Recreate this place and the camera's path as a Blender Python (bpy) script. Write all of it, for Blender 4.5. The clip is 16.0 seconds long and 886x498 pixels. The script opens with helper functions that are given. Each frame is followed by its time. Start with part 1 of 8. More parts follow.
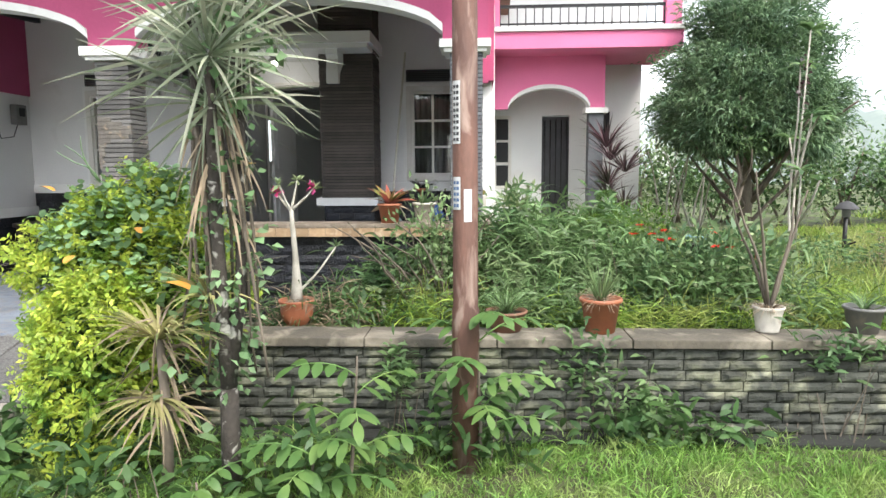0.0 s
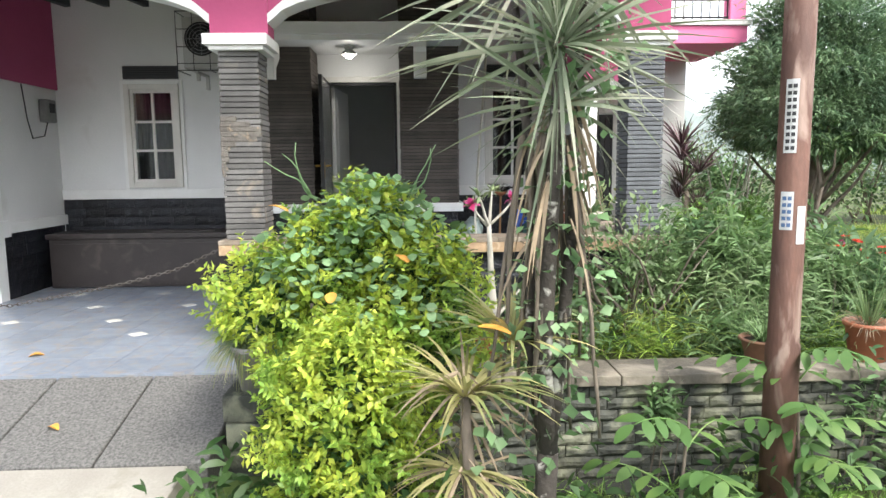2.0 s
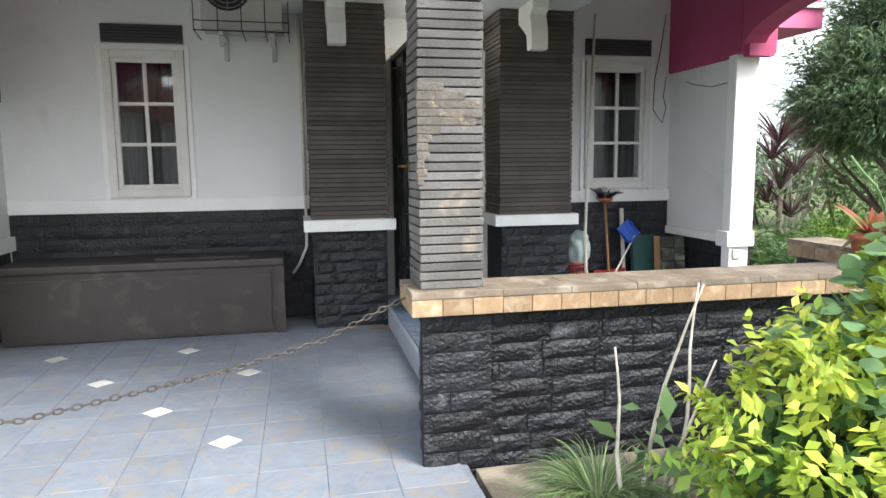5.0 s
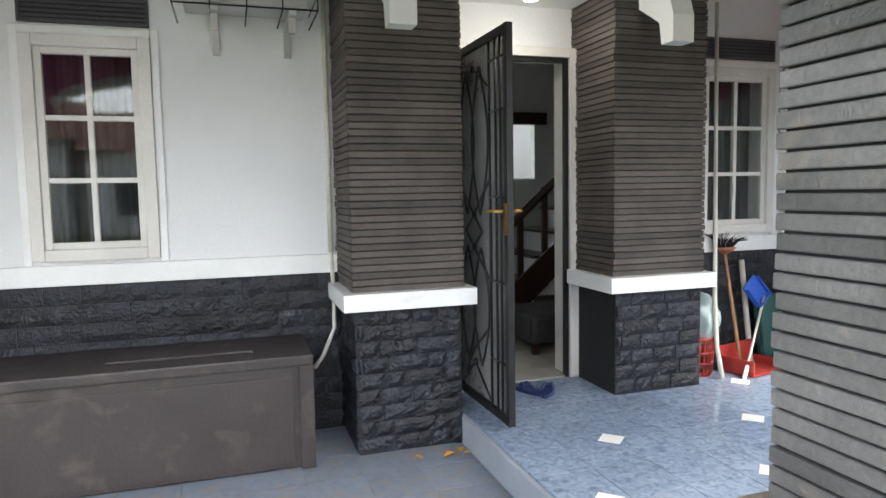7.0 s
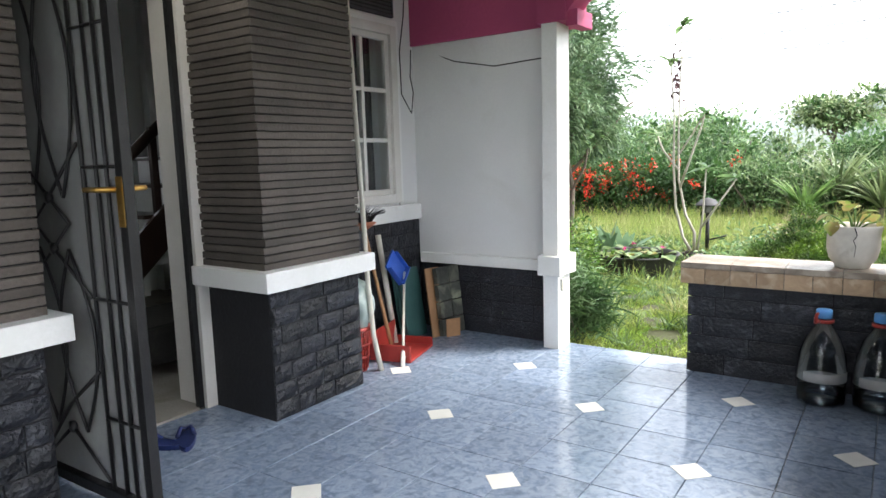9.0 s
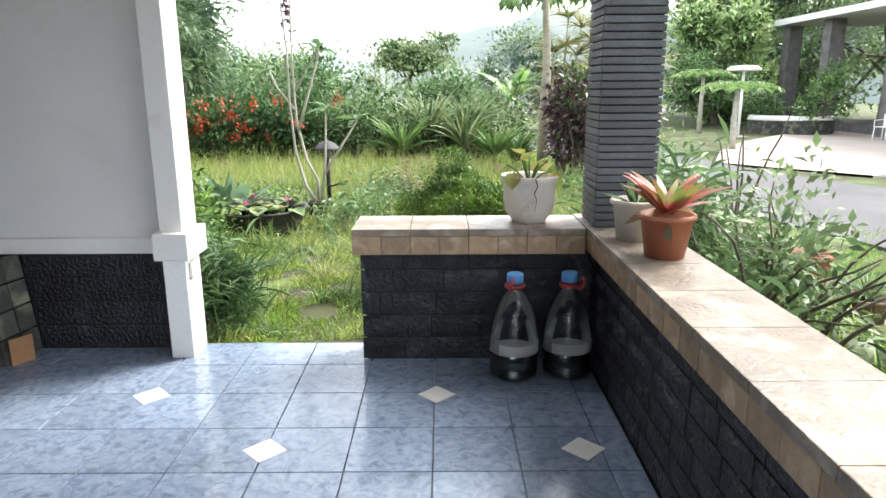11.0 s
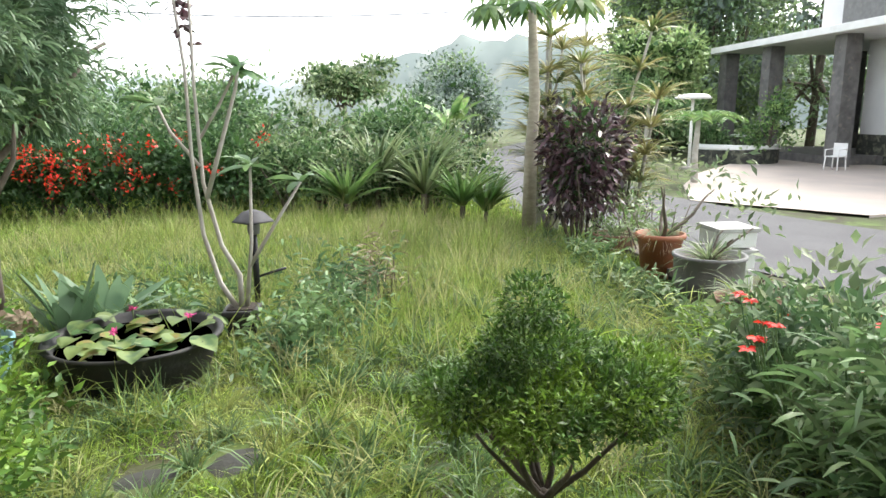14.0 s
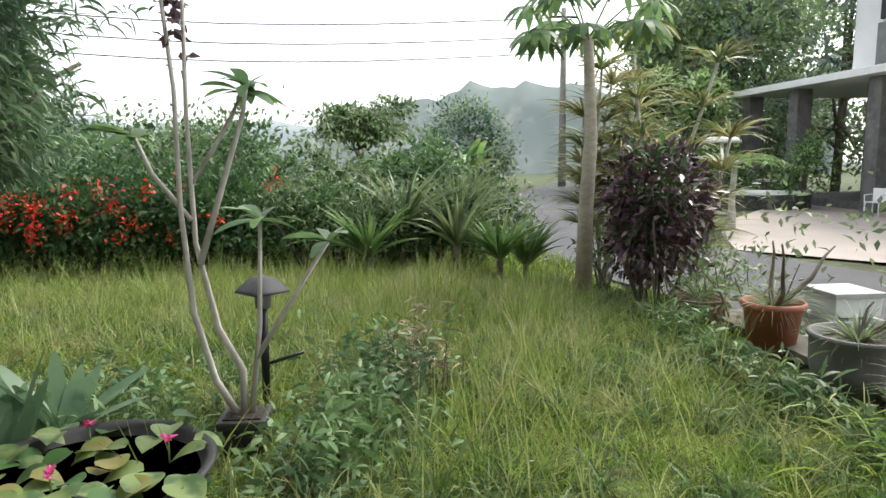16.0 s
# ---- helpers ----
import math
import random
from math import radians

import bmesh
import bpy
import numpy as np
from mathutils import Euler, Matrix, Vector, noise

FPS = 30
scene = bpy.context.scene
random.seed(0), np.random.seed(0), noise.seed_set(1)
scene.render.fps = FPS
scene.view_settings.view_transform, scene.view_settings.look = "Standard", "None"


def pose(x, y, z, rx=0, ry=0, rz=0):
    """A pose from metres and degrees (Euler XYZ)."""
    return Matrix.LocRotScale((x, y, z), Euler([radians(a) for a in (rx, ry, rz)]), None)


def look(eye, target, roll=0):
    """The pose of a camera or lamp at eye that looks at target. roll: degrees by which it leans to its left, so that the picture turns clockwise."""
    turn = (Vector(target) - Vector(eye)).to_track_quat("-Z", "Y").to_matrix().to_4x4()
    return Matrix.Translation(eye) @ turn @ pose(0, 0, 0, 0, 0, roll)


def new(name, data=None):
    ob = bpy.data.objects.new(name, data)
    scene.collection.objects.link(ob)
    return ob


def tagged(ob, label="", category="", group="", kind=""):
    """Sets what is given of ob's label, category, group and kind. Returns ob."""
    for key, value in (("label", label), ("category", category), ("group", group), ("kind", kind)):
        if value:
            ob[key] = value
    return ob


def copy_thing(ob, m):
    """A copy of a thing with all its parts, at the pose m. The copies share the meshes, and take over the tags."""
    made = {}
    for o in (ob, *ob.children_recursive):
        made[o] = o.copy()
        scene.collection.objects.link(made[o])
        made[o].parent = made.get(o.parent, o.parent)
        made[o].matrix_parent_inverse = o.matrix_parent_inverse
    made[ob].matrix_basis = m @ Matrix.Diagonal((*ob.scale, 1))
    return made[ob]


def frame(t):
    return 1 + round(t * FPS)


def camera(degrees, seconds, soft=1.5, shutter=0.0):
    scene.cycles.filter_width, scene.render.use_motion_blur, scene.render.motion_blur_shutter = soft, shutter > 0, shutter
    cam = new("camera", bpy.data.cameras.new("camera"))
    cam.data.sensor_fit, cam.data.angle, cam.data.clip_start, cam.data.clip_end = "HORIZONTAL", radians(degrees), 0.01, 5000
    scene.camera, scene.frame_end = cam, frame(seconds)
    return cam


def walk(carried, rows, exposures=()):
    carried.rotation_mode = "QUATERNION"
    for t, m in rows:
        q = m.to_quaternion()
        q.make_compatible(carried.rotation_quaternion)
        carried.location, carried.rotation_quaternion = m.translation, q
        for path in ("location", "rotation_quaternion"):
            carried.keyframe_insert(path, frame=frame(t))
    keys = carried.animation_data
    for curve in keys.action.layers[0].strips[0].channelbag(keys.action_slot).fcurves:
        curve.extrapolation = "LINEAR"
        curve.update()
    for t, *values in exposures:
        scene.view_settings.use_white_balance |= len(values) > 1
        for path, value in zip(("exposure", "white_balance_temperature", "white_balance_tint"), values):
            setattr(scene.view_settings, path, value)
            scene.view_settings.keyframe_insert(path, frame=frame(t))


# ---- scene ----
cam = camera(67.5, 16.0)
PATH = [
    (0, (1.192, -1.285, 0.993), (1.087, 0.699, 0.763), -0.4),
    (0.5, (0.766, -1.193, 0.985), (0.734, 0.794, 0.754), -0.4),
    (1, (0.307, -1.096, 1.025), (0.326, 0.89, 0.788), -0.4),
    (1.5, (-0.11, -0.981, 1.073), (-0.054, 1.004, 0.834), -0.5),
    (2, (-0.459, -0.742, 1.088), (-0.382, 1.241, 0.842), -0.6),
    (2.5, (-0.8, -0.55, 1.097), (-0.69, 1.43, 0.857), -0.6),
    (3, (-1.126, -0.343, 1.105), (-0.97, 1.636, 0.862), -0.6),
    (3.5, (-1.462, 0.009, 1.079), (-1.249, 1.984, 0.847), -0.8),
    (4, (-1.759, 0.316, 1.089), (-1.485, 2.282, 0.846), -0.7),
    (4.5, (-1.976, 0.733, 1.115), (-1.64, 2.686, 0.848), -0.7),
    (5, (-2.219, 1.189, 1.11), (-1.804, 3.129, 0.861), -0.6),
    (7.5, (-2.729, 3.428, 1.217), (-1.974, 5.273, 1.064), -1.3),
    (8, (-2.682, 3.693, 1.203), (-1.651, 5.398, 1.021), -1.8),
    (8.5, (-2.605, 3.919, 1.209), (-1.235, 5.359, 0.987), -1.8),
    (9, (-2.555, 4.121, 1.175), (-0.923, 5.245, 0.904), -1.7),
    (9.5, (-2.513, 4.31, 1.167), (-0.697, 5.074, 0.822), -1.5),
    (10, (-2.344, 4.449, 1.137), (-0.434, 4.872, 0.72), -1.3),
    (12.5, (-0.543, 4.878, 1.235), (1.396, 4.679, 0.786), 0.0),
    (13, (-0.185, 4.914, 1.249), (1.751, 4.693, 0.799), -0.4),
    (13.5, (0.181, 4.955, 1.276), (2.121, 4.729, 0.846), -0.5),
    (14, (0.508, 5.066, 1.277), (2.455, 4.839, 0.88), -0.4),
    (14.5, (0.829, 5.125, 1.256), (2.783, 4.901, 0.895), -0.5),
    (15, (1.137, 5.195, 1.268), (3.101, 4.981, 0.96), -0.3),
    (15.5, (1.388, 5.244, 1.255), (3.358, 5.034, 0.978), -0.3),
    (16, (1.628, 5.253, 1.24), (3.599, 5.045, 0.974), -0.4),
]
walk(cam, [(t, look(eye, target, roll)) for t, eye, target, roll in PATH],
     [(0, 1.8), (3, 1.99), (5, 2.1), (7.5, 2.94), (8, 3.02), (8.5, 3.02), (9, 2.5), (9.5, 2.3), (10, 2.2), (12.5, 2.75), (13.5, 2.28), (14.5, 1.76), (16, 1.36)])

# ---- daylight: bright overcast sky, soft high sun ----
world = bpy.data.worlds.new("sky")
scene.world = world
world.use_nodes = True
wn = world.node_tree
sky = wn.nodes.new("ShaderNodeTexSky")
sky.sky_type, sky.sun_disc = "NISHITA", False
sky.sun_elevation, sky.sun_rotation = radians(48), radians(150)
sky.air_density, sky.dust_density, sky.ozone_density = 1.0, 1.5, 1.0
pale = wn.nodes.new("ShaderNodeHueSaturation")
pale.inputs["Saturation"].default_value = 0.25
wn.links.new(sky.outputs[0], pale.inputs["Color"])
wn.links.new(pale.outputs[0], wn.nodes["Background"].inputs["Color"])
wn.nodes["Background"].inputs["Strength"].default_value = 0.15
sun_data = bpy.data.lights.new("sun", "SUN")
sun_data.energy, sun_data.angle, sun_data.color = 1.4, radians(20), (1.0, 0.95, 0.86)
sun = new("sun", sun_data)
sun.matrix_world = look((6, -4, 12), (0, 4, 0))


# ---- the lit lamp under the door canopy ----
bulb_data = bpy.data.lights.new("bulb_light", "POINT")
bulb_data.energy, bulb_data.shadow_soft_size, bulb_data.color = 0.6, 0.04, (1.0, 0.95, 0.86)
bulb_light = new("bulb_light", bulb_data)
bulb_light.location = (-1.14, 6.4, 2.18)


# ---- material helpers ----
def mix_rgb(nt, fac, a, b, mode="MIX"):
    m = nt.nodes.new("ShaderNodeMix")
    m.data_type, m.blend_type = "RGBA", mode
    for key, v in ((0, fac), (6, a), (7, b)):
        if isinstance(v, (int, float)):
            m.inputs[key].default_value = v
        elif isinstance(v, tuple):
            m.inputs[key].default_value = (*v, 1)
        else:
            nt.links.new(v, m.inputs[key])
    return m.outputs[2]


def ramp(nt, value, lo, hi):
    m = nt.nodes.new("ShaderNodeMapRange")
    m.inputs[1].default_value, m.inputs[2].default_value = lo, hi
    nt.links.new(value, m.inputs[0])
    return m.outputs[0]


def noise_tex(nt, scale, detail=4.0, stretch=(1, 1, 1), distort=0.0, world_space=False):
    co = nt.nodes.new("ShaderNodeNewGeometry").outputs["Position"] if world_space else nt.nodes.new("ShaderNodeTexCoord").outputs["Object"]
    mp = nt.nodes.new("ShaderNodeMapping")
    mp.inputs["Scale"].default_value = stretch
    nt.links.new(co, mp.inputs[0])
    n = nt.nodes.new("ShaderNodeTexNoise")
    n.inputs["Scale"].default_value, n.inputs["Detail"].default_value, n.inputs["Distortion"].default_value = scale, detail, distort
    nt.links.new(mp.outputs[0], n.inputs["Vector"])
    return n.outputs["Fac"]


def mat(name, base, dark=None, rough=0.7, grain=40.0, blotch=2.5, bump=0.2, metal=0.0, stain=None, stain_at=(0.58, 0.7),
        vary=0.0, island=0.0, stretch=(1, 1, 1), glow=None, distort=0.0, rough_to=None, ws=True, spec=0.5, sheen_noise=3.0):
    """A surface with colour at two scales, grain relief, stains and per-piece variation."""
    m = bpy.data.materials.new(name)
    m.use_nodes = True
    nt = m.node_tree
    p = nt.nodes["Principled BSDF"]
    dark = dark or tuple(c * 0.7 for c in base)
    big = noise_tex(nt, blotch, 4, stretch, distort, ws)
    fine = noise_tex(nt, grain, 5, stretch, distort, ws)
    col = mix_rgb(nt, ramp(nt, big, 0.35, 0.68), base, dark)
    col = mix_rgb(nt, ramp(nt, fine, 0.3, 0.75), col, mix_rgb(nt, 0.6, col, dark))
    if stain:
        col = mix_rgb(nt, ramp(nt, noise_tex(nt, blotch * 1.7, 7, stretch, 0.6, ws), *stain_at), col, stain)
    if vary:
        r = nt.nodes.new("ShaderNodeObjectInfo").outputs["Random"]
        h = nt.nodes.new("ShaderNodeHueSaturation")
        nt.links.new(col, h.inputs["Color"])
        v = nt.nodes.new("ShaderNodeMapRange")
        v.inputs[3].default_value, v.inputs[4].default_value = 1 - vary, 1 + vary
        nt.links.new(r, v.inputs[0])
        nt.links.new(v.outputs[0], h.inputs["Value"])
        col = h.outputs[0]
    if island:
        r = nt.nodes.new("ShaderNodeNewGeometry").outputs["Random Per Island"]
        h = nt.nodes.new("ShaderNodeHueSaturation")
        nt.links.new(col, h.inputs["Color"])
        v = nt.nodes.new("ShaderNodeMapRange")
        v.inputs[3].default_value, v.inputs[4].default_value = 1 - island, 1 + island
        nt.links.new(r, v.inputs[0])
        nt.links.new(v.outputs[0], h.inputs["Value"])
        col = h.outputs[0]
    nt.links.new(col, p.inputs["Base Color"])
    p.inputs["Metallic"].default_value = metal
    p.inputs["Roughness"].default_value = rough
    p.inputs["Specular IOR Level"].default_value = spec
    if rough_to is not None:
        rr = nt.nodes.new("ShaderNodeMapRange")
        rr.inputs[1].default_value, rr.inputs[2].default_value = 0.35, 0.65
        rr.inputs[3].default_value, rr.inputs[4].default_value = rough, rough_to
        nt.links.new(noise_tex(nt, sheen_noise, 4, world_space=ws), rr.inputs[0])
        nt.links.new(rr.outputs[0], p.inputs["Roughness"])
    if bump:
        b = nt.nodes.new("ShaderNodeBump")
        b.inputs["Strength"].default_value, b.inputs["Distance"].default_value = bump, 0.01
        nt.links.new(fine, b.inputs["Height"])
        nt.links.new(b.outputs[0], p.inputs["Normal"])
    if glow:
        p.inputs["Emission Color"].default_value, p.inputs["Emission Strength"].default_value = (*glow[0], 1), glow[1]
    return m


def leaf_mat(name, a, b, c=None, passing=0.3, rough=0.45, island=0.35, blotch=3.0):
    """Leaves: three greens mixed leaf by leaf, some light passing through."""
    m = bpy.data.materials.new(name)
    m.use_nodes = True
    nt = m.node_tree
    p = nt.nodes["Principled BSDF"]
    r = nt.nodes.new("ShaderNodeNewGeometry").outputs["Random Per Island"]
    col = mix_rgb(nt, ramp(nt, r, 0.1, 0.75), a, b)
    if c:
        col = mix_rgb(nt, ramp(nt, noise_tex(nt, blotch, 3, world_space=True), 0.48, 0.62), col, c)
    h = nt.nodes.new("ShaderNodeHueSaturation")
    nt.links.new(col, h.inputs["Color"])
    q = nt.nodes.new("ShaderNodeMath")
    q.operation = "FRACT"
    q2 = nt.nodes.new("ShaderNodeMath")
    q2.operation, q2.inputs[1].default_value = "MULTIPLY", 7.31
    nt.links.new(r, q2.inputs[0])
    nt.links.new(q2.outputs[0], q.inputs[0])
    v = nt.nodes.new("ShaderNodeMapRange")
    v.inputs[3].default_value, v.inputs[4].default_value = 1 - island, 1 + island
    nt.links.new(q.outputs[0], v.inputs[0])
    nt.links.new(v.outputs[0], h.inputs["Value"])
    nt.links.new(h.outputs[0], p.inputs["Base Color"])
    p.inputs["Roughness"].default_value = rough
    p.inputs["Specular IOR Level"].default_value = 0.35
    t = nt.nodes.new("ShaderNodeBsdfTranslucent")
    nt.links.new(h.outputs[0], t.inputs["Color"])
    mx = nt.nodes.new("ShaderNodeMixShader")
    mx.inputs[0].default_value = passing
    nt.links.new(p.outputs[0], mx.inputs[1])
    nt.links.new(t.outputs[0], mx.inputs[2])
    nt.links.new(mx.outputs[0], nt.nodes["Material Output"].inputs["Surface"])
    return m


def glass_mat(name, tint=(0.9, 0.95, 0.95), rough=0.02):
    m = bpy.data.materials.new(name)
    m.use_nodes = True
    p = m.node_tree.nodes["Principled BSDF"]
    p.inputs["Base Color"].default_value = (*tint, 1)
    p.inputs["Transmission Weight"].default_value, p.inputs["Roughness"].default_value, p.inputs["IOR"].default_value = 1.0, rough, 1.45
    return m


# ---- materials ----
M_WHITE = mat("white_wall_paint", (0.76, 0.76, 0.75), (0.66, 0.66, 0.66), 0.75, 60, 1.2, 0.12, stain=(0.6, 0.59, 0.57), stain_at=(0.62, 0.85))
M_WTRIM = mat("white_gloss_trim", (0.82, 0.82, 0.81), (0.72, 0.72, 0.7), 0.45, 70, 3, 0.08, stain=(0.55, 0.53, 0.5), stain_at=(0.66, 0.85))
M_WINPAINT = mat("window_frame_paint", (0.72, 0.7, 0.66), (0.6, 0.58, 0.54), 0.5, 80, 4, 0.1)
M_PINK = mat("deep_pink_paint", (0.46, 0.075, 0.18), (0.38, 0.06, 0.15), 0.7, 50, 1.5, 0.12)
# Wing pink is raised to hold the haze that pales it.
M_PINKB = mat("haze_lifted_pink_paint", (0.78, 0.2, 0.38), (0.7, 0.17, 0.33), 0.7, 50, 1.5, 0.1)
M_BLACKST = mat("black_hewn_stone", (0.017, 0.019, 0.026), (0.007, 0.008, 0.012), 0.4, 60, 6, 1.4, vary=0.45, stain=(0.065, 0.068, 0.08), stain_at=(0.58, 0.78))
M_BLACKBK = mat("black_mortar", (0.012, 0.012, 0.015), (0.008, 0.008, 0.01), 0.8, 50, 5, 0.4)
M_GREYST = mat("mossy_garden_stone", (0.085, 0.088, 0.074), (0.028, 0.032, 0.027), 0.85, 35, 3, 1.2, vary=0.4, stain=(0.2, 0.205, 0.145), stain_at=(0.5, 0.66))
M_GMORT = mat("dark_damp_mortar", (0.03, 0.03, 0.028), (0.018, 0.02, 0.016), 0.9, 40, 5, 0.6)
M_RIB = mat("brown_slate_strip", (0.105, 0.088, 0.076), (0.06, 0.052, 0.046), 0.7, 70, 4, 0.5, vary=0.25)
M_RIBG = mat("grey_slate_strip", (0.16, 0.155, 0.15), (0.085, 0.082, 0.08), 0.75, 70, 4, 0.5, vary=0.28, stain=(0.26, 0.22, 0.17), stain_at=(0.6, 0.8))
M_RIBC = mat("blue_grey_slate_strip", (0.14, 0.15, 0.165), (0.085, 0.09, 0.1), 0.7, 70, 4, 0.45, vary=0.2)
M_LFACE = mat("brown_sandstone_edge", (0.4, 0.28, 0.17), (0.28, 0.19, 0.115), 0.45, 34, 9, 0.4, vary=0.22, stain=(0.46, 0.36, 0.25), stain_at=(0.52, 0.68), distort=1.6)
M_LEDGE = mat("sandstone_ledge_slab", (0.29, 0.235, 0.18), (0.16, 0.13, 0.1), 0.3, 34, 5, 0.5, vary=0.1, stain=(0.38, 0.33, 0.27), stain_at=(0.52, 0.68), distort=1.6, rough_to=0.65)
M_TILE = mat("blue_marbled_floor_tile", (0.145, 0.195, 0.285), (0.26, 0.315, 0.40), 0.08, 45, 14, 0.015, vary=0.1, distort=2.2, rough_to=0.2, stain=(0.105, 0.14, 0.2), stain_at=(0.5, 0.75))
M_CTILE = mat("dusty_carport_tile", (0.155, 0.185, 0.235), (0.215, 0.245, 0.295), 0.3, 40, 9, 0.04, vary=0.07, distort=1.8, rough_to=0.55, stain=(0.25, 0.225, 0.2), stain_at=(0.5, 0.68))
M_GROUT = mat("floor_grout", (0.33, 0.36, 0.4), (0.26, 0.29, 0.33), 0.9)
M_DIAM = mat("cream_diamond_tile", (0.78, 0.77, 0.72), (0.7, 0.69, 0.64), 0.25, 50, 8, 0.02)
M_PEBBLE = mat("washed_pebble_concrete", (0.23, 0.225, 0.215), (0.075, 0.075, 0.073), 0.85, 210, 70.0, 0.9)
M_CONC = mat("weathered_concrete", (0.35, 0.335, 0.295), (0.24, 0.225, 0.2), 0.9, 60, 2, 0.4, stain=(0.18, 0.17, 0.13), stain_at=(0.58, 0.75))
M_CAP = mat("wall_cap_concrete", (0.15, 0.13, 0.1), (0.065, 0.06, 0.05), 0.9, 50, 3, 0.6, stain=(0.28, 0.25, 0.2), stain_at=(0.5, 0.7))
M_PATCH = mat("chipped_cement", (0.2, 0.185, 0.165), (0.1, 0.09, 0.08), 0.95, 60, 9, 0.9, stain=(0.3, 0.23, 0.16), stain_at=(0.55, 0.7))
M_SOIL = mat("damp_soil", (0.045, 0.034, 0.024), (0.022, 0.017, 0.012), 0.95, 60, 6, 0.9)
M_GROUND = mat("lawn_ground", (0.075, 0.105, 0.03), (0.05, 0.045, 0.025), 0.95, 22, 1.3, 0.8, stain=(0.10, 0.15, 0.035), stain_at=(0.5, 0.62))
M_ASPH = mat("worn_asphalt", (0.11, 0.11, 0.115), (0.075, 0.075, 0.08), 0.85, 120, 1.2, 0.5)
M_PAVE = mat("pale_driveway_paving", (0.52, 0.44, 0.38), (0.42, 0.37, 0.33), 0.85, 40, 0.8, 0.3)
M_IRON = mat("black_painted_iron", (0.02, 0.02, 0.021), (0.012, 0.012, 0.013), 0.45, 60, 8, 0.15, metal=0.3)
M_BRASS = mat("worn_brass", (0.72, 0.47, 0.14), (0.5, 0.3, 0.08), 0.28, 80, 20, 0.05, metal=1.0)
M_STEEL = mat("grey_steel", (0.35, 0.35, 0.36), (0.22, 0.22, 0.23), 0.4, 60, 12, 0.1, metal=0.8)
M_CHAIN = mat("rusted_chain", (0.13, 0.122, 0.115), (0.075, 0.06, 0.05), 0.6, 80, 20, 0.2, metal=0.5)
M_ACBODY = mat("aged_cream_metal", (0.5, 0.5, 0.49), (0.4, 0.39, 0.37), 0.5, 50, 4, 0.1)
M_DARK = mat("dark_interior", (0.03, 0.03, 0.032), (0.02, 0.02, 0.022), 0.8)
M_CURT = mat("grey_curtain", (0.035, 0.034, 0.036), (0.016, 0.016, 0.018), 0.9, 30, 6, 0.3, stretch=(6, 1, 0.2))
M_SOFA = mat("brown_vinyl_cover", (0.042, 0.033, 0.031), (0.028, 0.022, 0.021), 0.5, 60, 3, 0.25, stain=(0.085, 0.07, 0.06), stain_at=(0.58, 0.8))
M_WOOD = mat("dark_varnished_wood", (0.045, 0.022, 0.015), (0.025, 0.013, 0.009), 0.35, 30, 4, 0.1, stretch=(1, 1, 0.15))
M_RAFT = mat("grey_painted_rafter", (0.07, 0.07, 0.075), (0.045, 0.045, 0.05), 0.75, 30, 4, 0.2)
M_CEIL = mat("white_ceiling_board", (0.7, 0.7, 0.69), (0.62, 0.62, 0.61), 0.85, 40, 1, 0.05)
M_ROOF = mat("brown_roof_tile", (0.2, 0.09, 0.06), (0.12, 0.06, 0.045), 0.8, 30, 3, 0.4)
M_POLE = mat("rusted_iron_pole", (0.17, 0.085, 0.062), (0.085, 0.045, 0.036), 0.7, 45, 5, 0.5, stain=(0.28, 0.2, 0.165), stain_at=(0.56, 0.68), stretch=(1, 1, 0.35), metal=0.2)
M_PAPER = mat("torn_paper_sticker", (0.66, 0.67, 0.68), (0.5, 0.5, 0.5), 0.7, 60, 20, 0.1)
M_INK = mat("black_print", (0.03, 0.03, 0.035), (0.05, 0.05, 0.055), 0.7)
M_INKB = mat("blue_print", (0.09, 0.17, 0.32), (0.07, 0.12, 0.25), 0.7)
M_BULB = mat("lit_bulb", (0.9, 0.9, 0.88), glow=((1.0, 0.97, 0.9), 14.0), rough=0.3, bump=0)
M_GLASS = glass_mat("window_glass")
M_ACRYL = mat("cloudy_acrylic", (0.46, 0.47, 0.46), (0.36, 0.36, 0.36), 0.25, 30, 3, 0.05)
M_ACRYL.node_tree.nodes["Principled BSDF"].inputs["Transmission Weight"].default_value = 0.55
M_PET = bpy.data.materials.new("clear_plastic_bottle")
M_PET.use_nodes = True
nt = M_PET.node_tree
nt.nodes.clear()
pet_out, pet_mix, pet_clear, pet_gloss, pet_rim = (nt.nodes.new(k) for k in ("ShaderNodeOutputMaterial", "ShaderNodeMixShader", "ShaderNodeBsdfTransparent", "ShaderNodeBsdfGlossy", "ShaderNodeFresnel"))
pet_clear.inputs[0].default_value = (0.86, 0.91, 0.95, 1)
pet_gloss.inputs["Roughness"].default_value = 0.06
pet_rim.inputs["IOR"].default_value = 1.55
nt.links.new(pet_rim.outputs[0], pet_mix.inputs[0])
nt.links.new(pet_clear.outputs[0], pet_mix.inputs[1])
nt.links.new(pet_gloss.outputs[0], pet_mix.inputs[2])
nt.links.new(pet_mix.outputs[0], pet_out.inputs[0])
M_TERRA = mat("terracotta_plastic", (0.43, 0.15, 0.075), (0.31, 0.11, 0.06), 0.55, 40, 6, 0.15, stain=(0.42, 0.3, 0.22), stain_at=(0.62, 0.8))
M_POTGREY = mat("grey_plastic_pot", (0.2, 0.2, 0.195), (0.13, 0.13, 0.125), 0.55, 40, 6, 0.15, stain=(0.3, 0.27, 0.22), stain_at=(0.62, 0.8))
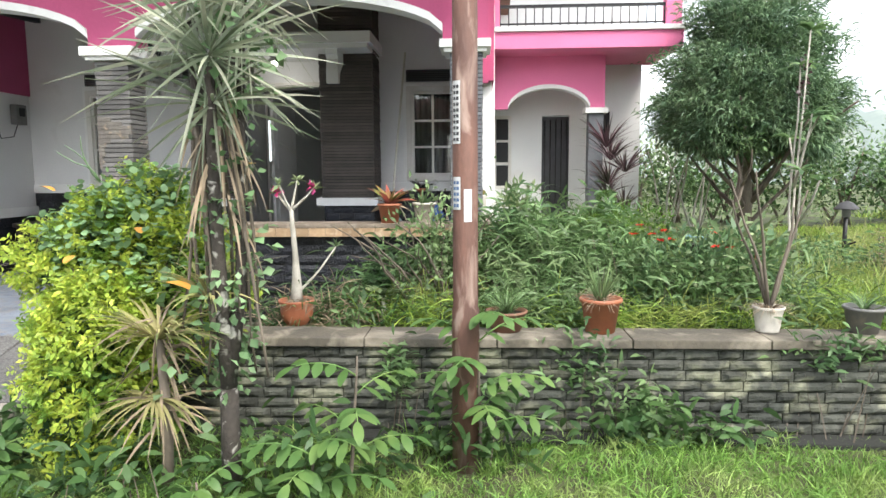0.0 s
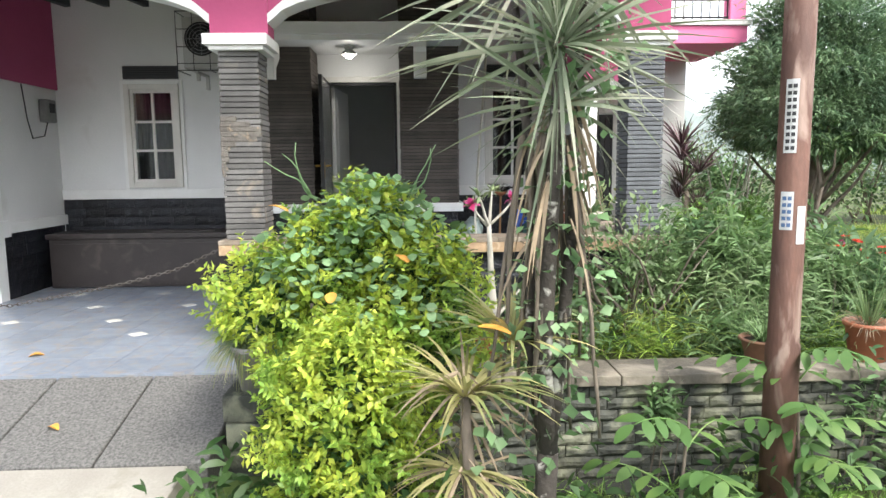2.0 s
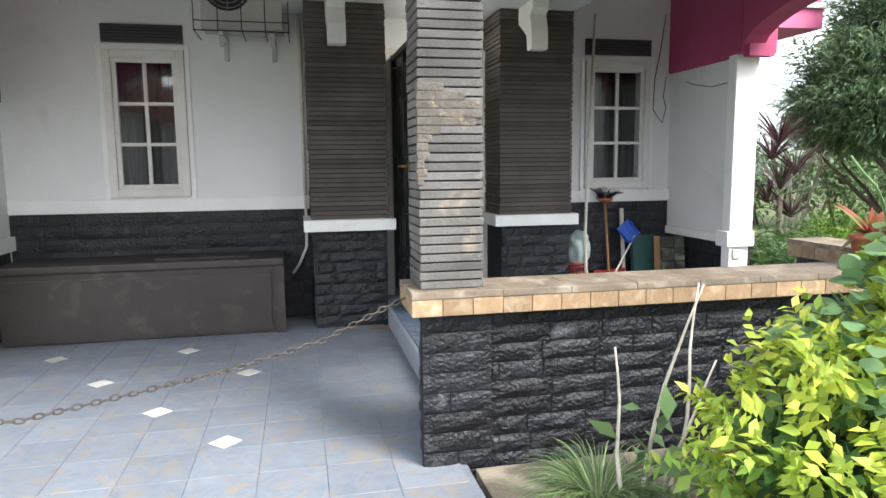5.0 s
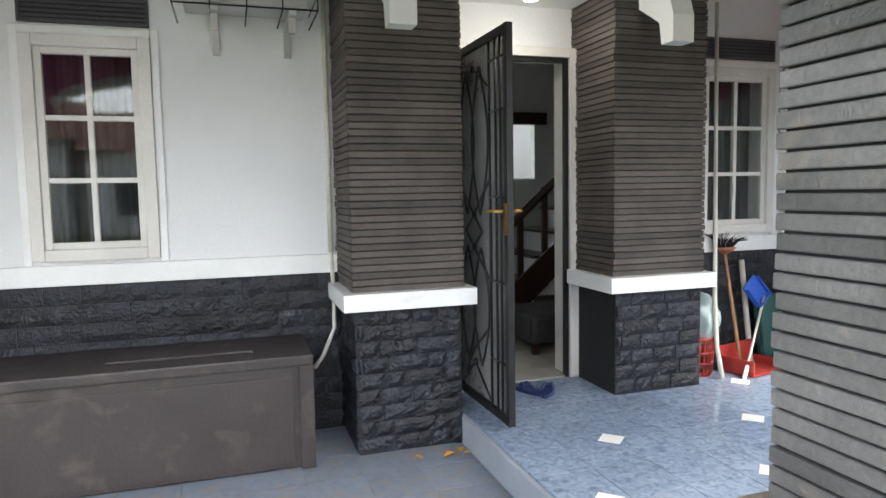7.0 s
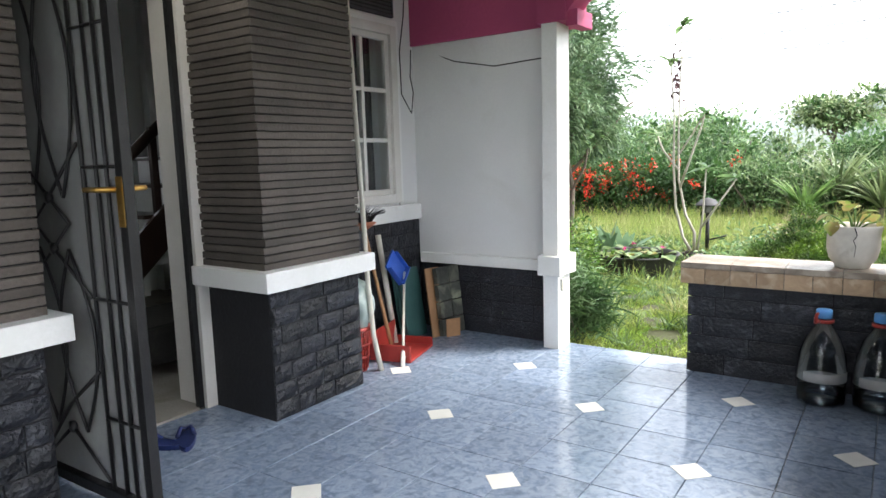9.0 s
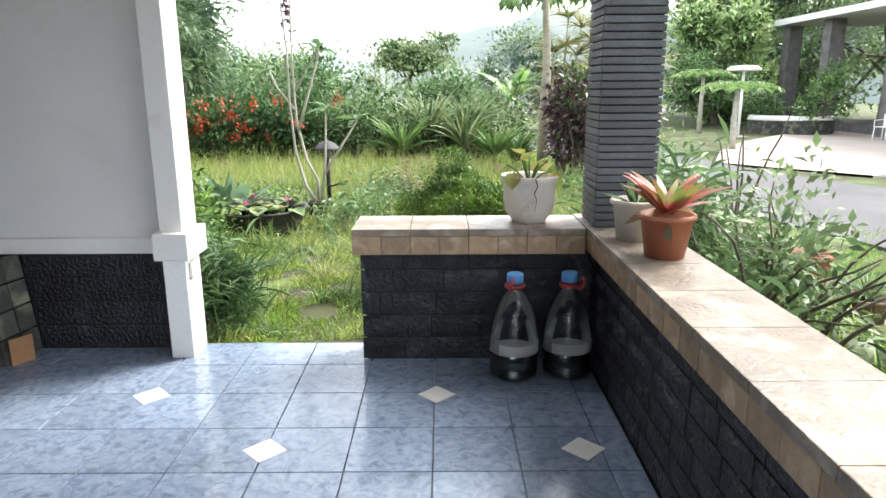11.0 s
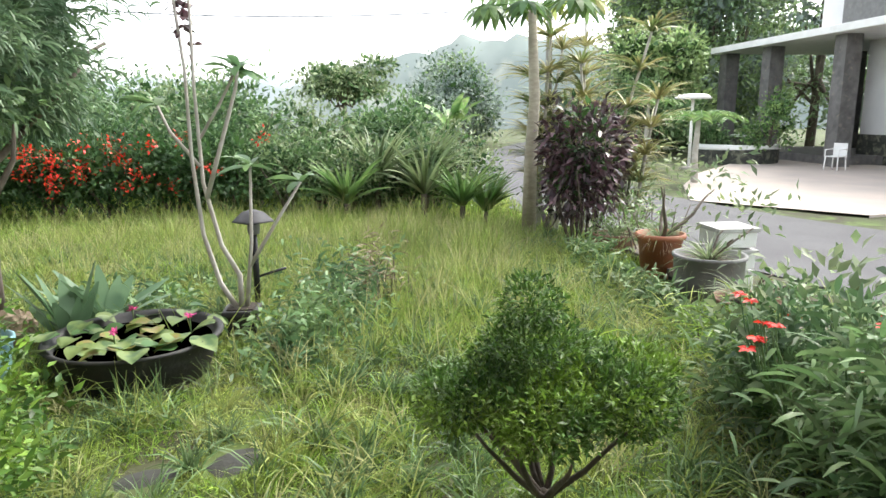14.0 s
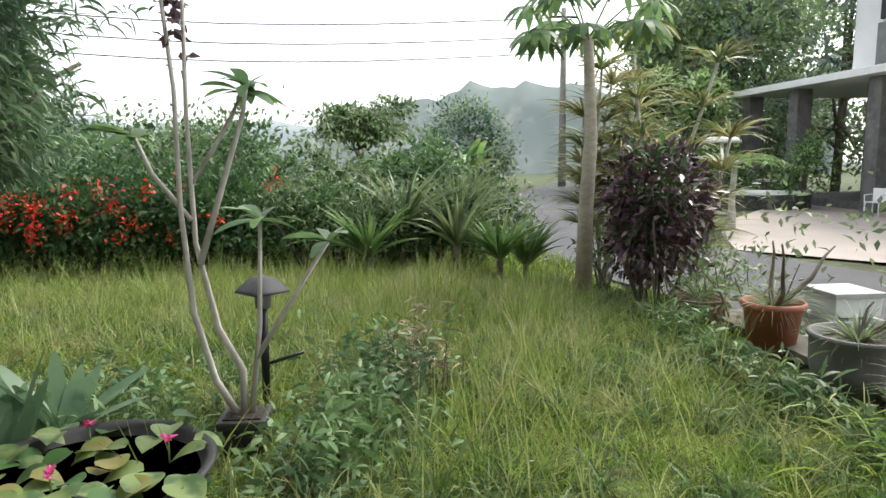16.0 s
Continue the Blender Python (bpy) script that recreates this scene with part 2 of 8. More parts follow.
M_POTPALE = mat("pale_grey_plastic", (0.36, 0.35, 0.33), (0.26, 0.25, 0.235), 0.55, 40, 6, 0.15, stain=(0.2, 0.18, 0.15), stain_at=(0.6, 0.8))
M_POTWHITE = mat("chalky_white_pot", (0.66, 0.63, 0.57), (0.5, 0.47, 0.42), 0.6, 40, 7, 0.2, stain=(0.36, 0.32, 0.26), stain_at=(0.62, 0.78))
M_POTDARK = mat("black_rubber_tub", (0.03, 0.03, 0.028), (0.018, 0.018, 0.017), 0.6, 40, 6, 0.3, stain=(0.07, 0.065, 0.05), stain_at=(0.6, 0.8))
M_POTBLUE = mat("pale_blue_plastic", (0.25, 0.45, 0.5), (0.18, 0.33, 0.37), 0.5, 40, 6, 0.15)
M_POTBROWN = mat("brown_clay_pot", (0.26, 0.13, 0.085), (0.17, 0.09, 0.06), 0.7, 40, 6, 0.3)
M_RED = mat("red_plastic", (0.4, 0.045, 0.035), (0.28, 0.03, 0.025), 0.4, 40, 8, 0.05)
M_BLUEP = mat("blue_plastic", (0.03, 0.11, 0.5), (0.02, 0.08, 0.38), 0.4, 40, 8, 0.05)
M_CAPB = mat("light_blue_cap", (0.12, 0.36, 0.75), (0.1, 0.3, 0.6), 0.4, 40, 8, 0.05)
M_PVC = mat("yellowed_pvc", (0.66, 0.64, 0.56), (0.55, 0.53, 0.45), 0.5, 40, 10, 0.05)
M_CARD = mat("brown_cardboard", (0.36, 0.2, 0.1), (0.27, 0.15, 0.075), 0.85, 40, 6, 0.1)
M_GREENBD = mat("green_board", (0.045, 0.12, 0.11), (0.03, 0.085, 0.08), 0.6, 40, 6, 0.1)
M_BAG = mat("clear_rubbish_bag", (0.5, 0.55, 0.53), (0.3, 0.4, 0.38), 0.3, 25, 9, 0.6)
M_FIBRE = mat("black_broom_fibre", (0.02, 0.018, 0.017), (0.012, 0.011, 0.01), 0.9, 90, 10, 0.8)
M_BARK = mat("grey_bark", (0.2, 0.165, 0.13), (0.09, 0.075, 0.06), 0.9, 50, 8, 0.8, stretch=(1, 1, 0.4))
M_BARKD = mat("dark_lichen_bark", (0.06, 0.05, 0.042), (0.03, 0.026, 0.022), 0.9, 50, 8, 0.9, stain=(0.45, 0.44, 0.4), stain_at=(0.58, 0.68))
M_BARKP = mat("pale_smooth_bark", (0.54, 0.52, 0.47), (0.34, 0.32, 0.27), 0.8, 40, 9, 0.4)
M_PAPBARK = mat("papaya_bark", (0.48, 0.43, 0.33), (0.32, 0.29, 0.22), 0.8, 30, 12, 0.5, stretch=(1, 1, 2.5))
M_DEAD = mat("dry_dead_leaf", (0.33, 0.26, 0.18), (0.2, 0.155, 0.105), 0.85, 40, 8, 0.3, island=0.4)
M_YLEAF = mat("fallen_yellow_leaf", (0.62, 0.33, 0.05), (0.42, 0.2, 0.04), 0.7, 30, 9, 0.2)
M_STONE = mat("lawn_step_stone", (0.05, 0.05, 0.047), (0.035, 0.036, 0.03), 0.9, 35, 5, 0.5)
L_YELLOW = leaf_mat("yellow_green_leaf", (0.56, 0.62, 0.1), (0.38, 0.51, 0.09), (0.22, 0.37, 0.07), 0.42, blotch=4)
L_IVY = leaf_mat("ivy_leaf", (0.17, 0.29, 0.13), (0.23, 0.35, 0.18), (0.12, 0.22, 0.1), 0.28)
L_FRESH = leaf_mat("fresh_green_leaf", (0.19, 0.33, 0.1), (0.125, 0.24, 0.075), (0.26, 0.37, 0.13), 0.38)
L_MID = leaf_mat("mid_green_leaf", (0.125, 0.225, 0.085), (0.185, 0.285, 0.12), (0.09, 0.17, 0.075), 0.35)
# Dark foliage, and the shade inside shrubs and crowns put into leaf colour.
L_DARK = leaf_mat("dark_and_inner_shade_leaf", (0.05, 0.12, 0.04), (0.085, 0.17, 0.05), (0.04, 0.09, 0.035), 0.3)
L_CEDAR = leaf_mat("cedar_spray", (0.11, 0.19, 0.1), (0.17, 0.26, 0.13), (0.09, 0.16, 0.09), 0.32)
L_SAP = leaf_mat("sapling_leaf", (0.14, 0.27, 0.075), (0.1, 0.2, 0.06), (0.19, 0.31, 0.09), 0.35)
L_RANK = leaf_mat("rank_weed_leaf", (0.06, 0.125, 0.042), (0.1, 0.175, 0.062), (0.045, 0.1, 0.035), 0.28)
# Lightened leaf: the tall trees' sunlit look sits in the colour.
L_FARL = leaf_mat("sunlit_tall_leaf", (0.26, 0.38, 0.15), (0.33, 0.44, 0.19), (0.18, 0.29, 0.12), 0.35, blotch=0.5, island=0.5)
L_TOPI = leaf_mat("topiary_leaf", (0.045, 0.11, 0.02), (0.09, 0.18, 0.03), (0.16, 0.27, 0.035), 0.28, blotch=5, island=0.5)
L_GREYG = leaf_mat("grey_green_leaf", (0.18, 0.25, 0.12), (0.26, 0.32, 0.16), (0.14, 0.21, 0.1), 0.35)
L_AGAVE = leaf_mat("agave_leaf", (0.13, 0.23, 0.12), (0.17, 0.28, 0.15), (0.1, 0.19, 0.1), 0.2)
L_STRAP = leaf_mat("grey_strap_leaf", (0.25, 0.29, 0.2), (0.36, 0.37, 0.28), (0.17, 0.21, 0.14), 0.25)
L_GOLD = leaf_mat("gold_strap_leaf", (0.28, 0.29, 0.11), (0.4, 0.36, 0.17), (0.16, 0.22, 0.08), 0.3)
# The paler mauve stands in part for glints on the drooping leaves.
L_PURPLE = leaf_mat("purple_leaf", (0.06, 0.03, 0.04), (0.14, 0.085, 0.095), (0.05, 0.045, 0.035), 0.12, rough=0.28, island=0.6)
L_GRASS = leaf_mat("lawn_grass", (0.3, 0.41, 0.075), (0.16, 0.28, 0.05), (0.37, 0.42, 0.13), 0.4, rough=0.5, blotch=2.2, island=0.65)
L_GRASSB = leaf_mat("street_grass", (0.25, 0.41, 0.095), (0.145, 0.28, 0.065), (0.3, 0.4, 0.13), 0.38, rough=0.5, blotch=3, island=0.5)
L_TALL = leaf_mat("seeding_grass", (0.36, 0.40, 0.13), (0.24, 0.34, 0.08), (0.42, 0.42, 0.2), 0.35, rough=0.6)
L_WEED = leaf_mat("weed_leaf", (0.1, 0.18, 0.07), (0.16, 0.25, 0.105), (0.2, 0.275, 0.13), 0.33, island=0.5)
L_FLOWER = leaf_mat("orange_red_petal", (0.75, 0.075, 0.02), (0.62, 0.035, 0.025), None, 0.3)
L_PINKF = leaf_mat("pink_petal", (0.7, 0.05, 0.18), (0.62, 0.1, 0.3), None, 0.3)
L_BROM = leaf_mat("bromeliad_leaf", (0.55, 0.12, 0.13), (0.45, 0.15, 0.1), (0.24, 0.3, 0.07), 0.3, blotch=9)
L_CALAD = leaf_mat("caladium_leaf", (0.14, 0.27, 0.05), (0.34, 0.2, 0.1), (0.2, 0.3, 0.06), 0.35, blotch=16)
L_LILY = leaf_mat("lily_pad", (0.10, 0.17, 0.05), (0.2, 0.25, 0.09), (0.06, 0.11, 0.04), 0.2, blotch=9)
# Far leaves are paled and greyed so that their colour holds the haze.
L_FAR = leaf_mat("haze_paled_tree_leaf", (0.19, 0.3, 0.13), (0.26, 0.36, 0.16), (0.16, 0.25, 0.13), 0.3, blotch=0.3)
L_FARD = leaf_mat("haze_greyed_leaf", (0.2, 0.26, 0.22), (0.26, 0.32, 0.26), (0.18, 0.24, 0.21), 0.25, blotch=0.3)


# ---- mesh helpers ----
def mesh_of(name, verts, faces, material, smooth=False):
    me = bpy.data.meshes.new(name)
    me.from_pydata([tuple(v) for v in verts], [], [tuple(f) for f in faces])
    if smooth:
        me.polygons.foreach_set("use_smooth", [True] * len(me.polygons))
    me.materials.append(material)
    me.update()
    return me


def fast_mesh(name, verts, quads, material, smooth=True):
    """Many quads at once, from arrays."""
    me = bpy.data.meshes.new(name)
    n = len(quads)
    me.vertices.add(len(verts))
    me.vertices.foreach_set("co", np.asarray(verts, np.float32).ravel())
    me.loops.add(n * 4)
    me.loops.foreach_set("vertex_index", np.asarray(quads, np.int32).ravel())
    me.polygons.add(n)
    me.polygons.foreach_set("loop_start", np.arange(0, n * 4, 4, dtype=np.int32))
    if smooth:
        me.polygons.foreach_set("use_smooth", np.ones(n, bool))
    me.materials.append(material)
    me.update(calc_edges=True)
    me.validate()
    return me


SINGLE = {"trunk": ("trunk", "limb"), "stems": ("stem",), "stem": ("stem",), "branches": ("branch",), "hanging_stems": ("hanging_stem",), "ivy_shoots": ("ivy_shoot",), "stump": ("stump", "branch")}


def part(name, bm, material, parent=None, label="", smooth=False):
    """Links a bmesh (or a ready mesh) as one mesh object under a thing or under a part."""
    if isinstance(bm, list):
        single = SINGLE.get(name, name)
        made = [part(single[0] if i == 0 else single[-1], b, material, parent, label, smooth) for i, b in enumerate(bm)]
        return made[0]
    if isinstance(bm, bmesh.types.BMesh):
        me = bpy.data.meshes.new(name)
        bm.to_mesh(me)
        bm.free()
        me.materials.append(material)
        if smooth:
            me.polygons.foreach_set("use_smooth", [True] * len(me.polygons))
    else:
        me = bm
    ob = new(name, me)
    ob.parent = parent
    if label:
        ob["label"] = label
    return ob


def thing(name, x, y, z, label, category, group="", kind="", rz=0):
    ob = new(name)
    ob.empty_display_size = 0.1
    ob.matrix_world = pose(x, y, z, 0, 0, rz)
    return tagged(ob, label, category, group, kind)


def boxes(*specs, bevel=0.0):
    """Boxes (x0, y0, z0, x1, y1, z1) in one bmesh, edges bevelled."""
    bm = bmesh.new()
    for x0, y0, z0, x1, y1, z1 in specs:
        m = Matrix.LocRotScale(((x0 + x1) / 2, (y0 + y1) / 2, (z0 + z1) / 2), None, (abs(x1 - x0), abs(y1 - y0), abs(z1 - z0)))
        bmesh.ops.create_cube(bm, size=1, matrix=m)
    if bevel:
        bmesh.ops.bevel(bm, geom=bm.edges[:], offset=bevel, segments=2, affect="EDGES", profile=0.6)
    return bm


def box(x0, y0, z0, x1, y1, z1, bevel=0.0):
    return boxes((x0, y0, z0, x1, y1, z1), bevel=bevel)


def tube(points, radii, sides=8, cap=True):
    """A round bar along points, with a radius at each."""
    bm = bmesh.new()
    pts = [Vector(p) for p in points]
    if isinstance(radii, (int, float)):
        radii = [radii] * len(pts)
    rings = []
    side = None
    for i, p in enumerate(pts):
        d = (pts[min(i + 1, len(pts) - 1)] - pts[max(i - 1, 0)]).normalized()
        if side is None:
            side = d.orthogonal().normalized()
        side = (side - d * side.dot(d)).normalized()
        up = d.cross(side)
        rings.append([bm.verts.new(p + (side * math.cos(a) + up * math.sin(a)) * radii[i]) for a in (2 * math.pi * k / sides for k in range(sides))])
    for a, b in zip(rings, rings[1:]):
        for k in range(sides):
            bm.faces.new((a[k], a[(k + 1) % sides], b[(k + 1) % sides], b[k]))
    if cap:
        bm.faces.new(rings[0][::-1])
        bm.faces.new(rings[-1])
    for f in bm.faces:
        f.smooth = True
    return bm


def merge(*bms):
    out = bmesh.new()
    for b in bms:
        me = bpy.data.meshes.new("tmp")
        b.to_mesh(me)
        b.free()
        out.from_mesh(me)
        bpy.data.meshes.remove(me)
    return out


def lathe(profile, sides=28, wobble=0.0):
    """Turned shape from (radius, height) pairs."""
    bm = bmesh.new()
    rings = []
    for r, z in profile:
        rings.append([bm.verts.new((r * (1 + wobble * math.sin(3 * a + z * 9)) * math.cos(a), r * (1 + wobble * math.sin(2 * a)) * math.sin(a), z))
                      for a in (2 * math.pi * k / sides for k in range(sides))])
    for a, b in zip(rings, rings[1:]):
        for k in range(sides):
            f = bm.faces.new((a[k], a[(k + 1) % sides], b[(k + 1) % sides], b[k]))
            f.smooth = True
    if profile[0][0] > 0.001:
        bm.faces.new(rings[0][::-1])
    if profile[-1][0] > 0.001:
        bm.faces.new(rings[-1])
    return bm


rng = np.random.default_rng(7)


def unit(v):
    return v / np.maximum(np.linalg.norm(v, axis=1, keepdims=True), 1e-6)


def blades(name, roots, dirs, length, width, bend, material, segs=3, shape="grass", flat=False):
    """Many strap leaves: they start along dirs and droop by bend. length and width may be arrays."""
    n = len(roots)
    roots, dirs = np.asarray(roots, float), unit(np.asarray(dirs, float))
    length = np.broadcast_to(np.asarray(length, float), (n,))[:, None]
    width = np.broadcast_to(np.asarray(width, float), (n,))[:, None]
    bend = np.broadcast_to(np.asarray(bend, float), (n,))[:, None]
    side = np.cross(dirs, rng.normal(size=(n, 3)) if not flat else np.tile((0.0, 0.0, 1.0), (n, 1)) + rng.normal(size=(n, 3)) * 0.25)
    side = unit(side)
    rows = []
    p, d = roots.copy(), dirs.copy()
    for k in range(segs + 1):
        f = k / segs
        if shape == "grass":
            w = width * (1 - f ** 1.6) + width * 0.05
        elif shape == "strap":
            w = width * min(1.0, 0.55 + f * 1.8) * (1 - max(0.0, f - 0.45) / 0.55 * 0.93)
        else:
            w = width * max(0.06, math.sin(math.pi * (0.06 + 0.9 * f)) ** 0.8)
        rows.append(np.stack((p - side * w / 2, p + side * w / 2), 1))
        p = p + d * length / segs
        d = unit(d + np.array((0, 0, -1.0)) * bend / segs)
    verts = np.stack(rows, 1).reshape(n, -1, 3)
    per = verts.shape[1]
    q = np.array([(2 * k, 2 * k + 1, 2 * k + 3, 2 * k + 2) for k in range(segs)])
    quads = (q[None] + (np.arange(n) * per)[:, None, None]).reshape(-1, 4)
    return fast_mesh(name, verts.reshape(-1, 3), quads, material)


def leaves(name, centres, dirs, size, aspect, material, cup=0.25):
    """Many small pointed leaves, each of two faces folded along the midrib."""
    n = len(centres)
    centres, dirs = np.asarray(centres, float), unit(np.asarray(dirs, float))
    size = (np.broadcast_to(np.asarray(size, float), (n,)) * rng.uniform(0.65, 1.25, n))[:, None]
    side = unit(np.cross(dirs, np.array((0, 0, 1.0)) + rng.normal(size=(n, 3)) * 0.55))
    up = np.cross(side, dirs)
    w = size * aspect / 2
    base, tip = centres, centres + dirs * size - up * size * 0.12
    mid = centres + dirs * size * 0.45
    l1, r1 = mid + side * w + up * w * cup, mid - side * w + up * w * cup
    m1 = mid
    verts = np.stack((base, r1, tip, l1, m1), 1).reshape(-1, 3)
    q = np.array([(0, 1, 2, 4), (0, 4, 2, 3)])
    quads = (q[None] + (np.arange(n) * 5)[:, None, None]).reshape(-1, 4)
    return fast_mesh(name, verts, quads, material)


def blob_points(blobs, n, shell=0.35, low=-1.0, rough=0.12):
    """Points near the skin of ellipsoids (x, y, z, rx, ry, rz), and the way outward."""
    blobs = np.asarray(blobs, float)
    area = (blobs[:, 3] * blobs[:, 4] * blobs[:, 5]) ** (2 / 3)
    pick = rng.choice(len(blobs), n, p=area / area.sum())
    u = unit(rng.normal(size=(n, 3)))
    u[:, 2] = np.where(u[:, 2] < low, -u[:, 2], u[:, 2])
    r = 1 - shell * rng.random(n) ** 1.6 + rng.normal(size=n) * rough * 0.5
    lump = 1 + rough * np.sin(u[:, 0] * 7 + pick) * np.sin(u[:, 1] * 6 + 2 * pick) + rough * np.sin(u[:, 2] * 9 + 3 * u[:, 0])
    b = blobs[pick]
    return b[:, :3] + u * b[:, 3:] * (r * lump)[:, None], u


def crown(name, blobs, n, size, aspect, material, parent=None, shell=0.4, out=0.8, up=0.1, low=-1.0, rough=0.15, label="", droop=0.0):
    c, u = blob_points(blobs, n, shell, low, rough)
    d = u * out + rng.normal(size=(n, 3)) * 0.6 + np.array((0, 0, up - droop))
    return part(name, leaves(name, c, d, size, aspect, material), None, parent, label)


def twigs(paths, sides=6):
    """One bar for each limb or stalk."""
    return [tube(p, r, sides) for p, r in paths]


def branch_path(start, direction, length, steps=6, wander=0.15, lift=0.05, seed=0):
    r = random.Random(seed)
    p, d = Vector(start), Vector(direction).normalized()
    out = [p.copy()]
    for _ in range(steps):
        d = (d + Vector((r.uniform(-1, 1), r.uniform(-1, 1), r.uniform(-1, 1))) * wander + Vector((0, 0, lift))).normalized()
        p = p + d * (length / steps)
        out.append(p.copy())
    return out


def taper(n, a, b):
    return [a + (b - a) * i / (n - 1) for i in range(n)]


# ---- ground: one sheet with the raised garden and the lower street side ----
def smooth(a, b, v):
    t = np.clip((v - a) / (b - a), 0, 1)
    return t * t * (3 - 2 * t)


def ground_z(x, y):
    """Raised garden behind the stone wall, falling away to the road; the street lawn lies lower."""
    x, y = np.asarray(x, float), np.asarray(y, float)
    front = smooth(2.46, 2.62, y) * (1 - smooth(7.0, 10.5, x)) + smooth(2.0, 5.0, y) * smooth(7.0, 10.5, x)
    east = 1 - smooth(10.0, 15.0, x) * 0.9
    west = smooth(-0.95, -0.8, x) * (1 - smooth(2.7, 2.95, y)) + smooth(-1.0, 0.2, x) * smooth(2.7, 2.95, y)
    up = front * east * west
    far = smooth(30, 160, np.hypot(x, y))
    return -0.53 + up * 0.49 - far * 1.5


gx = np.concatenate((np.linspace(-400, -30, 10), np.linspace(-24, -8, 6), np.arange(-6, -2, 0.5), np.arange(-2, 10, 0.12), np.arange(10, 20, 0.5), np.linspace(22, 60, 12), np.linspace(75, 400, 10)))
gy = np.concatenate((np.linspace(-400, -30, 10), np.linspace(-24, -8, 6), np.arange(-6, 2, 0.5), np.arange(2, 10, 0.12), np.arange(10, 20, 0.5), np.linspace(22, 60, 12), np.linspace(75, 400, 10)))
GX, GY = np.meshgrid(gx, gy)
GZ = ground_z(GX, GY)
bumpy = np.sin(GX * 2.3 + 1.1 * np.sin(GY * 1.7)) * np.sin(GY * 1.9 + GX * 0.4) * 0.018
GZ = GZ + bumpy * (np.hypot(GX, GY) < 25)
nx = len(gx)
idx = np.arange(len(gx) * len(gy)).reshape(len(gy), nx)
gq = np.stack((idx[:-1, :-1], idx[:-1, 1:], idx[1:, 1:], idx[1:, :-1]), -1).reshape(-1, 4)
tagged(part("ground", fast_mesh("ground", np.stack((GX, GY, GZ), -1).reshape(-1, 3), gq, M_GROUND), None), "uneven garden and street ground of soil and short grass", "ground", kind="structure")


def strip(name, centre, half, z, material, thick=0.06):
    """A paved band that follows a line on the ground."""
    pts = [Vector((*p, 0)) for p in centre]
    bm = bmesh.new()
    rows = []
    for i, p in enumerate(pts):
        d = (pts[min(i + 1, len(pts) - 1)] - pts[max(i - 1, 0)]).normalized()
        s = Vector((-d.y, d.x, 0))
        h = half[i] if isinstance(half, (list, tuple)) else half
        a, b = p + s * h, p - s * h
        rows.append([bm.verts.new((a.x, a.y, z - thick)), bm.verts.new((a.x, a.y, z)), bm.verts.new((b.x, b.y, z)), bm.verts.new((b.x, b.y, z - thick))])
    for a, b in zip(rows, rows[1:]):
        for k in range(3):
            bm.faces.new((a[k + 1], a[k], b[k], b[k + 1]))
    return part(name, bm, material)


def curve_points(keys, steps=8):
    """A smooth line through a few plan points."""
    k = [keys[0]] + list(keys) + [keys[-1]]
    out = []
    for i in range(1, len(k) - 2):
        for s in range(steps):
            t = s / steps
            out.append(tuple(0.5 * (2 * k[i][j] + (k[i + 1][j] - k[i - 1][j]) * t + (2 * k[i - 1][j] - 5 * k[i][j] + 4 * k[i + 1][j] - k[i + 2][j]) * t * t
                                    + (3 * k[i][j] - k[i - 1][j] - 3 * k[i + 1][j] + k[i + 2][j]) * t ** 3) for j in range(2)))
    return out + [keys[-1]]


ROAD = curve_points([(-60, -6.2), (-20, -5.0), (-4, -4.0), (6, -1.9), (11, -0.2), (16, 0.5), (24, -0.9), (34, -3.6), (48, -10), (70, -24)])
tagged(strip("road", ROAD, 2.0, -0.50, M_ASPH), "narrow grey asphalt road curving past the garden", "road", kind="structure")
tagged(strip("neighbour_driveway", [(12.2, -2.6), (14.0, -4.8), (16.5, -7.6), (19, -10.2), (20, -12.5)], [1.6, 3.0, 4.0, 4.4, 4.6], -0.485, M_PAVE), "pale sunlit paved driveway of the neighbouring house", "driveway", kind="structure")


# ---- carport ramp and slab ----
def sloped(x0, x1, y0, y1, z0, z1, thick=0.08):
    """A slab that rises from z0 at y0 to z1 at y1."""
    bm = bmesh.new()
    v = [bm.verts.new(c) for c in ((x0, y0, z0), (x1, y0, z0), (x1, y1, z1), (x0, y1, z1), (x0, y0, z0 - thick), (x1, y0, z0 - thick), (x1, y1, z1 - thick), (x0, y1, z1 - thick))]
    for f in ((0, 1, 2, 3), (7, 6, 5, 4), (0, 4, 5, 1), (1, 5, 6, 2), (2, 6, 7, 3), (3, 7, 4, 0)):
        bm.faces.new([v[i] for i in f])
    bmesh.ops.bevel(bm, geom=bm.edges[:], offset=0.006, segments=1, affect="EDGES")
    return bm


ramp_ob = tagged(new("ramp"), "dark washed-pebble carport ramp in panels", "ramp", kind="structure")
for a, b in ((-4.4, -3.3), (-3.288, -2.68), (-2.668, -2.1), (-2.088, -1.53)):
    part("panel", sloped(a, b, 2.47, 3.29, -0.37, -0.172, 0.3), M_PEBBLE, ramp_ob)
apron = tagged(new("apron"), "pale weathered concrete driveway apron beside the lawn", "driveway", kind="structure")
for a, b in ((-4.5, -3.1), (-3.085, -1.62)):
    for c, d, za, zb in ((1.45, 2.455, -0.45, -0.375), (-0.6, 1.44, -0.485, -0.45)):
        part("slab", sloped(a, b, c, d, za, zb, 0.3), M_CONC, apron)

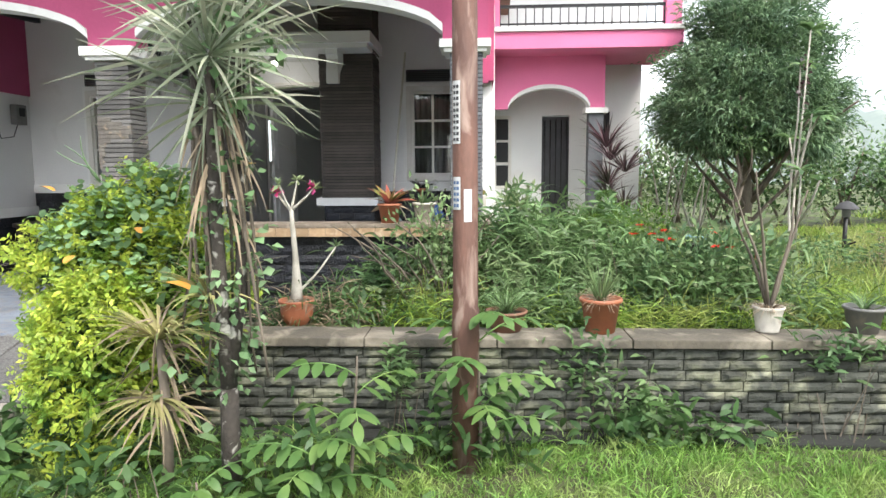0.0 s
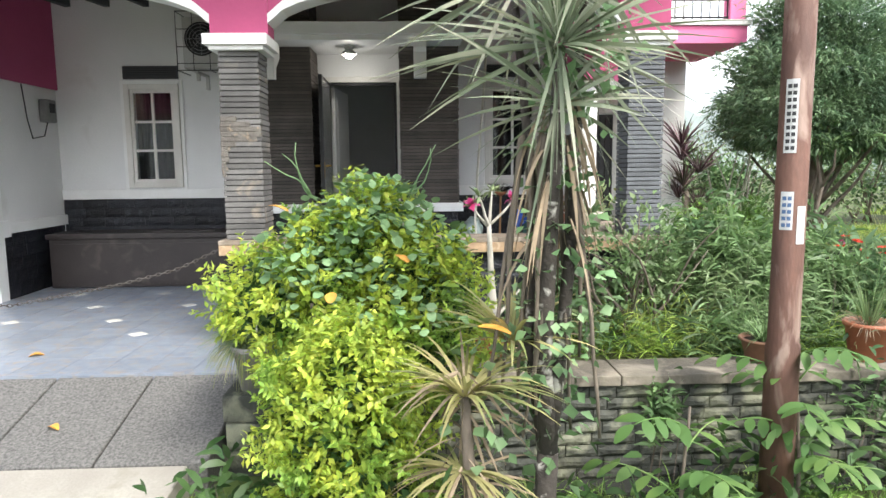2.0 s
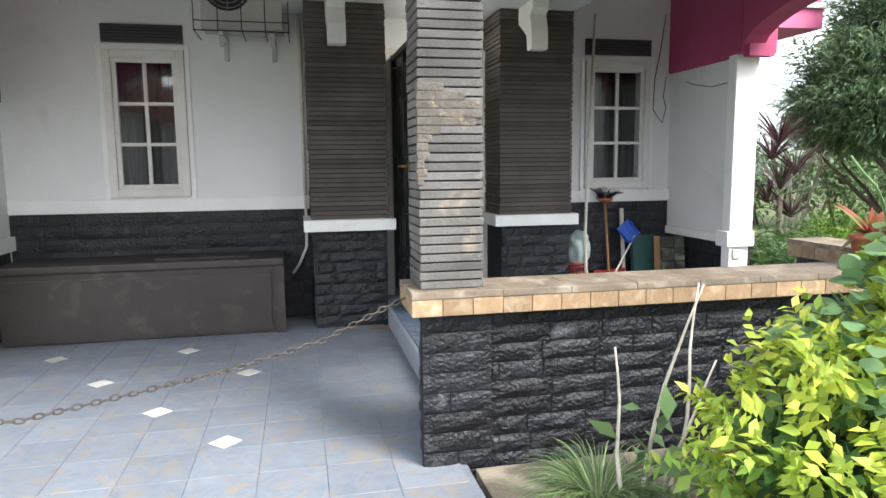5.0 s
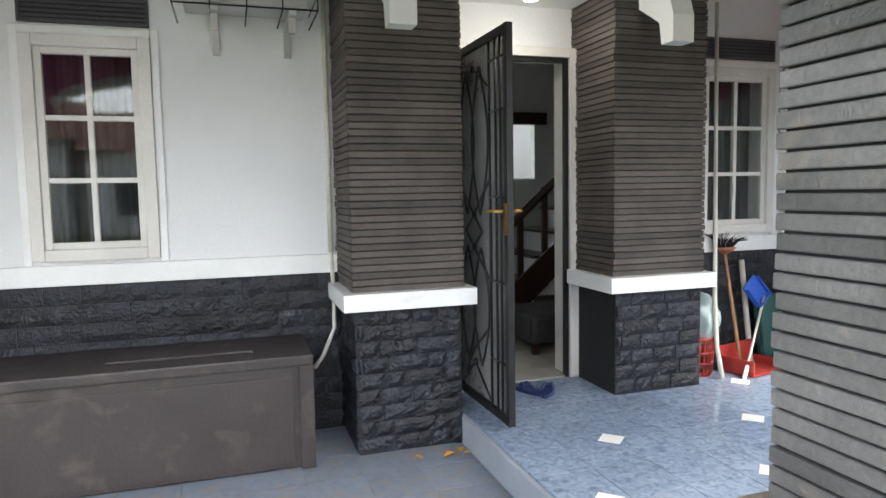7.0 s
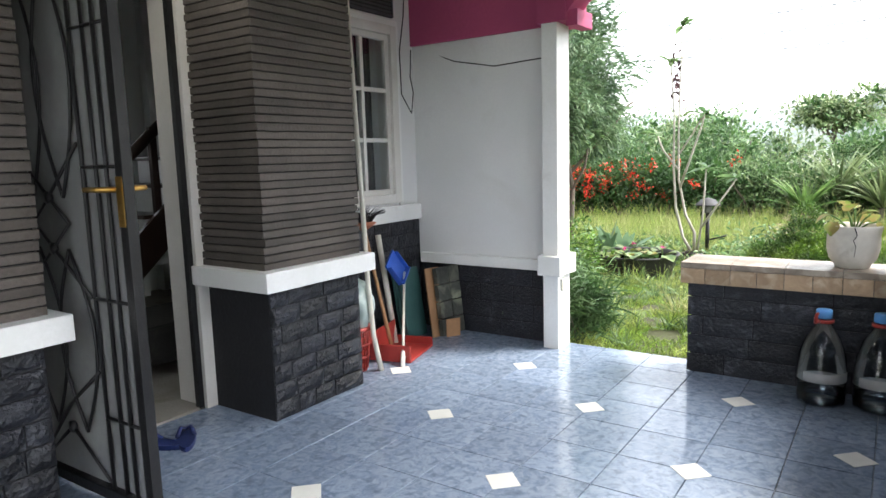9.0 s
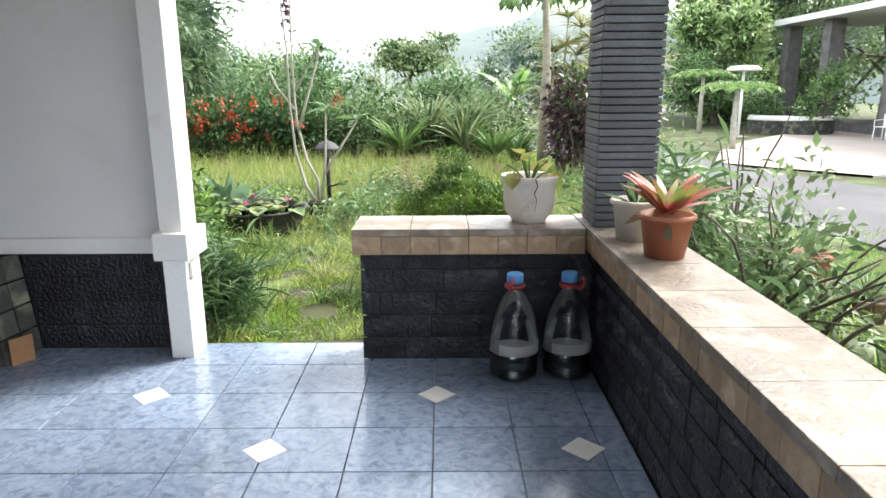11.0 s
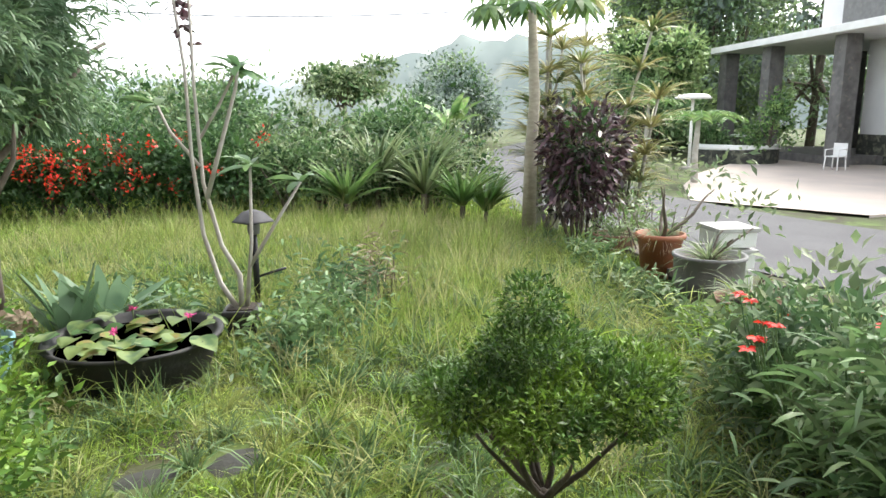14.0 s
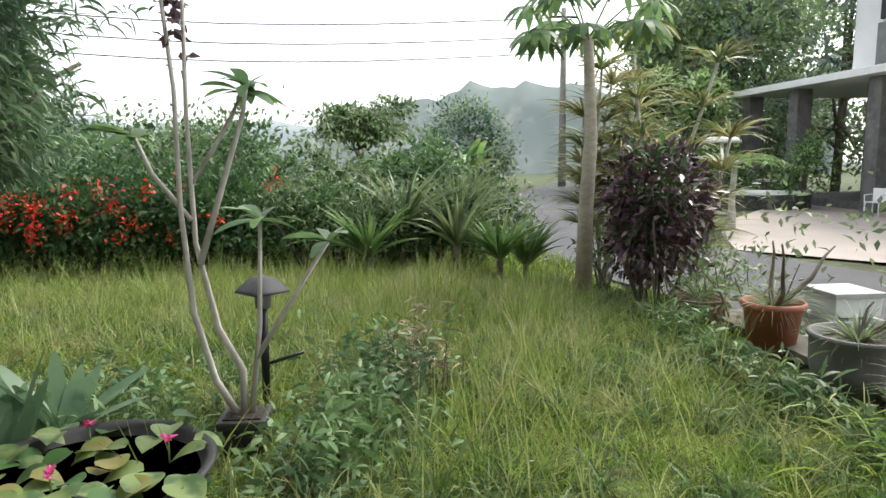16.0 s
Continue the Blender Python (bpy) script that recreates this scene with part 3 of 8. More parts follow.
# ---- floors ----
floor = tagged(new("floor"), "glossy blue marbled porch floor tiles with cream diamonds", "floor", kind="structure")
part("porch_base", box(-1.56, 4.03, -0.5, 1.24, 6.95, -0.012), M_GROUT, floor, "concrete porch base with a pale step edge")
floor_2 = tagged(new("floor_2"), "dusty pale blue carport floor tiles with cream diamonds", "floor", kind="structure")
part("carport_base", box(-4.45, 3.29, -0.5, -1.562, 6.95, -0.161), M_CTILE, floor_2)

# ---- house walls ----
back = tagged(new("wall_north"), "white plastered house wall with dark stone dado", "wall", kind="structure")
DOOR, WL, WR = (-1.47, -0.63), (-3.62, -3.14), (0.385, 0.905)
part("plaster", boxes((-4.6, 6.9, -0.5, WL[0], 7.05, 3.3), (WL[1], 6.9, -0.5, DOOR[0], 7.05, 3.3), (DOOR[1], 6.9, -0.5, WR[0], 7.05, 3.3), (WR[1], 6.9, -0.5, 1.35, 7.05, 3.3),
                      (WL[0], 6.9, -0.5, WL[1], 7.05, 0.95), (WL[0], 6.9, 2.0, WL[1], 7.05, 3.3), (DOOR[0], 6.9, 2.06, DOOR[1], 7.05, 3.3), (DOOR[0], 6.9, -0.5, DOOR[1], 7.05, -0.015),
                      (WR[0], 6.9, -0.5, WR[1], 7.05, 0.95), (WR[0], 6.9, 2.0, WR[1], 7.05, 3.3)), M_WHITE, back)
part("dado_backing", boxes((-4.425, 6.892, -0.5, -2.12, 6.9, 0.765), (-0.01, 6.892, -0.5, 1.18, 6.9, 0.765)), M_BLACKBK, back)
part("sill_band", boxes((-4.42, 6.862, 0.765, -2.147, 6.9, 0.87), (0.003, 6.862, 0.765, 1.175, 6.9, 0.87), bevel=0.004), M_WTRIM, back)
west = tagged(new("wall_west"), "white and deep pink carport side wall with dark dado", "wall", kind="structure")
part("plaster", box(-4.6, 5.76, 0.6, -4.43, 6.9, 1.97), M_WHITE, west)
part("pink_plaster", box(-4.6, 5.65, 1.97, -4.4, 6.9, 3.3), M_PINK, west)
part("dado", box(-4.6, 5.76, -0.5, -4.44, 6.9, 0.49), M_BLACKBK, west)
part("band", box(-4.62, 5.66, 0.49, -4.39, 6.9, 0.60, 0.004), M_WTRIM, west)
part("pier", boxes((-4.63, 5.62, -0.5, -4.42, 5.76, 1.97), (-4.66, 5.60, 0.46, -4.37, 5.79, 0.62), bevel=0.004), M_WTRIM, west)
east = tagged(new("wall_east"), "white porch side wall with pink beam and black dado", "wall", kind="structure")
part("plaster", box(1.18, 5.88, 0.52, 1.34, 6.9, 1.93), M_WHITE, east)
part("dado", box(1.185, 5.88, -0.5, 1.335, 6.9, 0.46), M_BLACKBK, east)
part("band", box(1.145, 5.88, 0.46, 1.36, 6.862, 0.53, 0.006), M_WTRIM, east)
part("pier", box(1.065, 5.78, -0.5, 1.235, 5.88, 1.93, 0.005), M_WTRIM, east)
part("pier_cap", box(1.025, 5.75, 0.455, 1.265, 5.9, 0.575, 0.006), M_WTRIM, east)
part("switch_plate", box(1.095, 5.765, 0.36, 1.165, 5.78, 0.43, 0.006), M_PVC, east, "small yellowed socket plate")


def arch_beam(x0, x1, spring, rise, top, y0, y1, n=24, trim=0.055, axis="x"):
    """A beam with an arched underside, and the raised white trim along the arch: two bmeshes."""
    def at(u, v, w):
        return (u, v, w) if axis == "x" else (v, u, w)
    beam, band = bmesh.new(), bmesh.new()
    us = [x0 + (x1 - x0) * i / n for i in range(n + 1)]
    zs = [spring + rise * (1 - (2 * i / n - 1) ** 2) ** 0.62 if 0 < i < n else spring for i in range(n + 1)]
    for bm, lo, hi, v0, v1 in ((beam, zs, [top] * (n + 1), y0, y1), (band, [z - 0.004 for z in zs], [z + trim for z in zs], y0 - 0.03, y1 + 0.03)):
        cols = [[bm.verts.new(at(u, v0, a)), bm.verts.new(at(u, v1, a)), bm.verts.new(at(u, v1, b)), bm.verts.new(at(u, v0, b))] for u, a, b in zip(us, lo, hi)]
        for c, d in zip(cols, cols[1:]):
            for k in range(4):
                bm.faces.new((c[k], c[(k + 1) % 4], d[(k + 1) % 4], d[k]))
        bm.faces.new(cols[0][::-1])
        bm.faces.new(cols[-1])
        bmesh.ops.recalc_face_normals(bm, faces=bm.faces[:])
    return beam, band


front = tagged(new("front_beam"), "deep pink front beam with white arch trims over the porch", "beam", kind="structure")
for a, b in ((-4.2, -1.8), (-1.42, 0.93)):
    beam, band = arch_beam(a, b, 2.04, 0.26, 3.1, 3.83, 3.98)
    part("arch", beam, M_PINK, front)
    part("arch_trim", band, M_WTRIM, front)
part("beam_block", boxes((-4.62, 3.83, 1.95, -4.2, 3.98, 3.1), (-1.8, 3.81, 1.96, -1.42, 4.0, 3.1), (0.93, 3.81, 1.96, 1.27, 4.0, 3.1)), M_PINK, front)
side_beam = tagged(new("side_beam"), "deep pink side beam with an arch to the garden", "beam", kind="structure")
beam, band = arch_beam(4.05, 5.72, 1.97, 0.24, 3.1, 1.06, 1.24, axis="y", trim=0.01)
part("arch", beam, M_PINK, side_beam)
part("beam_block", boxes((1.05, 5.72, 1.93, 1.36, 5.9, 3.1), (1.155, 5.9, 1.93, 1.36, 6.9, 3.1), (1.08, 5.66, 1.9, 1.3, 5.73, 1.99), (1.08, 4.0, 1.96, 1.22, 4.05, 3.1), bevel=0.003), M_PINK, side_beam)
ceil = tagged(part("ceiling", boxes((-1.5, 3.98, 2.98, 1.06, 6.9, 3.05)), M_CEIL), "plain white porch ceiling boards", "ceiling", kind="structure")
carport_roof = tagged(new("carport_roof"), "dark sloping carport roof on grey rafters", "roof", kind="structure")
part("deck", box(-4.6, 3.0, 3.12, 1.5, 7.05, 3.2), M_RAFT, carport_roof)
for i in range(7):
    x = -4.25 + 0.42 * i
    part("rafter", sloped(x, x + 0.07, 4.0, 6.88, 2.78, 2.98, 0.13), M_RAFT, carport_roof)
part("purlin", box(-4.4, 5.2, 2.88, -1.5, 5.28, 3.0), M_RAFT, carport_roof)
roof = tagged(part("roof", merge(sloped(-5.0, 1.7, 2.9, 7.2, 3.2, 4.3, 0.1), sloped(-5.0, 1.7, 7.2, 12.0, 4.3, 3.1, 0.1)), M_ROOF), "brown tiled pitched house roof", "roof", kind="structure")

# ---- inside the house ----
inside = tagged(new("interior_room"), "dim white room behind the open door", "room", kind="structure")
# Two openings are added in the rear wall to let daylight brighten the room.
part("room_wall", boxes((-4.5, 10.0, -0.3, -2.3, 10.1, 1.2), (-4.5, 10.0, 1.9, -2.3, 10.1, 3.0), (-2.3, 10.0, -0.3, -0.2, 10.1, 3.0), (-0.2, 10.0, -0.3, 1.3, 10.1, 1.35), (-0.2, 10.0, 2.0, 1.3, 10.1, 3.0), (0.6, 10.0, 1.35, 1.3, 10.1, 2.0), (-4.6, 7.05, -0.3, -4.5, 10.1, 3.0), (1.3, 7.05, -0.3, 1.4, 10.1, 3.0)), M_WHITE, inside)
part("room_floor", box(-4.6, 7.05, -0.1, 1.4, 10.1, -0.004), M_CONC, inside)
part("room_ceiling", box(-4.6, 7.05, 2.7, 1.4, 10.1, 2.8), M_CEIL, inside)
stair = thing("staircase", -0.6, 8.5, -0.004, "white staircase with black wooden string and banister inside the house", "staircase")
part("soffit", merge(*[box(0.24 * i, 0.03, max(0.0, 0.21 * i - 0.16), 0.24 * i + 0.24, 0.85, 0.21 * (i + 1) - 0.03, 0.003) for i in range(8)]), M_WHITE, stair, "white plastered underside and risers")
for i in range(8):
    part("tread", box(0.24 * i - 0.02, 0.0, 0.21 * (i + 1) - 0.028, 0.24 * i + 0.24, 0.87, 0.21 * (i + 1), 0.004), M_WOOD, stair)
    part("baluster", box(0.24 * i + 0.09, 0.02, 0.21 * (i + 1), 0.24 * i + 0.14, 0.06, 0.21 * (i + 1) + 0.62, 0.003), M_WOOD, stair)
bm = bmesh.new()
q = [bm.verts.new((x, y, z)) for y in (-0.03, 0.0) for x, z in ((-0.05, 0.0), (0.2, 0.02), (1.95, 1.55), (1.95, 1.86), (-0.05, 0.12))]
for f in ((0, 1, 2, 3, 4), (9, 8, 7, 6, 5)):
    bm.faces.new([q[i] for i in f])
for i in range(5):
    j = (i + 1) % 5
    bm.faces.new((q[j], q[i], q[i + 5], q[j + 5]))
bmesh.ops.recalc_face_normals(bm, faces=bm.faces[:])
part("string", bm, M_WOOD, stair, "black varnished stair string")
part("handrail", tube([(-0.02, 0.04, 0.66), (1.95, 0.04, 2.4)], 0.04), M_WOOD, stair)
part("newel_post", box(-0.08, -0.01, 0, 0.02, 0.09, 0.85, 0.01), M_WOOD, stair)
sofa = thing("sofa", -0.35, 7.75, -0.004, "dark grey armchair inside the house by the stairs", "armchair")
part("seat", box(-0.3, -0.3, 0.08, 0.5, 0.3, 0.3, 0.04), M_POTDARK, sofa)
part("backrest", box(0.35, -0.3, 0.3, 0.5, 0.3, 0.5, 0.04), M_POTDARK, sofa)
for x, y in ((-0.25, -0.25), (0.44, -0.25), (-0.25, 0.25), (0.44, 0.25)):
    part("leg", box(x - 0.025, y - 0.025, 0, x + 0.025, y + 0.025, 0.08, 0.004), M_WOOD, sofa)
rail_in = thing("curtain_rail", 0.1, 9.9, 1.95, "black pelmet board on the inner wall", "pelmet")
part("board", box(-0.45, -0.02, 0.0, 0.6, 0.098, 0.13, 0.006), M_WOOD, rail_in)

# ---- door frame and iron gate ----
dframe = tagged(new("door_1"), "white painted door frame with a dark iron inner frame", "door frame", kind="structure")
part("casing", boxes((-1.5, 6.84, 0, -1.44, 7.06, 2.09), (-0.665, 6.84, 0, -0.6, 7.06, 2.09), (-1.44, 6.84, 2.03, -0.665, 7.06, 2.09), bevel=0.004), M_WINPAINT, dframe, "chipped white jambs and lintel")
part("iron_frame", boxes((-1.44, 6.86, 0, -1.415, 6.89, 2.03), (-0.695, 6.86, 0, -0.667, 6.89, 2.03), (-1.415, 6.86, 2.0, -0.695, 6.89, 2.03)), M_IRON, dframe)
part("threshold", box(-1.44, 6.86, -0.014, -0.667, 7.05, 0.012, 0.003), M_CONC, dframe)

gate = thing("iron_gate", -1.42, 6.86, 0.02, "black wrought iron door grille standing open on its hinges", "gate", rz=-89)
GW, GH = 0.78, 2.0
part("gate_frame", boxes((0, -0.015, 0, 0.035, 0.015, GH), (GW - 0.04, -0.018, 0, GW, 0.018, GH), (0.035, -0.015, 0, GW - 0.04, 0.015, 0.04), (0.035, -0.015, GH - 0.04, GW - 0.04, 0.015, GH), bevel=0.002), M_IRON, gate)
for x in (0.52, 0.6, 0.66):
    part("bar", tube([(x, 0, 0.04), (x, 0, GH - 0.04)], 0.007), M_IRON, gate)
GC = 0.28
for z0, z1 in ((0.22, 0.88), (1.06, 1.86)):
    for off in (-0.1, 0.1):
        for sgn in (-1, 1):
            part("scroll", tube([(GC + off + sgn * 0.115 * math.sin(math.pi * i / 14), 0, z0 + (z1 - z0) * i / 14) for i in range(15)], 0.0062, 6), M_IRON, gate)
for x0, x1 in ((GC - 0.22, GC + 0.22), (GC + 0.22, GC - 0.22)):
    part("scroll", tube([(x0, 0, 0.72), (GC, 0, 0.88), (x1 * 0.55 + GC * 0.45, 0, 0.97), (GC, 0, 1.06), (x0, 0, 1.24)], 0.0062, 6), M_IRON, gate)
    part("scroll", tube([(x0, 0, 0.06), (GC, 0, 0.22)], 0.0062, 6), M_IRON, gate)
for z in (0.22, 0.88, 1.06, 1.86):
    part("rosette", lathe([(0.0, -0.012), (0.02, -0.008), (0.022, 0.008), (0.0, 0.012)], 10), M_IRON, gate).matrix_basis = pose(GC, 0, z, 90)
part("acrylic_sheet", box(0.03, 0.012, 0.03, GW - 0.03, 0.016, GH - 0.03), M_ACRYL, gate, "cloudy acrylic sheet behind the bars")
for z in (0.3, 0.72, 1.16, 1.6, 1.86):
    part("cross_bar", tube([(0.52, 0, z), (0.74, 0, z)], 0.006), M_IRON, gate)
for pts in (((0.035, 0.05), (0.5, 0.46)), ((0.035, 1.9), (0.5, 1.74))):
    part("brace", tube([(pts[0][0], 0, pts[0][1]), (0.28, 0, (pts[0][1] + pts[1][1]) / 2 + 0.05), (pts[1][0], 0, pts[1][1])], 0.0065), M_IRON, gate)
lock = part("lock_plate", boxes((GW - 0.045, -0.02, 0.97, GW - 0.005, 0.02, 1.13), bevel=0.006), M_BRASS, gate, "long worn brass lock plate")
part("handle", tube([(GW - 0.03, -0.03, 1.09), (GW - 0.03, -0.07, 1.09), (GW - 0.12, -0.075, 1.09)], 0.009), M_BRASS, lock)
part("handle", tube([(GW - 0.03, 0.03, 1.09), (GW - 0.03, 0.07, 1.09), (GW - 0.12, 0.075, 1.09)], 0.009), M_BRASS, lock)
leaf_door = thing("inner_door", -1.40, 7.08, 0.0, "white panelled inner door swung wide open", "door", rz=84)
part("panel", boxes((0, -0.02, 0.005, 0.74, 0.02, 2.0), (0.1, -0.026, 0.15, 0.64, -0.02, 0.9), (0.1, -0.026, 1.05, 0.64, -0.02, 1.9), bevel=0.003), M_WHITE, leaf_door)


# ---- windows ----
def window(n, x0, x1, z0, z1):
    """A casement of six panes with mouldings, a vent slot above it and a curtain behind."""
    w = tagged(new("window_%d" % n), "white wooden six-pane casement window with dark curtains", "window", kind="structure")
    y = 6.9
    part("window_frame", boxes((x0 - 0.06, y - 0.035, z0 - 0.06, x0, y + 0.1, z1 + 0.06), (x1, y - 0.035, z0 - 0.06, x1 + 0.06, y + 0.1, z1 + 0.06),
                               (x0, y - 0.035, z1, x1, y + 0.1, z1 + 0.06), (x0, y - 0.035, z0 - 0.06, x1, y + 0.1, z0), bevel=0.005), M_WINPAINT, w)
    part("sash", boxes((x0, y - 0.012, z0, x0 + 0.035, y + 0.03, z1), (x1 - 0.035, y - 0.012, z0, x1, y + 0.03, z1), (x0 + 0.035, y - 0.012, z0, x1 - 0.035, y + 0.03, z0 + 0.035),
                       (x0 + 0.035, y - 0.012, z1 - 0.035, x1 - 0.035, y + 0.03, z1), bevel=0.004), M_WINPAINT, w)
    xm = (x0 + x1) / 2
    part("glazing_bar", box(xm - 0.014, y - 0.008, z0 + 0.035, xm + 0.014, y + 0.025, z1 - 0.035, 0.003), M_WINPAINT, w)
    zz = [z0 + 0.035 + (z1 - z0 - 0.07) * k / 3 for k in range(4)]
    for z in zz[1:3]:
        part("glazing_bar", boxes((x0 + 0.035, y - 0.007, z - 0.013, xm - 0.014, y + 0.024, z + 0.013), (xm + 0.014, y - 0.007, z - 0.013, x1 - 0.035, y + 0.024, z + 0.013), bevel=0.003), M_WINPAINT, w)
    for a, b in ((x0 + 0.035, xm - 0.014), (xm + 0.014, x1 - 0.035)):
        for c, d in zip(zz, zz[1:]):
            g = part("pane", box(a, y + 0.006, c, b, y + 0.011, d), M_GLASS, w)
            g.visible_shadow = False
    part("outer_casing", boxes((x0 - 0.1, y - 0.018, z0 - 0.1, x0 - 0.062, y, z1 + 0.1), (x1 + 0.062, y - 0.018, z0 - 0.1, x1 + 0.1, y, z1 + 0.1), (x0 - 0.062, y - 0.018, z1 + 0.062, x1 + 0.062, y, z1 + 0.1),
                               bevel=0.003), M_WTRIM, w)
    cm = bmesh.new()
    n_f = 60
    cols = [(cm.verts.new((x0 - 0.05 + (x1 - x0 + 0.1) * i / n_f, y + 0.17 + 0.025 * math.sin(i * 0.9) + 0.012 * math.sin(i * 2.3), z0 - 0.1)),
             cm.verts.new((x0 - 0.05 + (x1 - x0 + 0.1) * i / n_f, y + 0.17 + 0.018 * math.sin(i * 0.9), z1 + 0.1))) for i in range(n_f + 1)]
    for a, b in zip(cols, cols[1:]):
        cm.faces.new((a[0], b[0], b[1], a[1]))
    part("curtain", cm, M_CURT, w, "dark grey hanging curtain", True)
    v = tagged(new("vent_%d" % n), "dark slatted vent slot above the window", "vent", kind="structure")
    part("vent_frame", boxes((x0 - 0.06, y - 0.02, z1 + 0.115, x1 + 0.06, y + 0.002, z1 + 0.135), (x0 - 0.06, y - 0.02, z1 + 0.235, x1 + 0.06, y + 0.002, z1 + 0.255),
                             (x0 - 0.06, y - 0.02, z1 + 0.135, x0 - 0.045, y + 0.002, z1 + 0.235), (x1 + 0.045, y - 0.02, z1 + 0.135, x1 + 0.06, y + 0.002, z1 + 0.235), bevel=0.002), M_RAFT, v)
    part("backing", box(x0 - 0.045, y - 0.006, z1 + 0.135, x1 + 0.045, y - 0.002, z1 + 0.235), M_DARK, v)
    for k in range(4):
        part("slat", box(x0 - 0.045, y - 0.016, z1 + 0.142 + 0.024 * k, x1 + 0.045, y - 0.006, z1 + 0.155 + 0.024 * k), M_RAFT, v)
    return w


window(1, WL[0], WL[1], 0.95, 1.97)
window(2, WR[0], WR[1], 0.95, 1.97)

# ---- plain unseen houses that close the street behind and darken the window reflections ----
for k in range(4):
    facade = tagged(new("street_house"), "plain white unseen house closing the far side of the street", "house", "houses across the street")
    x = -27.0 + 9.0 * k
    part("wall", box(x, -29.0, -0.6, x + 8.2, -23.5, 3.4 + 0.5 * (k % 2)), M_WHITE, facade)
    bm = bmesh.new()
    top = 3.4 + 0.5 * (k % 2)
    q = [bm.verts.new(c) for c in ((x - 0.5, -22.9, top), (x + 8.7, -22.9, top), (x + 8.7, -29.5, top), (x - 0.5, -29.5, top), (x - 0.5, -26.2, top + 2.1), (x + 8.7, -26.2, top + 2.1))]
    for f in ((0, 1, 5, 4), (2, 3, 4, 5), (0, 4, 3), (1, 2, 5), (3, 2, 1, 0)):
        bm.faces.new([q[i] for i in f])
    part("roof", bm, M_ROOF, facade)
    for dx in (1.2, 5.2):
        part("window", box(x + dx, -23.52, 0.4, x + dx + 1.4, -23.44, 1.9, 0.01), M_DARK, facade)

# ---- door canopy, lamp ----
canopy = thing("door_canopy", -1.16, 6.45, 2.34, "white concrete canopy slab on two scrolled brackets", "canopy")
part("slab", boxes((-1.2, -0.46, 0.05, 1.2, 0.45, 0.17), (-1.16, -0.42, 0.0, 1.16, 0.45, 0.05), bevel=0.006), M_WTRIM, canopy)
for x in (-0.83, 0.69):
    prof = [(0.44, 0.0), (-0.38, 0.0), (-0.38, -0.06), (-0.32, -0.10), (-0.34, -0.16), (-0.36, -0.22), (-0.36, -0.36), (-0.26, -0.36), (-0.24, -0.24), (-0.05, -0.12), (0.12, -0.08), (0.44, -0.06)]
    bm = bmesh.new()
    lo = [bm.verts.new((x, a, b)) for a, b in prof]
    hi = [bm.verts.new((x + 0.13, a, b)) for a, b in prof]
    bm.faces.new(lo)
    bm.faces.new(hi[::-1])
    for i in range(len(prof)):
        j = (i + 1) % len(prof)
        bm.faces.new((lo[j], lo[i], hi[i], hi[j]))
    bmesh.ops.recalc_face_normals(bm, faces=bm.faces[:])
    part("bracket", bm, M_WTRIM, canopy)
lamp = thing("ceiling_lamp", -1.14, 6.4, 2.34, "small glass dome lamp, switched on, under the door canopy", "lamp")
part("holder", lathe([(0.05, 0.0), (0.05, -0.02), (0.035, -0.03), (0.03, -0.05)], 16), M_ACBODY, lamp)
part("bulb", lathe([(0.028, -0.045), (0.042, -0.07), (0.045, -0.09), (0.034, -0.115), (0.0, -0.125)], 16), M_BULB, lamp)
part("shade", lathe([(0.035, -0.03), (0.075, -0.06), (0.085, -0.085), (0.081, -0.085), (0.07, -0.06), (0.033, -0.034)], 20), M_ACBODY, lamp)


# ---- porch walls, pillars ----
porch_wall = tagged(new("porch_wall"), "low black stone porch wall with a sandstone ledge", "low wall", kind="structure")
part("core", boxes((-1.72, 3.85, -0.55, 1.22, 4.02, 0.5), (1.04, 4.02, -0.3, 1.2, 5.0, 0.49)), M_BLACKBK, porch_wall)


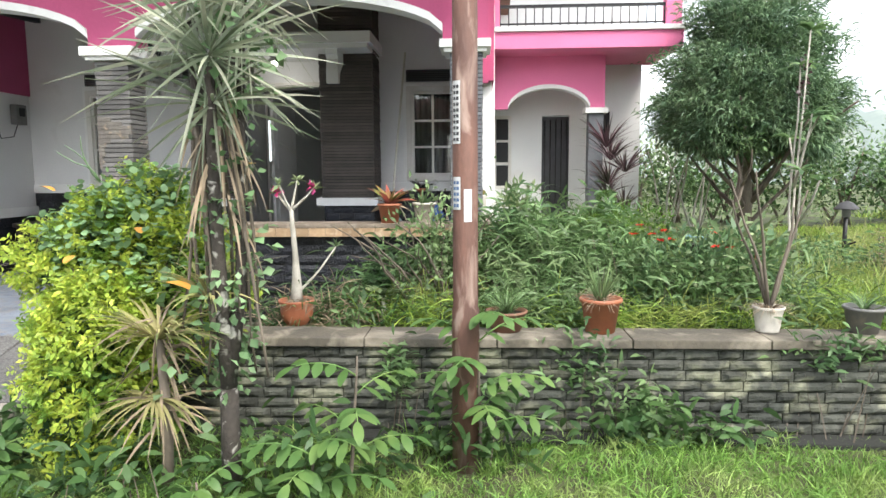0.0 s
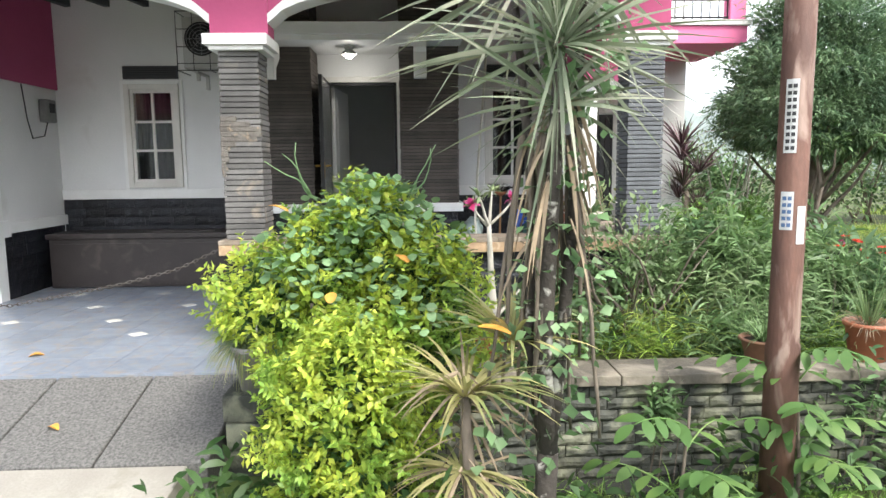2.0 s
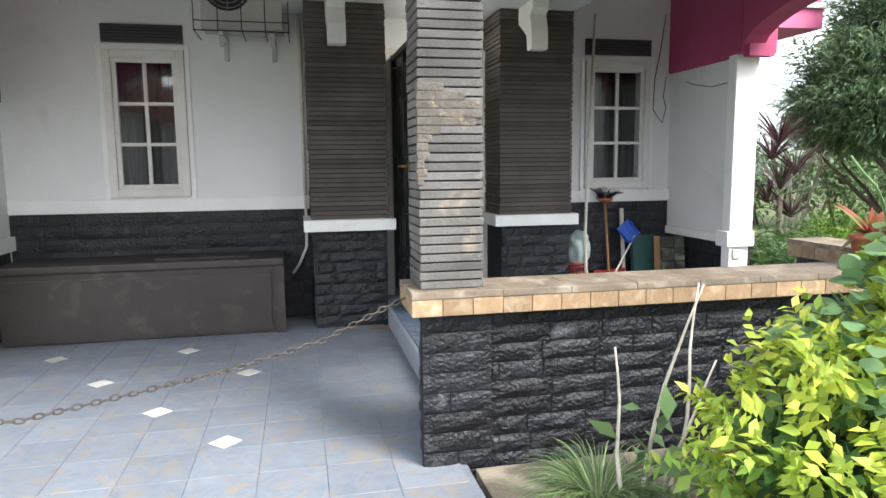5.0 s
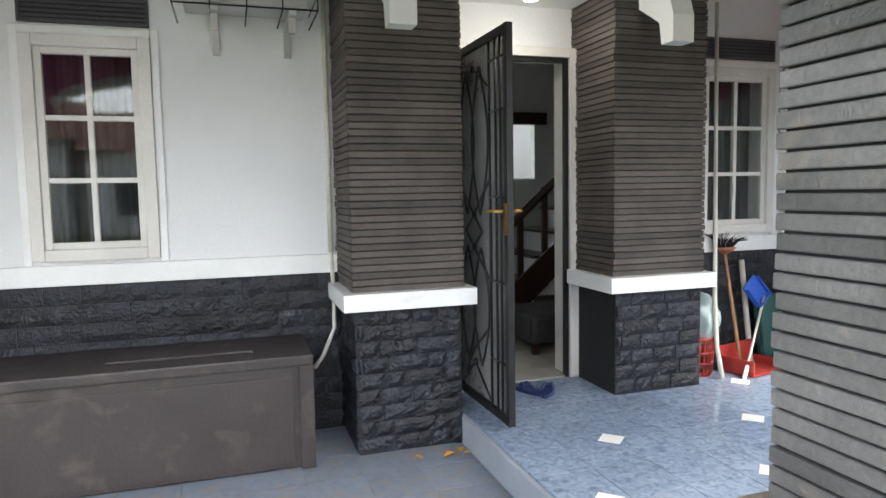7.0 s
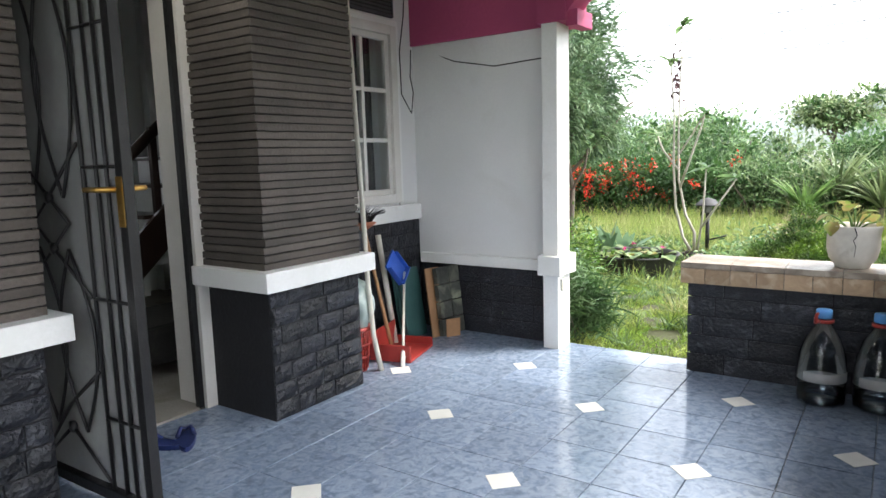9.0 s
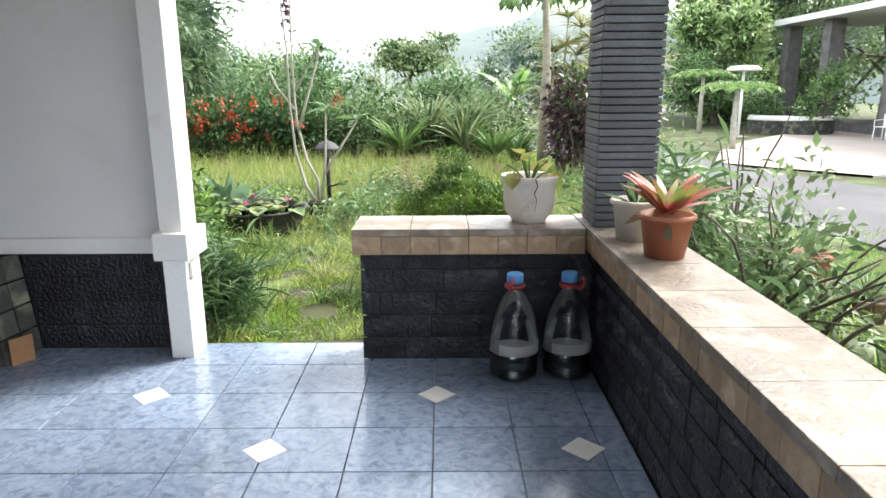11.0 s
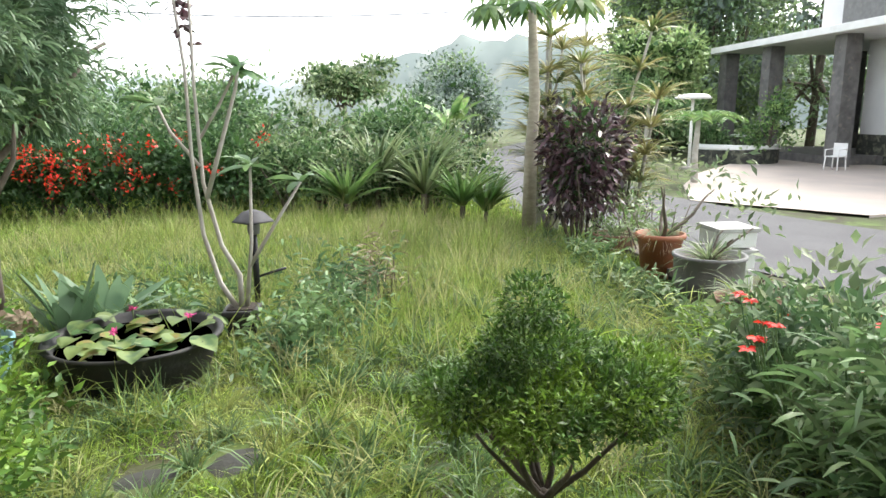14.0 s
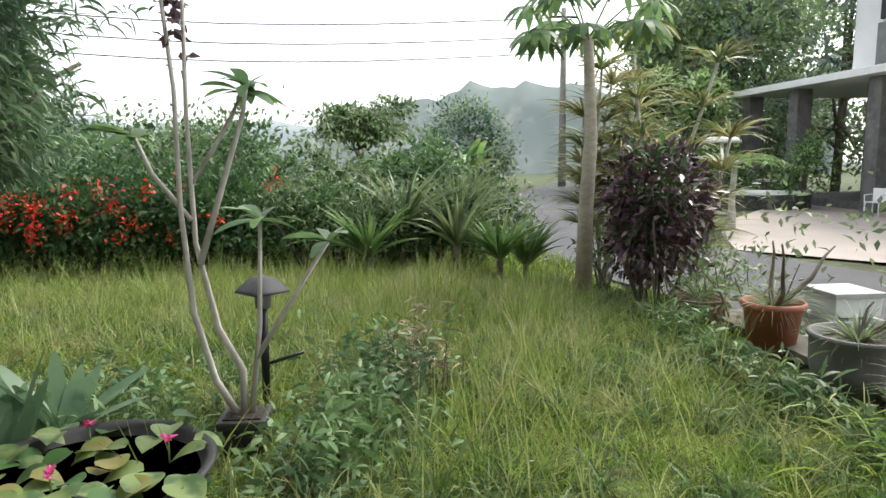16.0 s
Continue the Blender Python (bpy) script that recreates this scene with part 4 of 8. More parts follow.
def ledge_run(x0, y0, x1, y1, along, n, z0=0.52, z1=0.61):
    """A row of thin sandstone slabs over a bed faced with small edge tiles."""
    for i in range(n):
        a, b = i / n, (i + 1) / n
        if along == "x":
            c = (x0 + (x1 - x0) * a + 0.001, y0, z0, x0 + (x1 - x0) * b - 0.001, y1, z1)
        else:
            c = (x0, y0 + (y1 - y0) * a + 0.001, z0, x1, y0 + (y1 - y0) * b - 0.001, z1)
        part("ledge_slab", box(c[0], c[1], z1 - 0.03, c[3], c[4], z1, 0.003), M_LEDGE, porch_wall)
    part("ledge_bed", box(x0 + 0.012, y0 + 0.012, z0, x1 - 0.012, y1 - 0.012, z1 - 0.031), M_PATCH, porch_wall)
    m = max(2, round((x1 - x0 if along == "x" else y1 - y0) / 0.13))
    for i in range(m):
        for side in (0, 1):
            if along == "x":
                y = y0 + 0.003 if side == 0 else y1 - 0.015
                b = (x0 + (x1 - x0) * i / m + 0.0015, y, z0 + 0.002, x0 + (x1 - x0) * (i + 1) / m - 0.0015, y + 0.012, z1 - 0.032)
            else:
                x = x0 + 0.003 if side == 0 else x1 - 0.015
                b = (x, y0 + (y1 - y0) * i / m + 0.0015, z0 + 0.002, x + 0.012, y0 + (y1 - y0) * (i + 1) / m - 0.0015, z1 - 0.032)
            part("edge_tile", box(*b, 0.002), M_LFACE, porch_wall)
    for e in (0, 1):
        if along == "x":
            x = x0 + 0.003 if e == 0 else x1 - 0.015
            b = (x, y0 + 0.016, z0 + 0.002, x + 0.0085, y1 - 0.016, z1 - 0.032)
        else:
            y = y0 + 0.003 if e == 0 else y1 - 0.015
            b = (x0 + 0.016, y, z0 + 0.002, x1 - 0.016, y + 0.0085, z1 - 0.032)
        part("edge_tile", box(*b, 0.002), M_LFACE, porch_wall)


ledge_run(-1.8, 3.75, -1.42, 4.09, "x", 1, 0.505, 0.608)
ledge_run(-1.415, 3.77, 1.31, 4.06, "x", 9, 0.5, 0.602)
ledge_run(0.98, 4.065, 1.29, 5.045, "y", 4, 0.488, 0.6)


def pillar(name, x0, y0, x1, y1, z0, z1, pitch, material, label, parent_kind="structure", jag=0.004):
    """A square pillar wrapped in thin strips of slate, each strip a piece."""
    p = tagged(new(name), label, "pillar", kind=parent_kind)
    part("core", box(x0 + 0.012, y0 + 0.012, z0, x1 - 0.012, y1 - 0.012, z1), M_BLACKBK, p)
    me = [fast_box("strip", x1 - x0, y1 - y0, pitch - 0.005, material, 0.0025) for _ in range(1)][0]
    n = int((z1 - z0) / pitch)
    r = random.Random(name)
    for i in range(n):
        ob = new("strip", me)
        ob.parent = p
        ob.matrix_basis = pose((x0 + x1) / 2 + r.uniform(-jag, jag), (y0 + y1) / 2 + r.uniform(-jag, jag), z0 + (i + 0.5) * (z1 - z0) / n, 0, 0, r.uniform(-0.5, 0.5))
    return p


def fast_box(name, w, d, h, material, bevel=0.0):
    bm = box(-w / 2, -d / 2, -h / 2, w / 2, d / 2, h / 2)
    if bevel:
        bmesh.ops.bevel(bm, geom=bm.edges[:], offset=bevel, segments=1, affect="EDGES")
    me = bpy.data.meshes.new(name)
    bm.to_mesh(me)
    bm.free()
    me.materials.append(material)
    return me


pilA = pillar("pillar_1", -1.755, 3.8, -1.49, 4.06, 0.608, 1.86, 0.036, M_RIBG, "porch pillar of grey ribbed slate strips, chipped at one corner", jag=0.003)
for i, w in enumerate((0.11, 0.2, 0.27, 0.27, 0.24, 0.1, 0.06, 0.045, 0.05, 0.03, 0.04, 0.025)):
    z = 1.435 - 0.0335 * i
    bm = box(-1.762, 3.7925 + 0.0012 * (i % 3), z - 0.034, -1.762 + w, 3.83, z, 0.006)
    for v in bm.verts:
        v.co += Vector((0.006, 0.003, 0.004)) * noise.noise(v.co * 31)
    part("cement_patch", bm, M_PATCH, pilA, "bare cement where slate strips have broken off")
part("capital", boxes((-1.8, 3.755, 1.86, -1.445, 4.1, 1.89), (-1.83, 3.725, 1.89, -1.415, 4.13, 1.96), bevel=0.005), M_WTRIM, pilA)
pilR = pillar("pillar_2", 0.985, 3.785, 1.23, 4.035, 0.602, 1.88, 0.031, M_RIBC, "porch corner pillar of blue-grey ribbed slate strips", jag=0.0012)
part("capital", boxes((0.94, 3.76, 1.88, 1.26, 4.07, 1.91), (0.91, 3.73, 1.91, 1.29, 4.1, 1.97), bevel=0.005), M_WTRIM, pilR)
P1 = pillar("pillar_3", -2.145, 6.4, -1.54, 6.9, 0.7, 2.98, 0.036, M_RIB, "brown ribbed slate pier beside the door over black stone base")
part("base_core", box(-2.125, 6.42, -0.5, -1.555, 6.9, 0.62), M_BLACKBK, P1)
part("band", box(-2.2, 6.335, 0.615, -1.49, 6.9, 0.705, 0.005), M_WTRIM, P1)
P2 = pillar("pillar_4", -0.625, 6.4, 0.0, 6.9, 0.7, 2.98, 0.036, M_RIB, "brown ribbed slate pier right of the open door over black stone base")
P2["label"] = "brown ribbed slate pier beside the brooms over black stone base"
part("base_core", box(-0.605, 6.42, -0.5, -0.01, 6.9, 0.62), M_BLACKBK, P2)
part("band", box(-0.68, 6.335, 0.615, 0.04, 6.9, 0.705, 0.005), M_WTRIM, P2)

# ---- garden wall ----
gwall = tagged(new("garden_wall"), "low mossy stone garden wall with a worn concrete cap", "low wall", kind="structure")
part("core", boxes((-0.95, 2.44, -0.7, 6.6, 2.66, 0.0), (-1.5, 3.2, -0.7, -0.3, 3.8, -0.22)), M_GMORT, gwall)
for i in range(10):
    a = -0.98 + i * 0.76
    part("cap_slab", box(a + 0.003, 2.39, 0.002, a + 0.757, 2.68, 0.054, 0.007), M_CAP, gwall)
part("low_slab", box(-1.53, 3.14, -0.22, -0.3, 3.8, -0.175, 0.007), M_CAP, gwall)
part("footing", box(-0.9, 2.3, -0.7, 6.6, 2.44, -0.5, 0.01), M_GMORT, gwall)

# ---- balcony wing of the house, set back beside the garden ----
wing = thing("house_wing", 2.6, 9.0, -0.04, "two-storey white and pink house wing with balcony", "house")
for b in ((-1.5, 0.9, -0.5, -1.15, 1.1, 2.75), (-0.85, 0.9, -0.5, -0.35, 1.1, 2.75), (-1.15, 0.9, -0.5, -0.85, 1.1, 0.75), (-1.15, 0.9, 1.95, -0.85, 1.1, 2.75), (0.1, 0.9, -0.5, 1.25, 1.1, 2.75), (-0.35, 0.9, 1.95, 0.1, 1.1, 2.75),
                   (1.1, 1.1, -0.5, 1.25, 5, 2.75), (-1.5, 0.9, 3.0, 1.25, 1.1, 5.2), (1.1, 1.1, 3.0, 1.25, 5, 5.2), (-1.5, 5, -0.5, 1.25, 5.2, 5.2)):
    part("wall", box(*b), M_WHITE, wing)
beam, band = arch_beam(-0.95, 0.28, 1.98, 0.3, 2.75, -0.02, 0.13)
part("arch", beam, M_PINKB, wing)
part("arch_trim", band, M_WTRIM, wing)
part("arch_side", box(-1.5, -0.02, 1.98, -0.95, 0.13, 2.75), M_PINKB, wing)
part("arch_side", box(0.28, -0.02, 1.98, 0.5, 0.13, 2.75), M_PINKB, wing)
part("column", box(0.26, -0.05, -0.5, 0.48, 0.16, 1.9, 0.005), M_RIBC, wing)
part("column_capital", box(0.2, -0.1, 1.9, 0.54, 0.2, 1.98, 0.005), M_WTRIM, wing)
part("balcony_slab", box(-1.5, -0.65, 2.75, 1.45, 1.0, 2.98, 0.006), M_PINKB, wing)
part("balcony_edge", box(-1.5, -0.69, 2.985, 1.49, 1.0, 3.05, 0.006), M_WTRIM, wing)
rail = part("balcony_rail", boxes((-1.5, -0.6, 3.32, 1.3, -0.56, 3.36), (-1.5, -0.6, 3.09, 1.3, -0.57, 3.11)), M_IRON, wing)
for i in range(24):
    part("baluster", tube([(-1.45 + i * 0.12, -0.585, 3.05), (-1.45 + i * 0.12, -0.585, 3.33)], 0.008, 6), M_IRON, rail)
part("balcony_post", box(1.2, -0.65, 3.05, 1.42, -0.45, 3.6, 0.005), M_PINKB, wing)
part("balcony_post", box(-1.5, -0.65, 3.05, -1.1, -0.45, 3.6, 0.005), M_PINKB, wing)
wdoor = part("door", box(-0.35, 0.93, 0.0, 0.1, 0.97, 1.93, 0.004), M_RAFT, wing, "dark grey wooden door with an iron grille")
for i in range(5):
    part("bar", tube([(-0.3 + 0.09 * i, 0.91, 0.05), (-0.3 + 0.09 * i, 0.91, 1.88)], 0.008, 6), M_IRON, wdoor)
wwin = part("window", boxes((-1.15, 0.92, 0.75, -1.1, 1.0, 1.95), (-0.9, 0.92, 0.75, -0.85, 1.0, 1.95), (-1.1, 0.92, 1.9, -0.9, 1.0, 1.95), (-1.1, 0.92, 0.75, -0.9, 1.0, 0.8), (-1.1, 0.93, 1.15, -0.9, 0.97, 1.19), (-1.1, 0.93, 1.52, -0.9, 0.97, 1.56)), M_WINPAINT, wing)
for z in (0.8, 1.19, 1.56):
    part("pane", box(-1.1, 0.95, z, -0.9, 0.96, z + 0.34), M_DARK, wwin)
part("small_window", box(0.56, 0.885, 1.45, 0.75, 0.9, 2.0, 0.003), M_DARK, wing)
part("roof", box(-1.7, -0.8, 5.2, 1.6, 5.4, 5.35), M_ROOF, wing)


# ---- carport things ----
chest = thing("storage_chest", -3.36, 6.6, -0.15, "long dark brown vinyl-covered storage chest against the wall", "chest")
part("body", box(-0.98, -0.24, 0.0, 0.98, 0.25, 0.52, 0.012), M_SOFA, chest)
part("front_panel", box(-0.93, -0.252, 0.03, 0.9, -0.24, 0.47, 0.004), M_SOFA, chest)
part("lid", box(-1.0, -0.27, 0.52, 1.0, 0.26, 0.575, 0.01), M_SOFA, chest)
part("corner_strip", box(0.93, -0.262, 0.0, 1.0, -0.25, 0.52, 0.003), M_SOFA, chest)
part("lid_flap", box(0.05, -0.12, 0.575, 0.72, 0.12, 0.587, 0.003), M_SOFA, chest)

ac = thing("air_conditioner_unit", -2.6, 6.69, 2.12, "aged cream outdoor air conditioner unit in a black wire cage", "air conditioner")
part("body", box(-0.3, -0.13, 0.03, 0.3, 0.13, 0.56, 0.012), M_ACBODY, ac)
part("fan_recess", lathe([(0.0, 0), (0.165, 0), (0.175, 0.012), (0.0, 0.012)], 28), M_DARK, ac).matrix_basis = pose(-0.1, -0.131, 0.33, 90)
for r in (0.05, 0.085, 0.12, 0.155):
    part("fan_ring", tube([(r * math.cos(a) - 0.1, -0.15, 0.33 + r * math.sin(a)) for a in (2 * math.pi * i / 24 for i in range(25))], 0.004, 5), M_STEEL, ac)
for i in range(8):
    a = math.pi * i / 4
    part("fan_spoke", tube([(-0.1, -0.15, 0.33), (-0.1 + 0.165 * math.cos(a), -0.15, 0.33 + 0.165 * math.sin(a))], 0.003, 5), M_STEEL, ac)
cage = part("cage_frame", tube([(-0.34, 0.2, 0), (-0.34, -0.2, 0), (0.34, -0.2, 0), (0.34, 0.2, 0)], 0.005, 5), M_IRON, ac)
part("cage_frame", tube([(-0.34, 0.2, 0.6), (-0.34, -0.2, 0.6), (0.34, -0.2, 0.6), (0.34, 0.2, 0.6)], 0.005, 5), M_IRON, ac)
for i in range(5):
    x = -0.34 + 0.17 * i
    part("wire", tube([(x, -0.2, 0), (x, -0.2, 0.6)], 0.004, 5), M_IRON, cage)
    part("wire", tube([(x, -0.2, 0), (x, 0.2, 0)], 0.004, 5), M_IRON, cage)
for z in (0.07, 0.24, 0.42):
    part("wire", tube([(-0.34, -0.2, z), (0.34, -0.2, z), (0.34, 0.2, z)], 0.004, 5), M_IRON, cage)
for x in (-0.17, 0.2):
    part("bracket", boxes((x, -0.2, -0.025, x + 0.035, 0.21, 0.0), (x, 0.18, -0.16, x + 0.035, 0.21, -0.025), (x, -0.14, -0.1, x + 0.035, -0.11, -0.025), bevel=0.002), M_ACBODY, ac)
pipe = thing("drain_hose", -2.2, 6.87, 0.2, "white conduit pipe and hose hanging down the wall", "pipe")
part("conduit", tube([(0.02, 0, 2.4), (0.02, 0, 0.68)], 0.014), M_PVC, pipe)
part("hose", tube([(0.02, 0, 0.7), (0.025, -0.02, 0.45), (0.02, -0.05, 0.25), (-0.05, -0.06, 0.1), (-0.1, -0.05, 0.03)], 0.012), M_PVC, pipe)
meter = thing("electric_meter", -4.36, 6.62, 1.6, "grey electric meter box on the side wall", "meter box")
part("case", box(-0.06, -0.09, 0, 0.03, 0.09, 0.24, 0.012), M_POTGREY, meter)
part("dial_window", box(0.03, -0.05, 0.1, 0.036, 0.05, 0.2, 0.003), M_DARK, meter)
part("cable", tube([(0.0, -0.05, 0.0), (0.01, -0.15, -0.15), (0.0, -0.35, -0.18), (0.0, -0.42, 0.0), (0.0, -0.48, 0.35)], 0.006, 6), M_IRON, meter)


# ---- chain across the carport ----
chain = thing("barrier_chain", -1.8, 3.95, 0.55, "rusted barrier chain sagging across the carport mouth", "chain")
link_bm = tube([(0.022 * math.cos(a), 0.010 * math.sin(a), 0) for a in (2 * math.pi * i / 10 for i in range(11))], 0.0038, 5, False)
link_me = bpy.data.meshes.new("link")
link_bm.to_mesh(link_me)
link_bm.free()
link_me.materials.append(M_CHAIN)
CH = [(0, 0), (-0.35, -0.16), (-0.75, -0.26), (-1.5, -0.39), (-2.0, -0.37), (-2.62, -0.2)]
pts = []
for (xa, za), (xb, zb) in zip(CH, CH[1:]):
    n = max(2, int(math.hypot(xb - xa, zb - za) / 0.034))
    pts += [(xa + (xb - xa) * i / n, za + (zb - za) * i / n, math.degrees(math.atan2(-(zb - za), xb - xa))) for i in range(n)]
for i, (x, z, a) in enumerate(pts):
    ob = new("link", link_me)
    ob.parent = chain
    ob.matrix_basis = pose(x, 0.1 * x * 0.3, z) @ pose(0, 0, 0, 0, a, 0) @ pose(0, 0, 0, 90 * (i % 2) + 10)

# ---- things by the door ----
slip = thing("slipper", -1.05, 6.66, 0.0, "dark blue rubber slipper on the floor by the door", "slipper", "pair of slippers", rz=20)
bm = bmesh.new()
n = 20
lo = [bm.verts.new((0.04 * math.cos(a) * (1 + 0.2 * math.sin(a)), 0.125 * math.sin(a), 0)) for a in (2 * math.pi * i / n for i in range(n))]
hi = [bm.verts.new((v.co.x, v.co.y, 0.02)) for v in lo]
bm.faces.new(lo[::-1])
bm.faces.new(hi)
for i in range(n):
    bm.faces.new((lo[i], lo[(i + 1) % n], hi[(i + 1) % n], hi[i]))
M_NAVY = mat("navy_rubber", (0.015, 0.03, 0.13), (0.01, 0.02, 0.09), 0.5, 40, 8, 0.1)
part("sole", bm, M_NAVY, slip)
part("strap", tube([(-0.036, 0.0, 0.02), (-0.02, 0.03, 0.05), (0.0, 0.07, 0.03), (0.02, 0.03, 0.05), (0.036, 0.0, 0.02)], 0.009), M_NAVY, slip)
copy_thing(slip, pose(-0.95, 6.6, 0.0, 0, 0, -35))

broom = thing("broom", 0.45, 6.57, 0.0, "broom with black fibre head standing upside down against the pier", "broom")
part("stick", tube([(0, 0, 0), (0.05, 0.24, 0.77)], 0.012), M_CARD, broom)
part("socket", lathe([(0.014, 0.0), (0.06, 0.03), (0.08, 0.05), (0.0, 0.055)], 14), M_TERRA, broom).matrix_basis = pose(0.05, 0.24, 0.75)
a = rng.uniform(0, 2 * np.pi, 260)
part("fibres", blades("fibres", np.stack((0.05 + 0.05 * np.cos(a), 0.24 + 0.03 * np.sin(a), np.full(260, 0.79)), 1), np.stack((np.cos(a) * 0.8 + 0.3, 0.3 * np.sin(a), np.full(260, 0.9)), 1), 0.15, 0.004, 1.2, M_FIBRE, 2), None, broom)
pvc = thing("pvc_pipe", 0.67, 6.73, 0.0, "grey plastic pipe leaning on the stone dado", "pipe")
part("tube_body", tube([(0, 0, 0.0), (0.02, 0.13, 0.7)], 0.019, 10), M_PVC, pvc)
pole2 = thing("long_pipe", 0.215, 6.475, 0.0, "long white plastic pipe leaning beside the window", "pole")
part("cane", tube([(0.0, 0.0, 0.0), (-0.03, 0.02, 0.2), (-0.035, 0.04, 0.5), (0.0, 0.09, 1.05), (0.06, 0.17, 1.7), (0.12, 0.25, 2.4)], taper(6, 0.0155, 0.012)), M_PVC, pole2)
scoop = thing("dustpan", 0.315, 6.4, 0.0, "blue dustpan on a white stick standing upside down", "dustpan")
part("stick", tube([(0, 0, 0.0), (0.43, 0.3, 0.46)], 0.0085), M_PVC, scoop)
part("foot", tube([(0, 0, 0.0), (0.065, 0.045, 0.07)], 0.013), M_WTRIM, scoop)
part("pan", boxes((-0.08, -0.01, 0.0, 0.08, 0.004, 0.17), (-0.08, -0.035, 0.0, -0.072, 0.0, 0.15), (0.072, -0.035, 0.0, 0.08, 0.0, 0.15), (-0.08, -0.045, 0.0, 0.08, 0.0, 0.01), bevel=0.003), M_BLUEP, scoop).matrix_basis = pose(0.42, 0.31, 0.43, -20, -32, 20)
tray = thing("red_dustpan", 0.52, 6.58, 0.003, "red plastic dustpan tray lying on the tiles", "dustpan", rz=15)
part("tray_body", boxes((-0.17, -0.14, 0, 0.2, 0.12, 0.012), (-0.17, 0.11, 0.012, 0.2, 0.12, 0.16), (-0.17, -0.14, 0.012, -0.158, 0.11, 0.1), (0.19, -0.14, 0.012, 0.2, 0.11, 0.06), bevel=0.003), M_RED, tray)
basket = thing("waste_basket", 0.15, 6.62, 0.0, "small red plastic lattice waste basket", "basket")
part("rim", lathe([(0.098, 0.235), (0.105, 0.235), (0.105, 0.255), (0.098, 0.255)], 24), M_RED, basket)
part("base", lathe([(0.0, 0.0), (0.075, 0.0), (0.078, 0.015), (0.0, 0.015)], 24), M_RED, basket)
for i in range(20):
    a = 2 * math.pi * i / 20
    part("rib", tube([(0.076 * math.cos(a), 0.076 * math.sin(a), 0.01), (0.1 * math.cos(a), 0.1 * math.sin(a), 0.24)], 0.005, 5), M_RED, basket)
for z, r in ((0.08, 0.085), (0.15, 0.092)):
    part("hoop", lathe([(r, z), (r + 0.005, z), (r + 0.005, z + 0.012), (r, z + 0.012)], 24), M_RED, basket)
bag = thing("rubbish_bag", 0.16, 6.62, 0.24, "knotted translucent rubbish bag stuffed in the basket", "bag")
bm = bmesh.new()
bmesh.ops.create_icosphere(bm, subdivisions=4, radius=0.125)
for v in bm.verts:
    d = noise.noise(v.co * 16) * 0.028 + noise.noise(v.co * 40) * 0.01
    v.co = Vector((v.co.x * 0.9, v.co.y * 0.9, v.co.z * 1.3 + 0.13)) + v.normal * d
part("film", bm, M_BAG, bag, smooth=True)
board = thing("green_board", 0.88, 6.72, 0.0, "folded green board leaning in the porch corner", "board")
for k in range(3):
    part("sheet", box(-0.13 + 0.01 * k, -0.02 + 0.03 * k, 0.0, 0.12 + 0.01 * k, -0.005 + 0.03 * k, 0.46, 0.004), M_GREENBD, board).matrix_basis = pose(0, 0, 0, -8, 0, 8)
card = thing("cardboard_sheet", 0.96, 6.6, 0.0, "brown cardboard sheet leaning beside the green board", "cardboard")
part("sheet", box(-0.05, -0.006, 0.0, 0.07, 0.006, 0.46, 0.002), M_CARD, card).matrix_basis = pose(0, 0, 0, -8, 0, -12)
part("flap", box(0.04, -0.05, 0.0, 0.14, -0.042, 0.12, 0.002), M_CARD, card).matrix_basis = pose(0, 0, 0, 0, 0, -30)
slab_st = thing("stone_slab", 1.065, 6.55, 0.0, "spare dark stone cladding slab leaning on the wall", "stone slab")
for k in range(4):
    part("stone", box(-0.11, -0.02, 0.006 + 0.115 * k, 0.0, 0.02, 0.115 + 0.115 * k, 0.006), M_GREYST, slab_st).matrix_basis = pose(0, 0, 0, -7, 0, -10)
    part("stone", box(0.004, -0.022, 0.006 + 0.115 * k, 0.1, 0.018, 0.115 + 0.115 * k, 0.006), M_GREYST, slab_st).matrix_basis = pose(0, 0, 0, -7, 0, -10)
wire = thing("loose_cable", 0.98, 6.86, 1.5, "thin dark cable looping down beside the window", "cable")
part("cord", tube([(0.12, 0.02, 0.95), (0.06, 0.0, 0.6), (0.02, 0.01, 0.38), (0.0, -0.01, 0.1), (0.09, -0.02, -0.02), (0.13, -0.01, 0.12), (0.1, -0.01, 0.22), (0.13, 0.0, 0.4)], 0.004, 6), M_IRON, wire)
part("cord", tube([(0.21, 0.0, 0.42), (0.2, -0.3, 0.3), (0.2, -0.6, 0.24), (0.2, -1.05, 0.26)], 0.004, 6), M_IRON, wire)


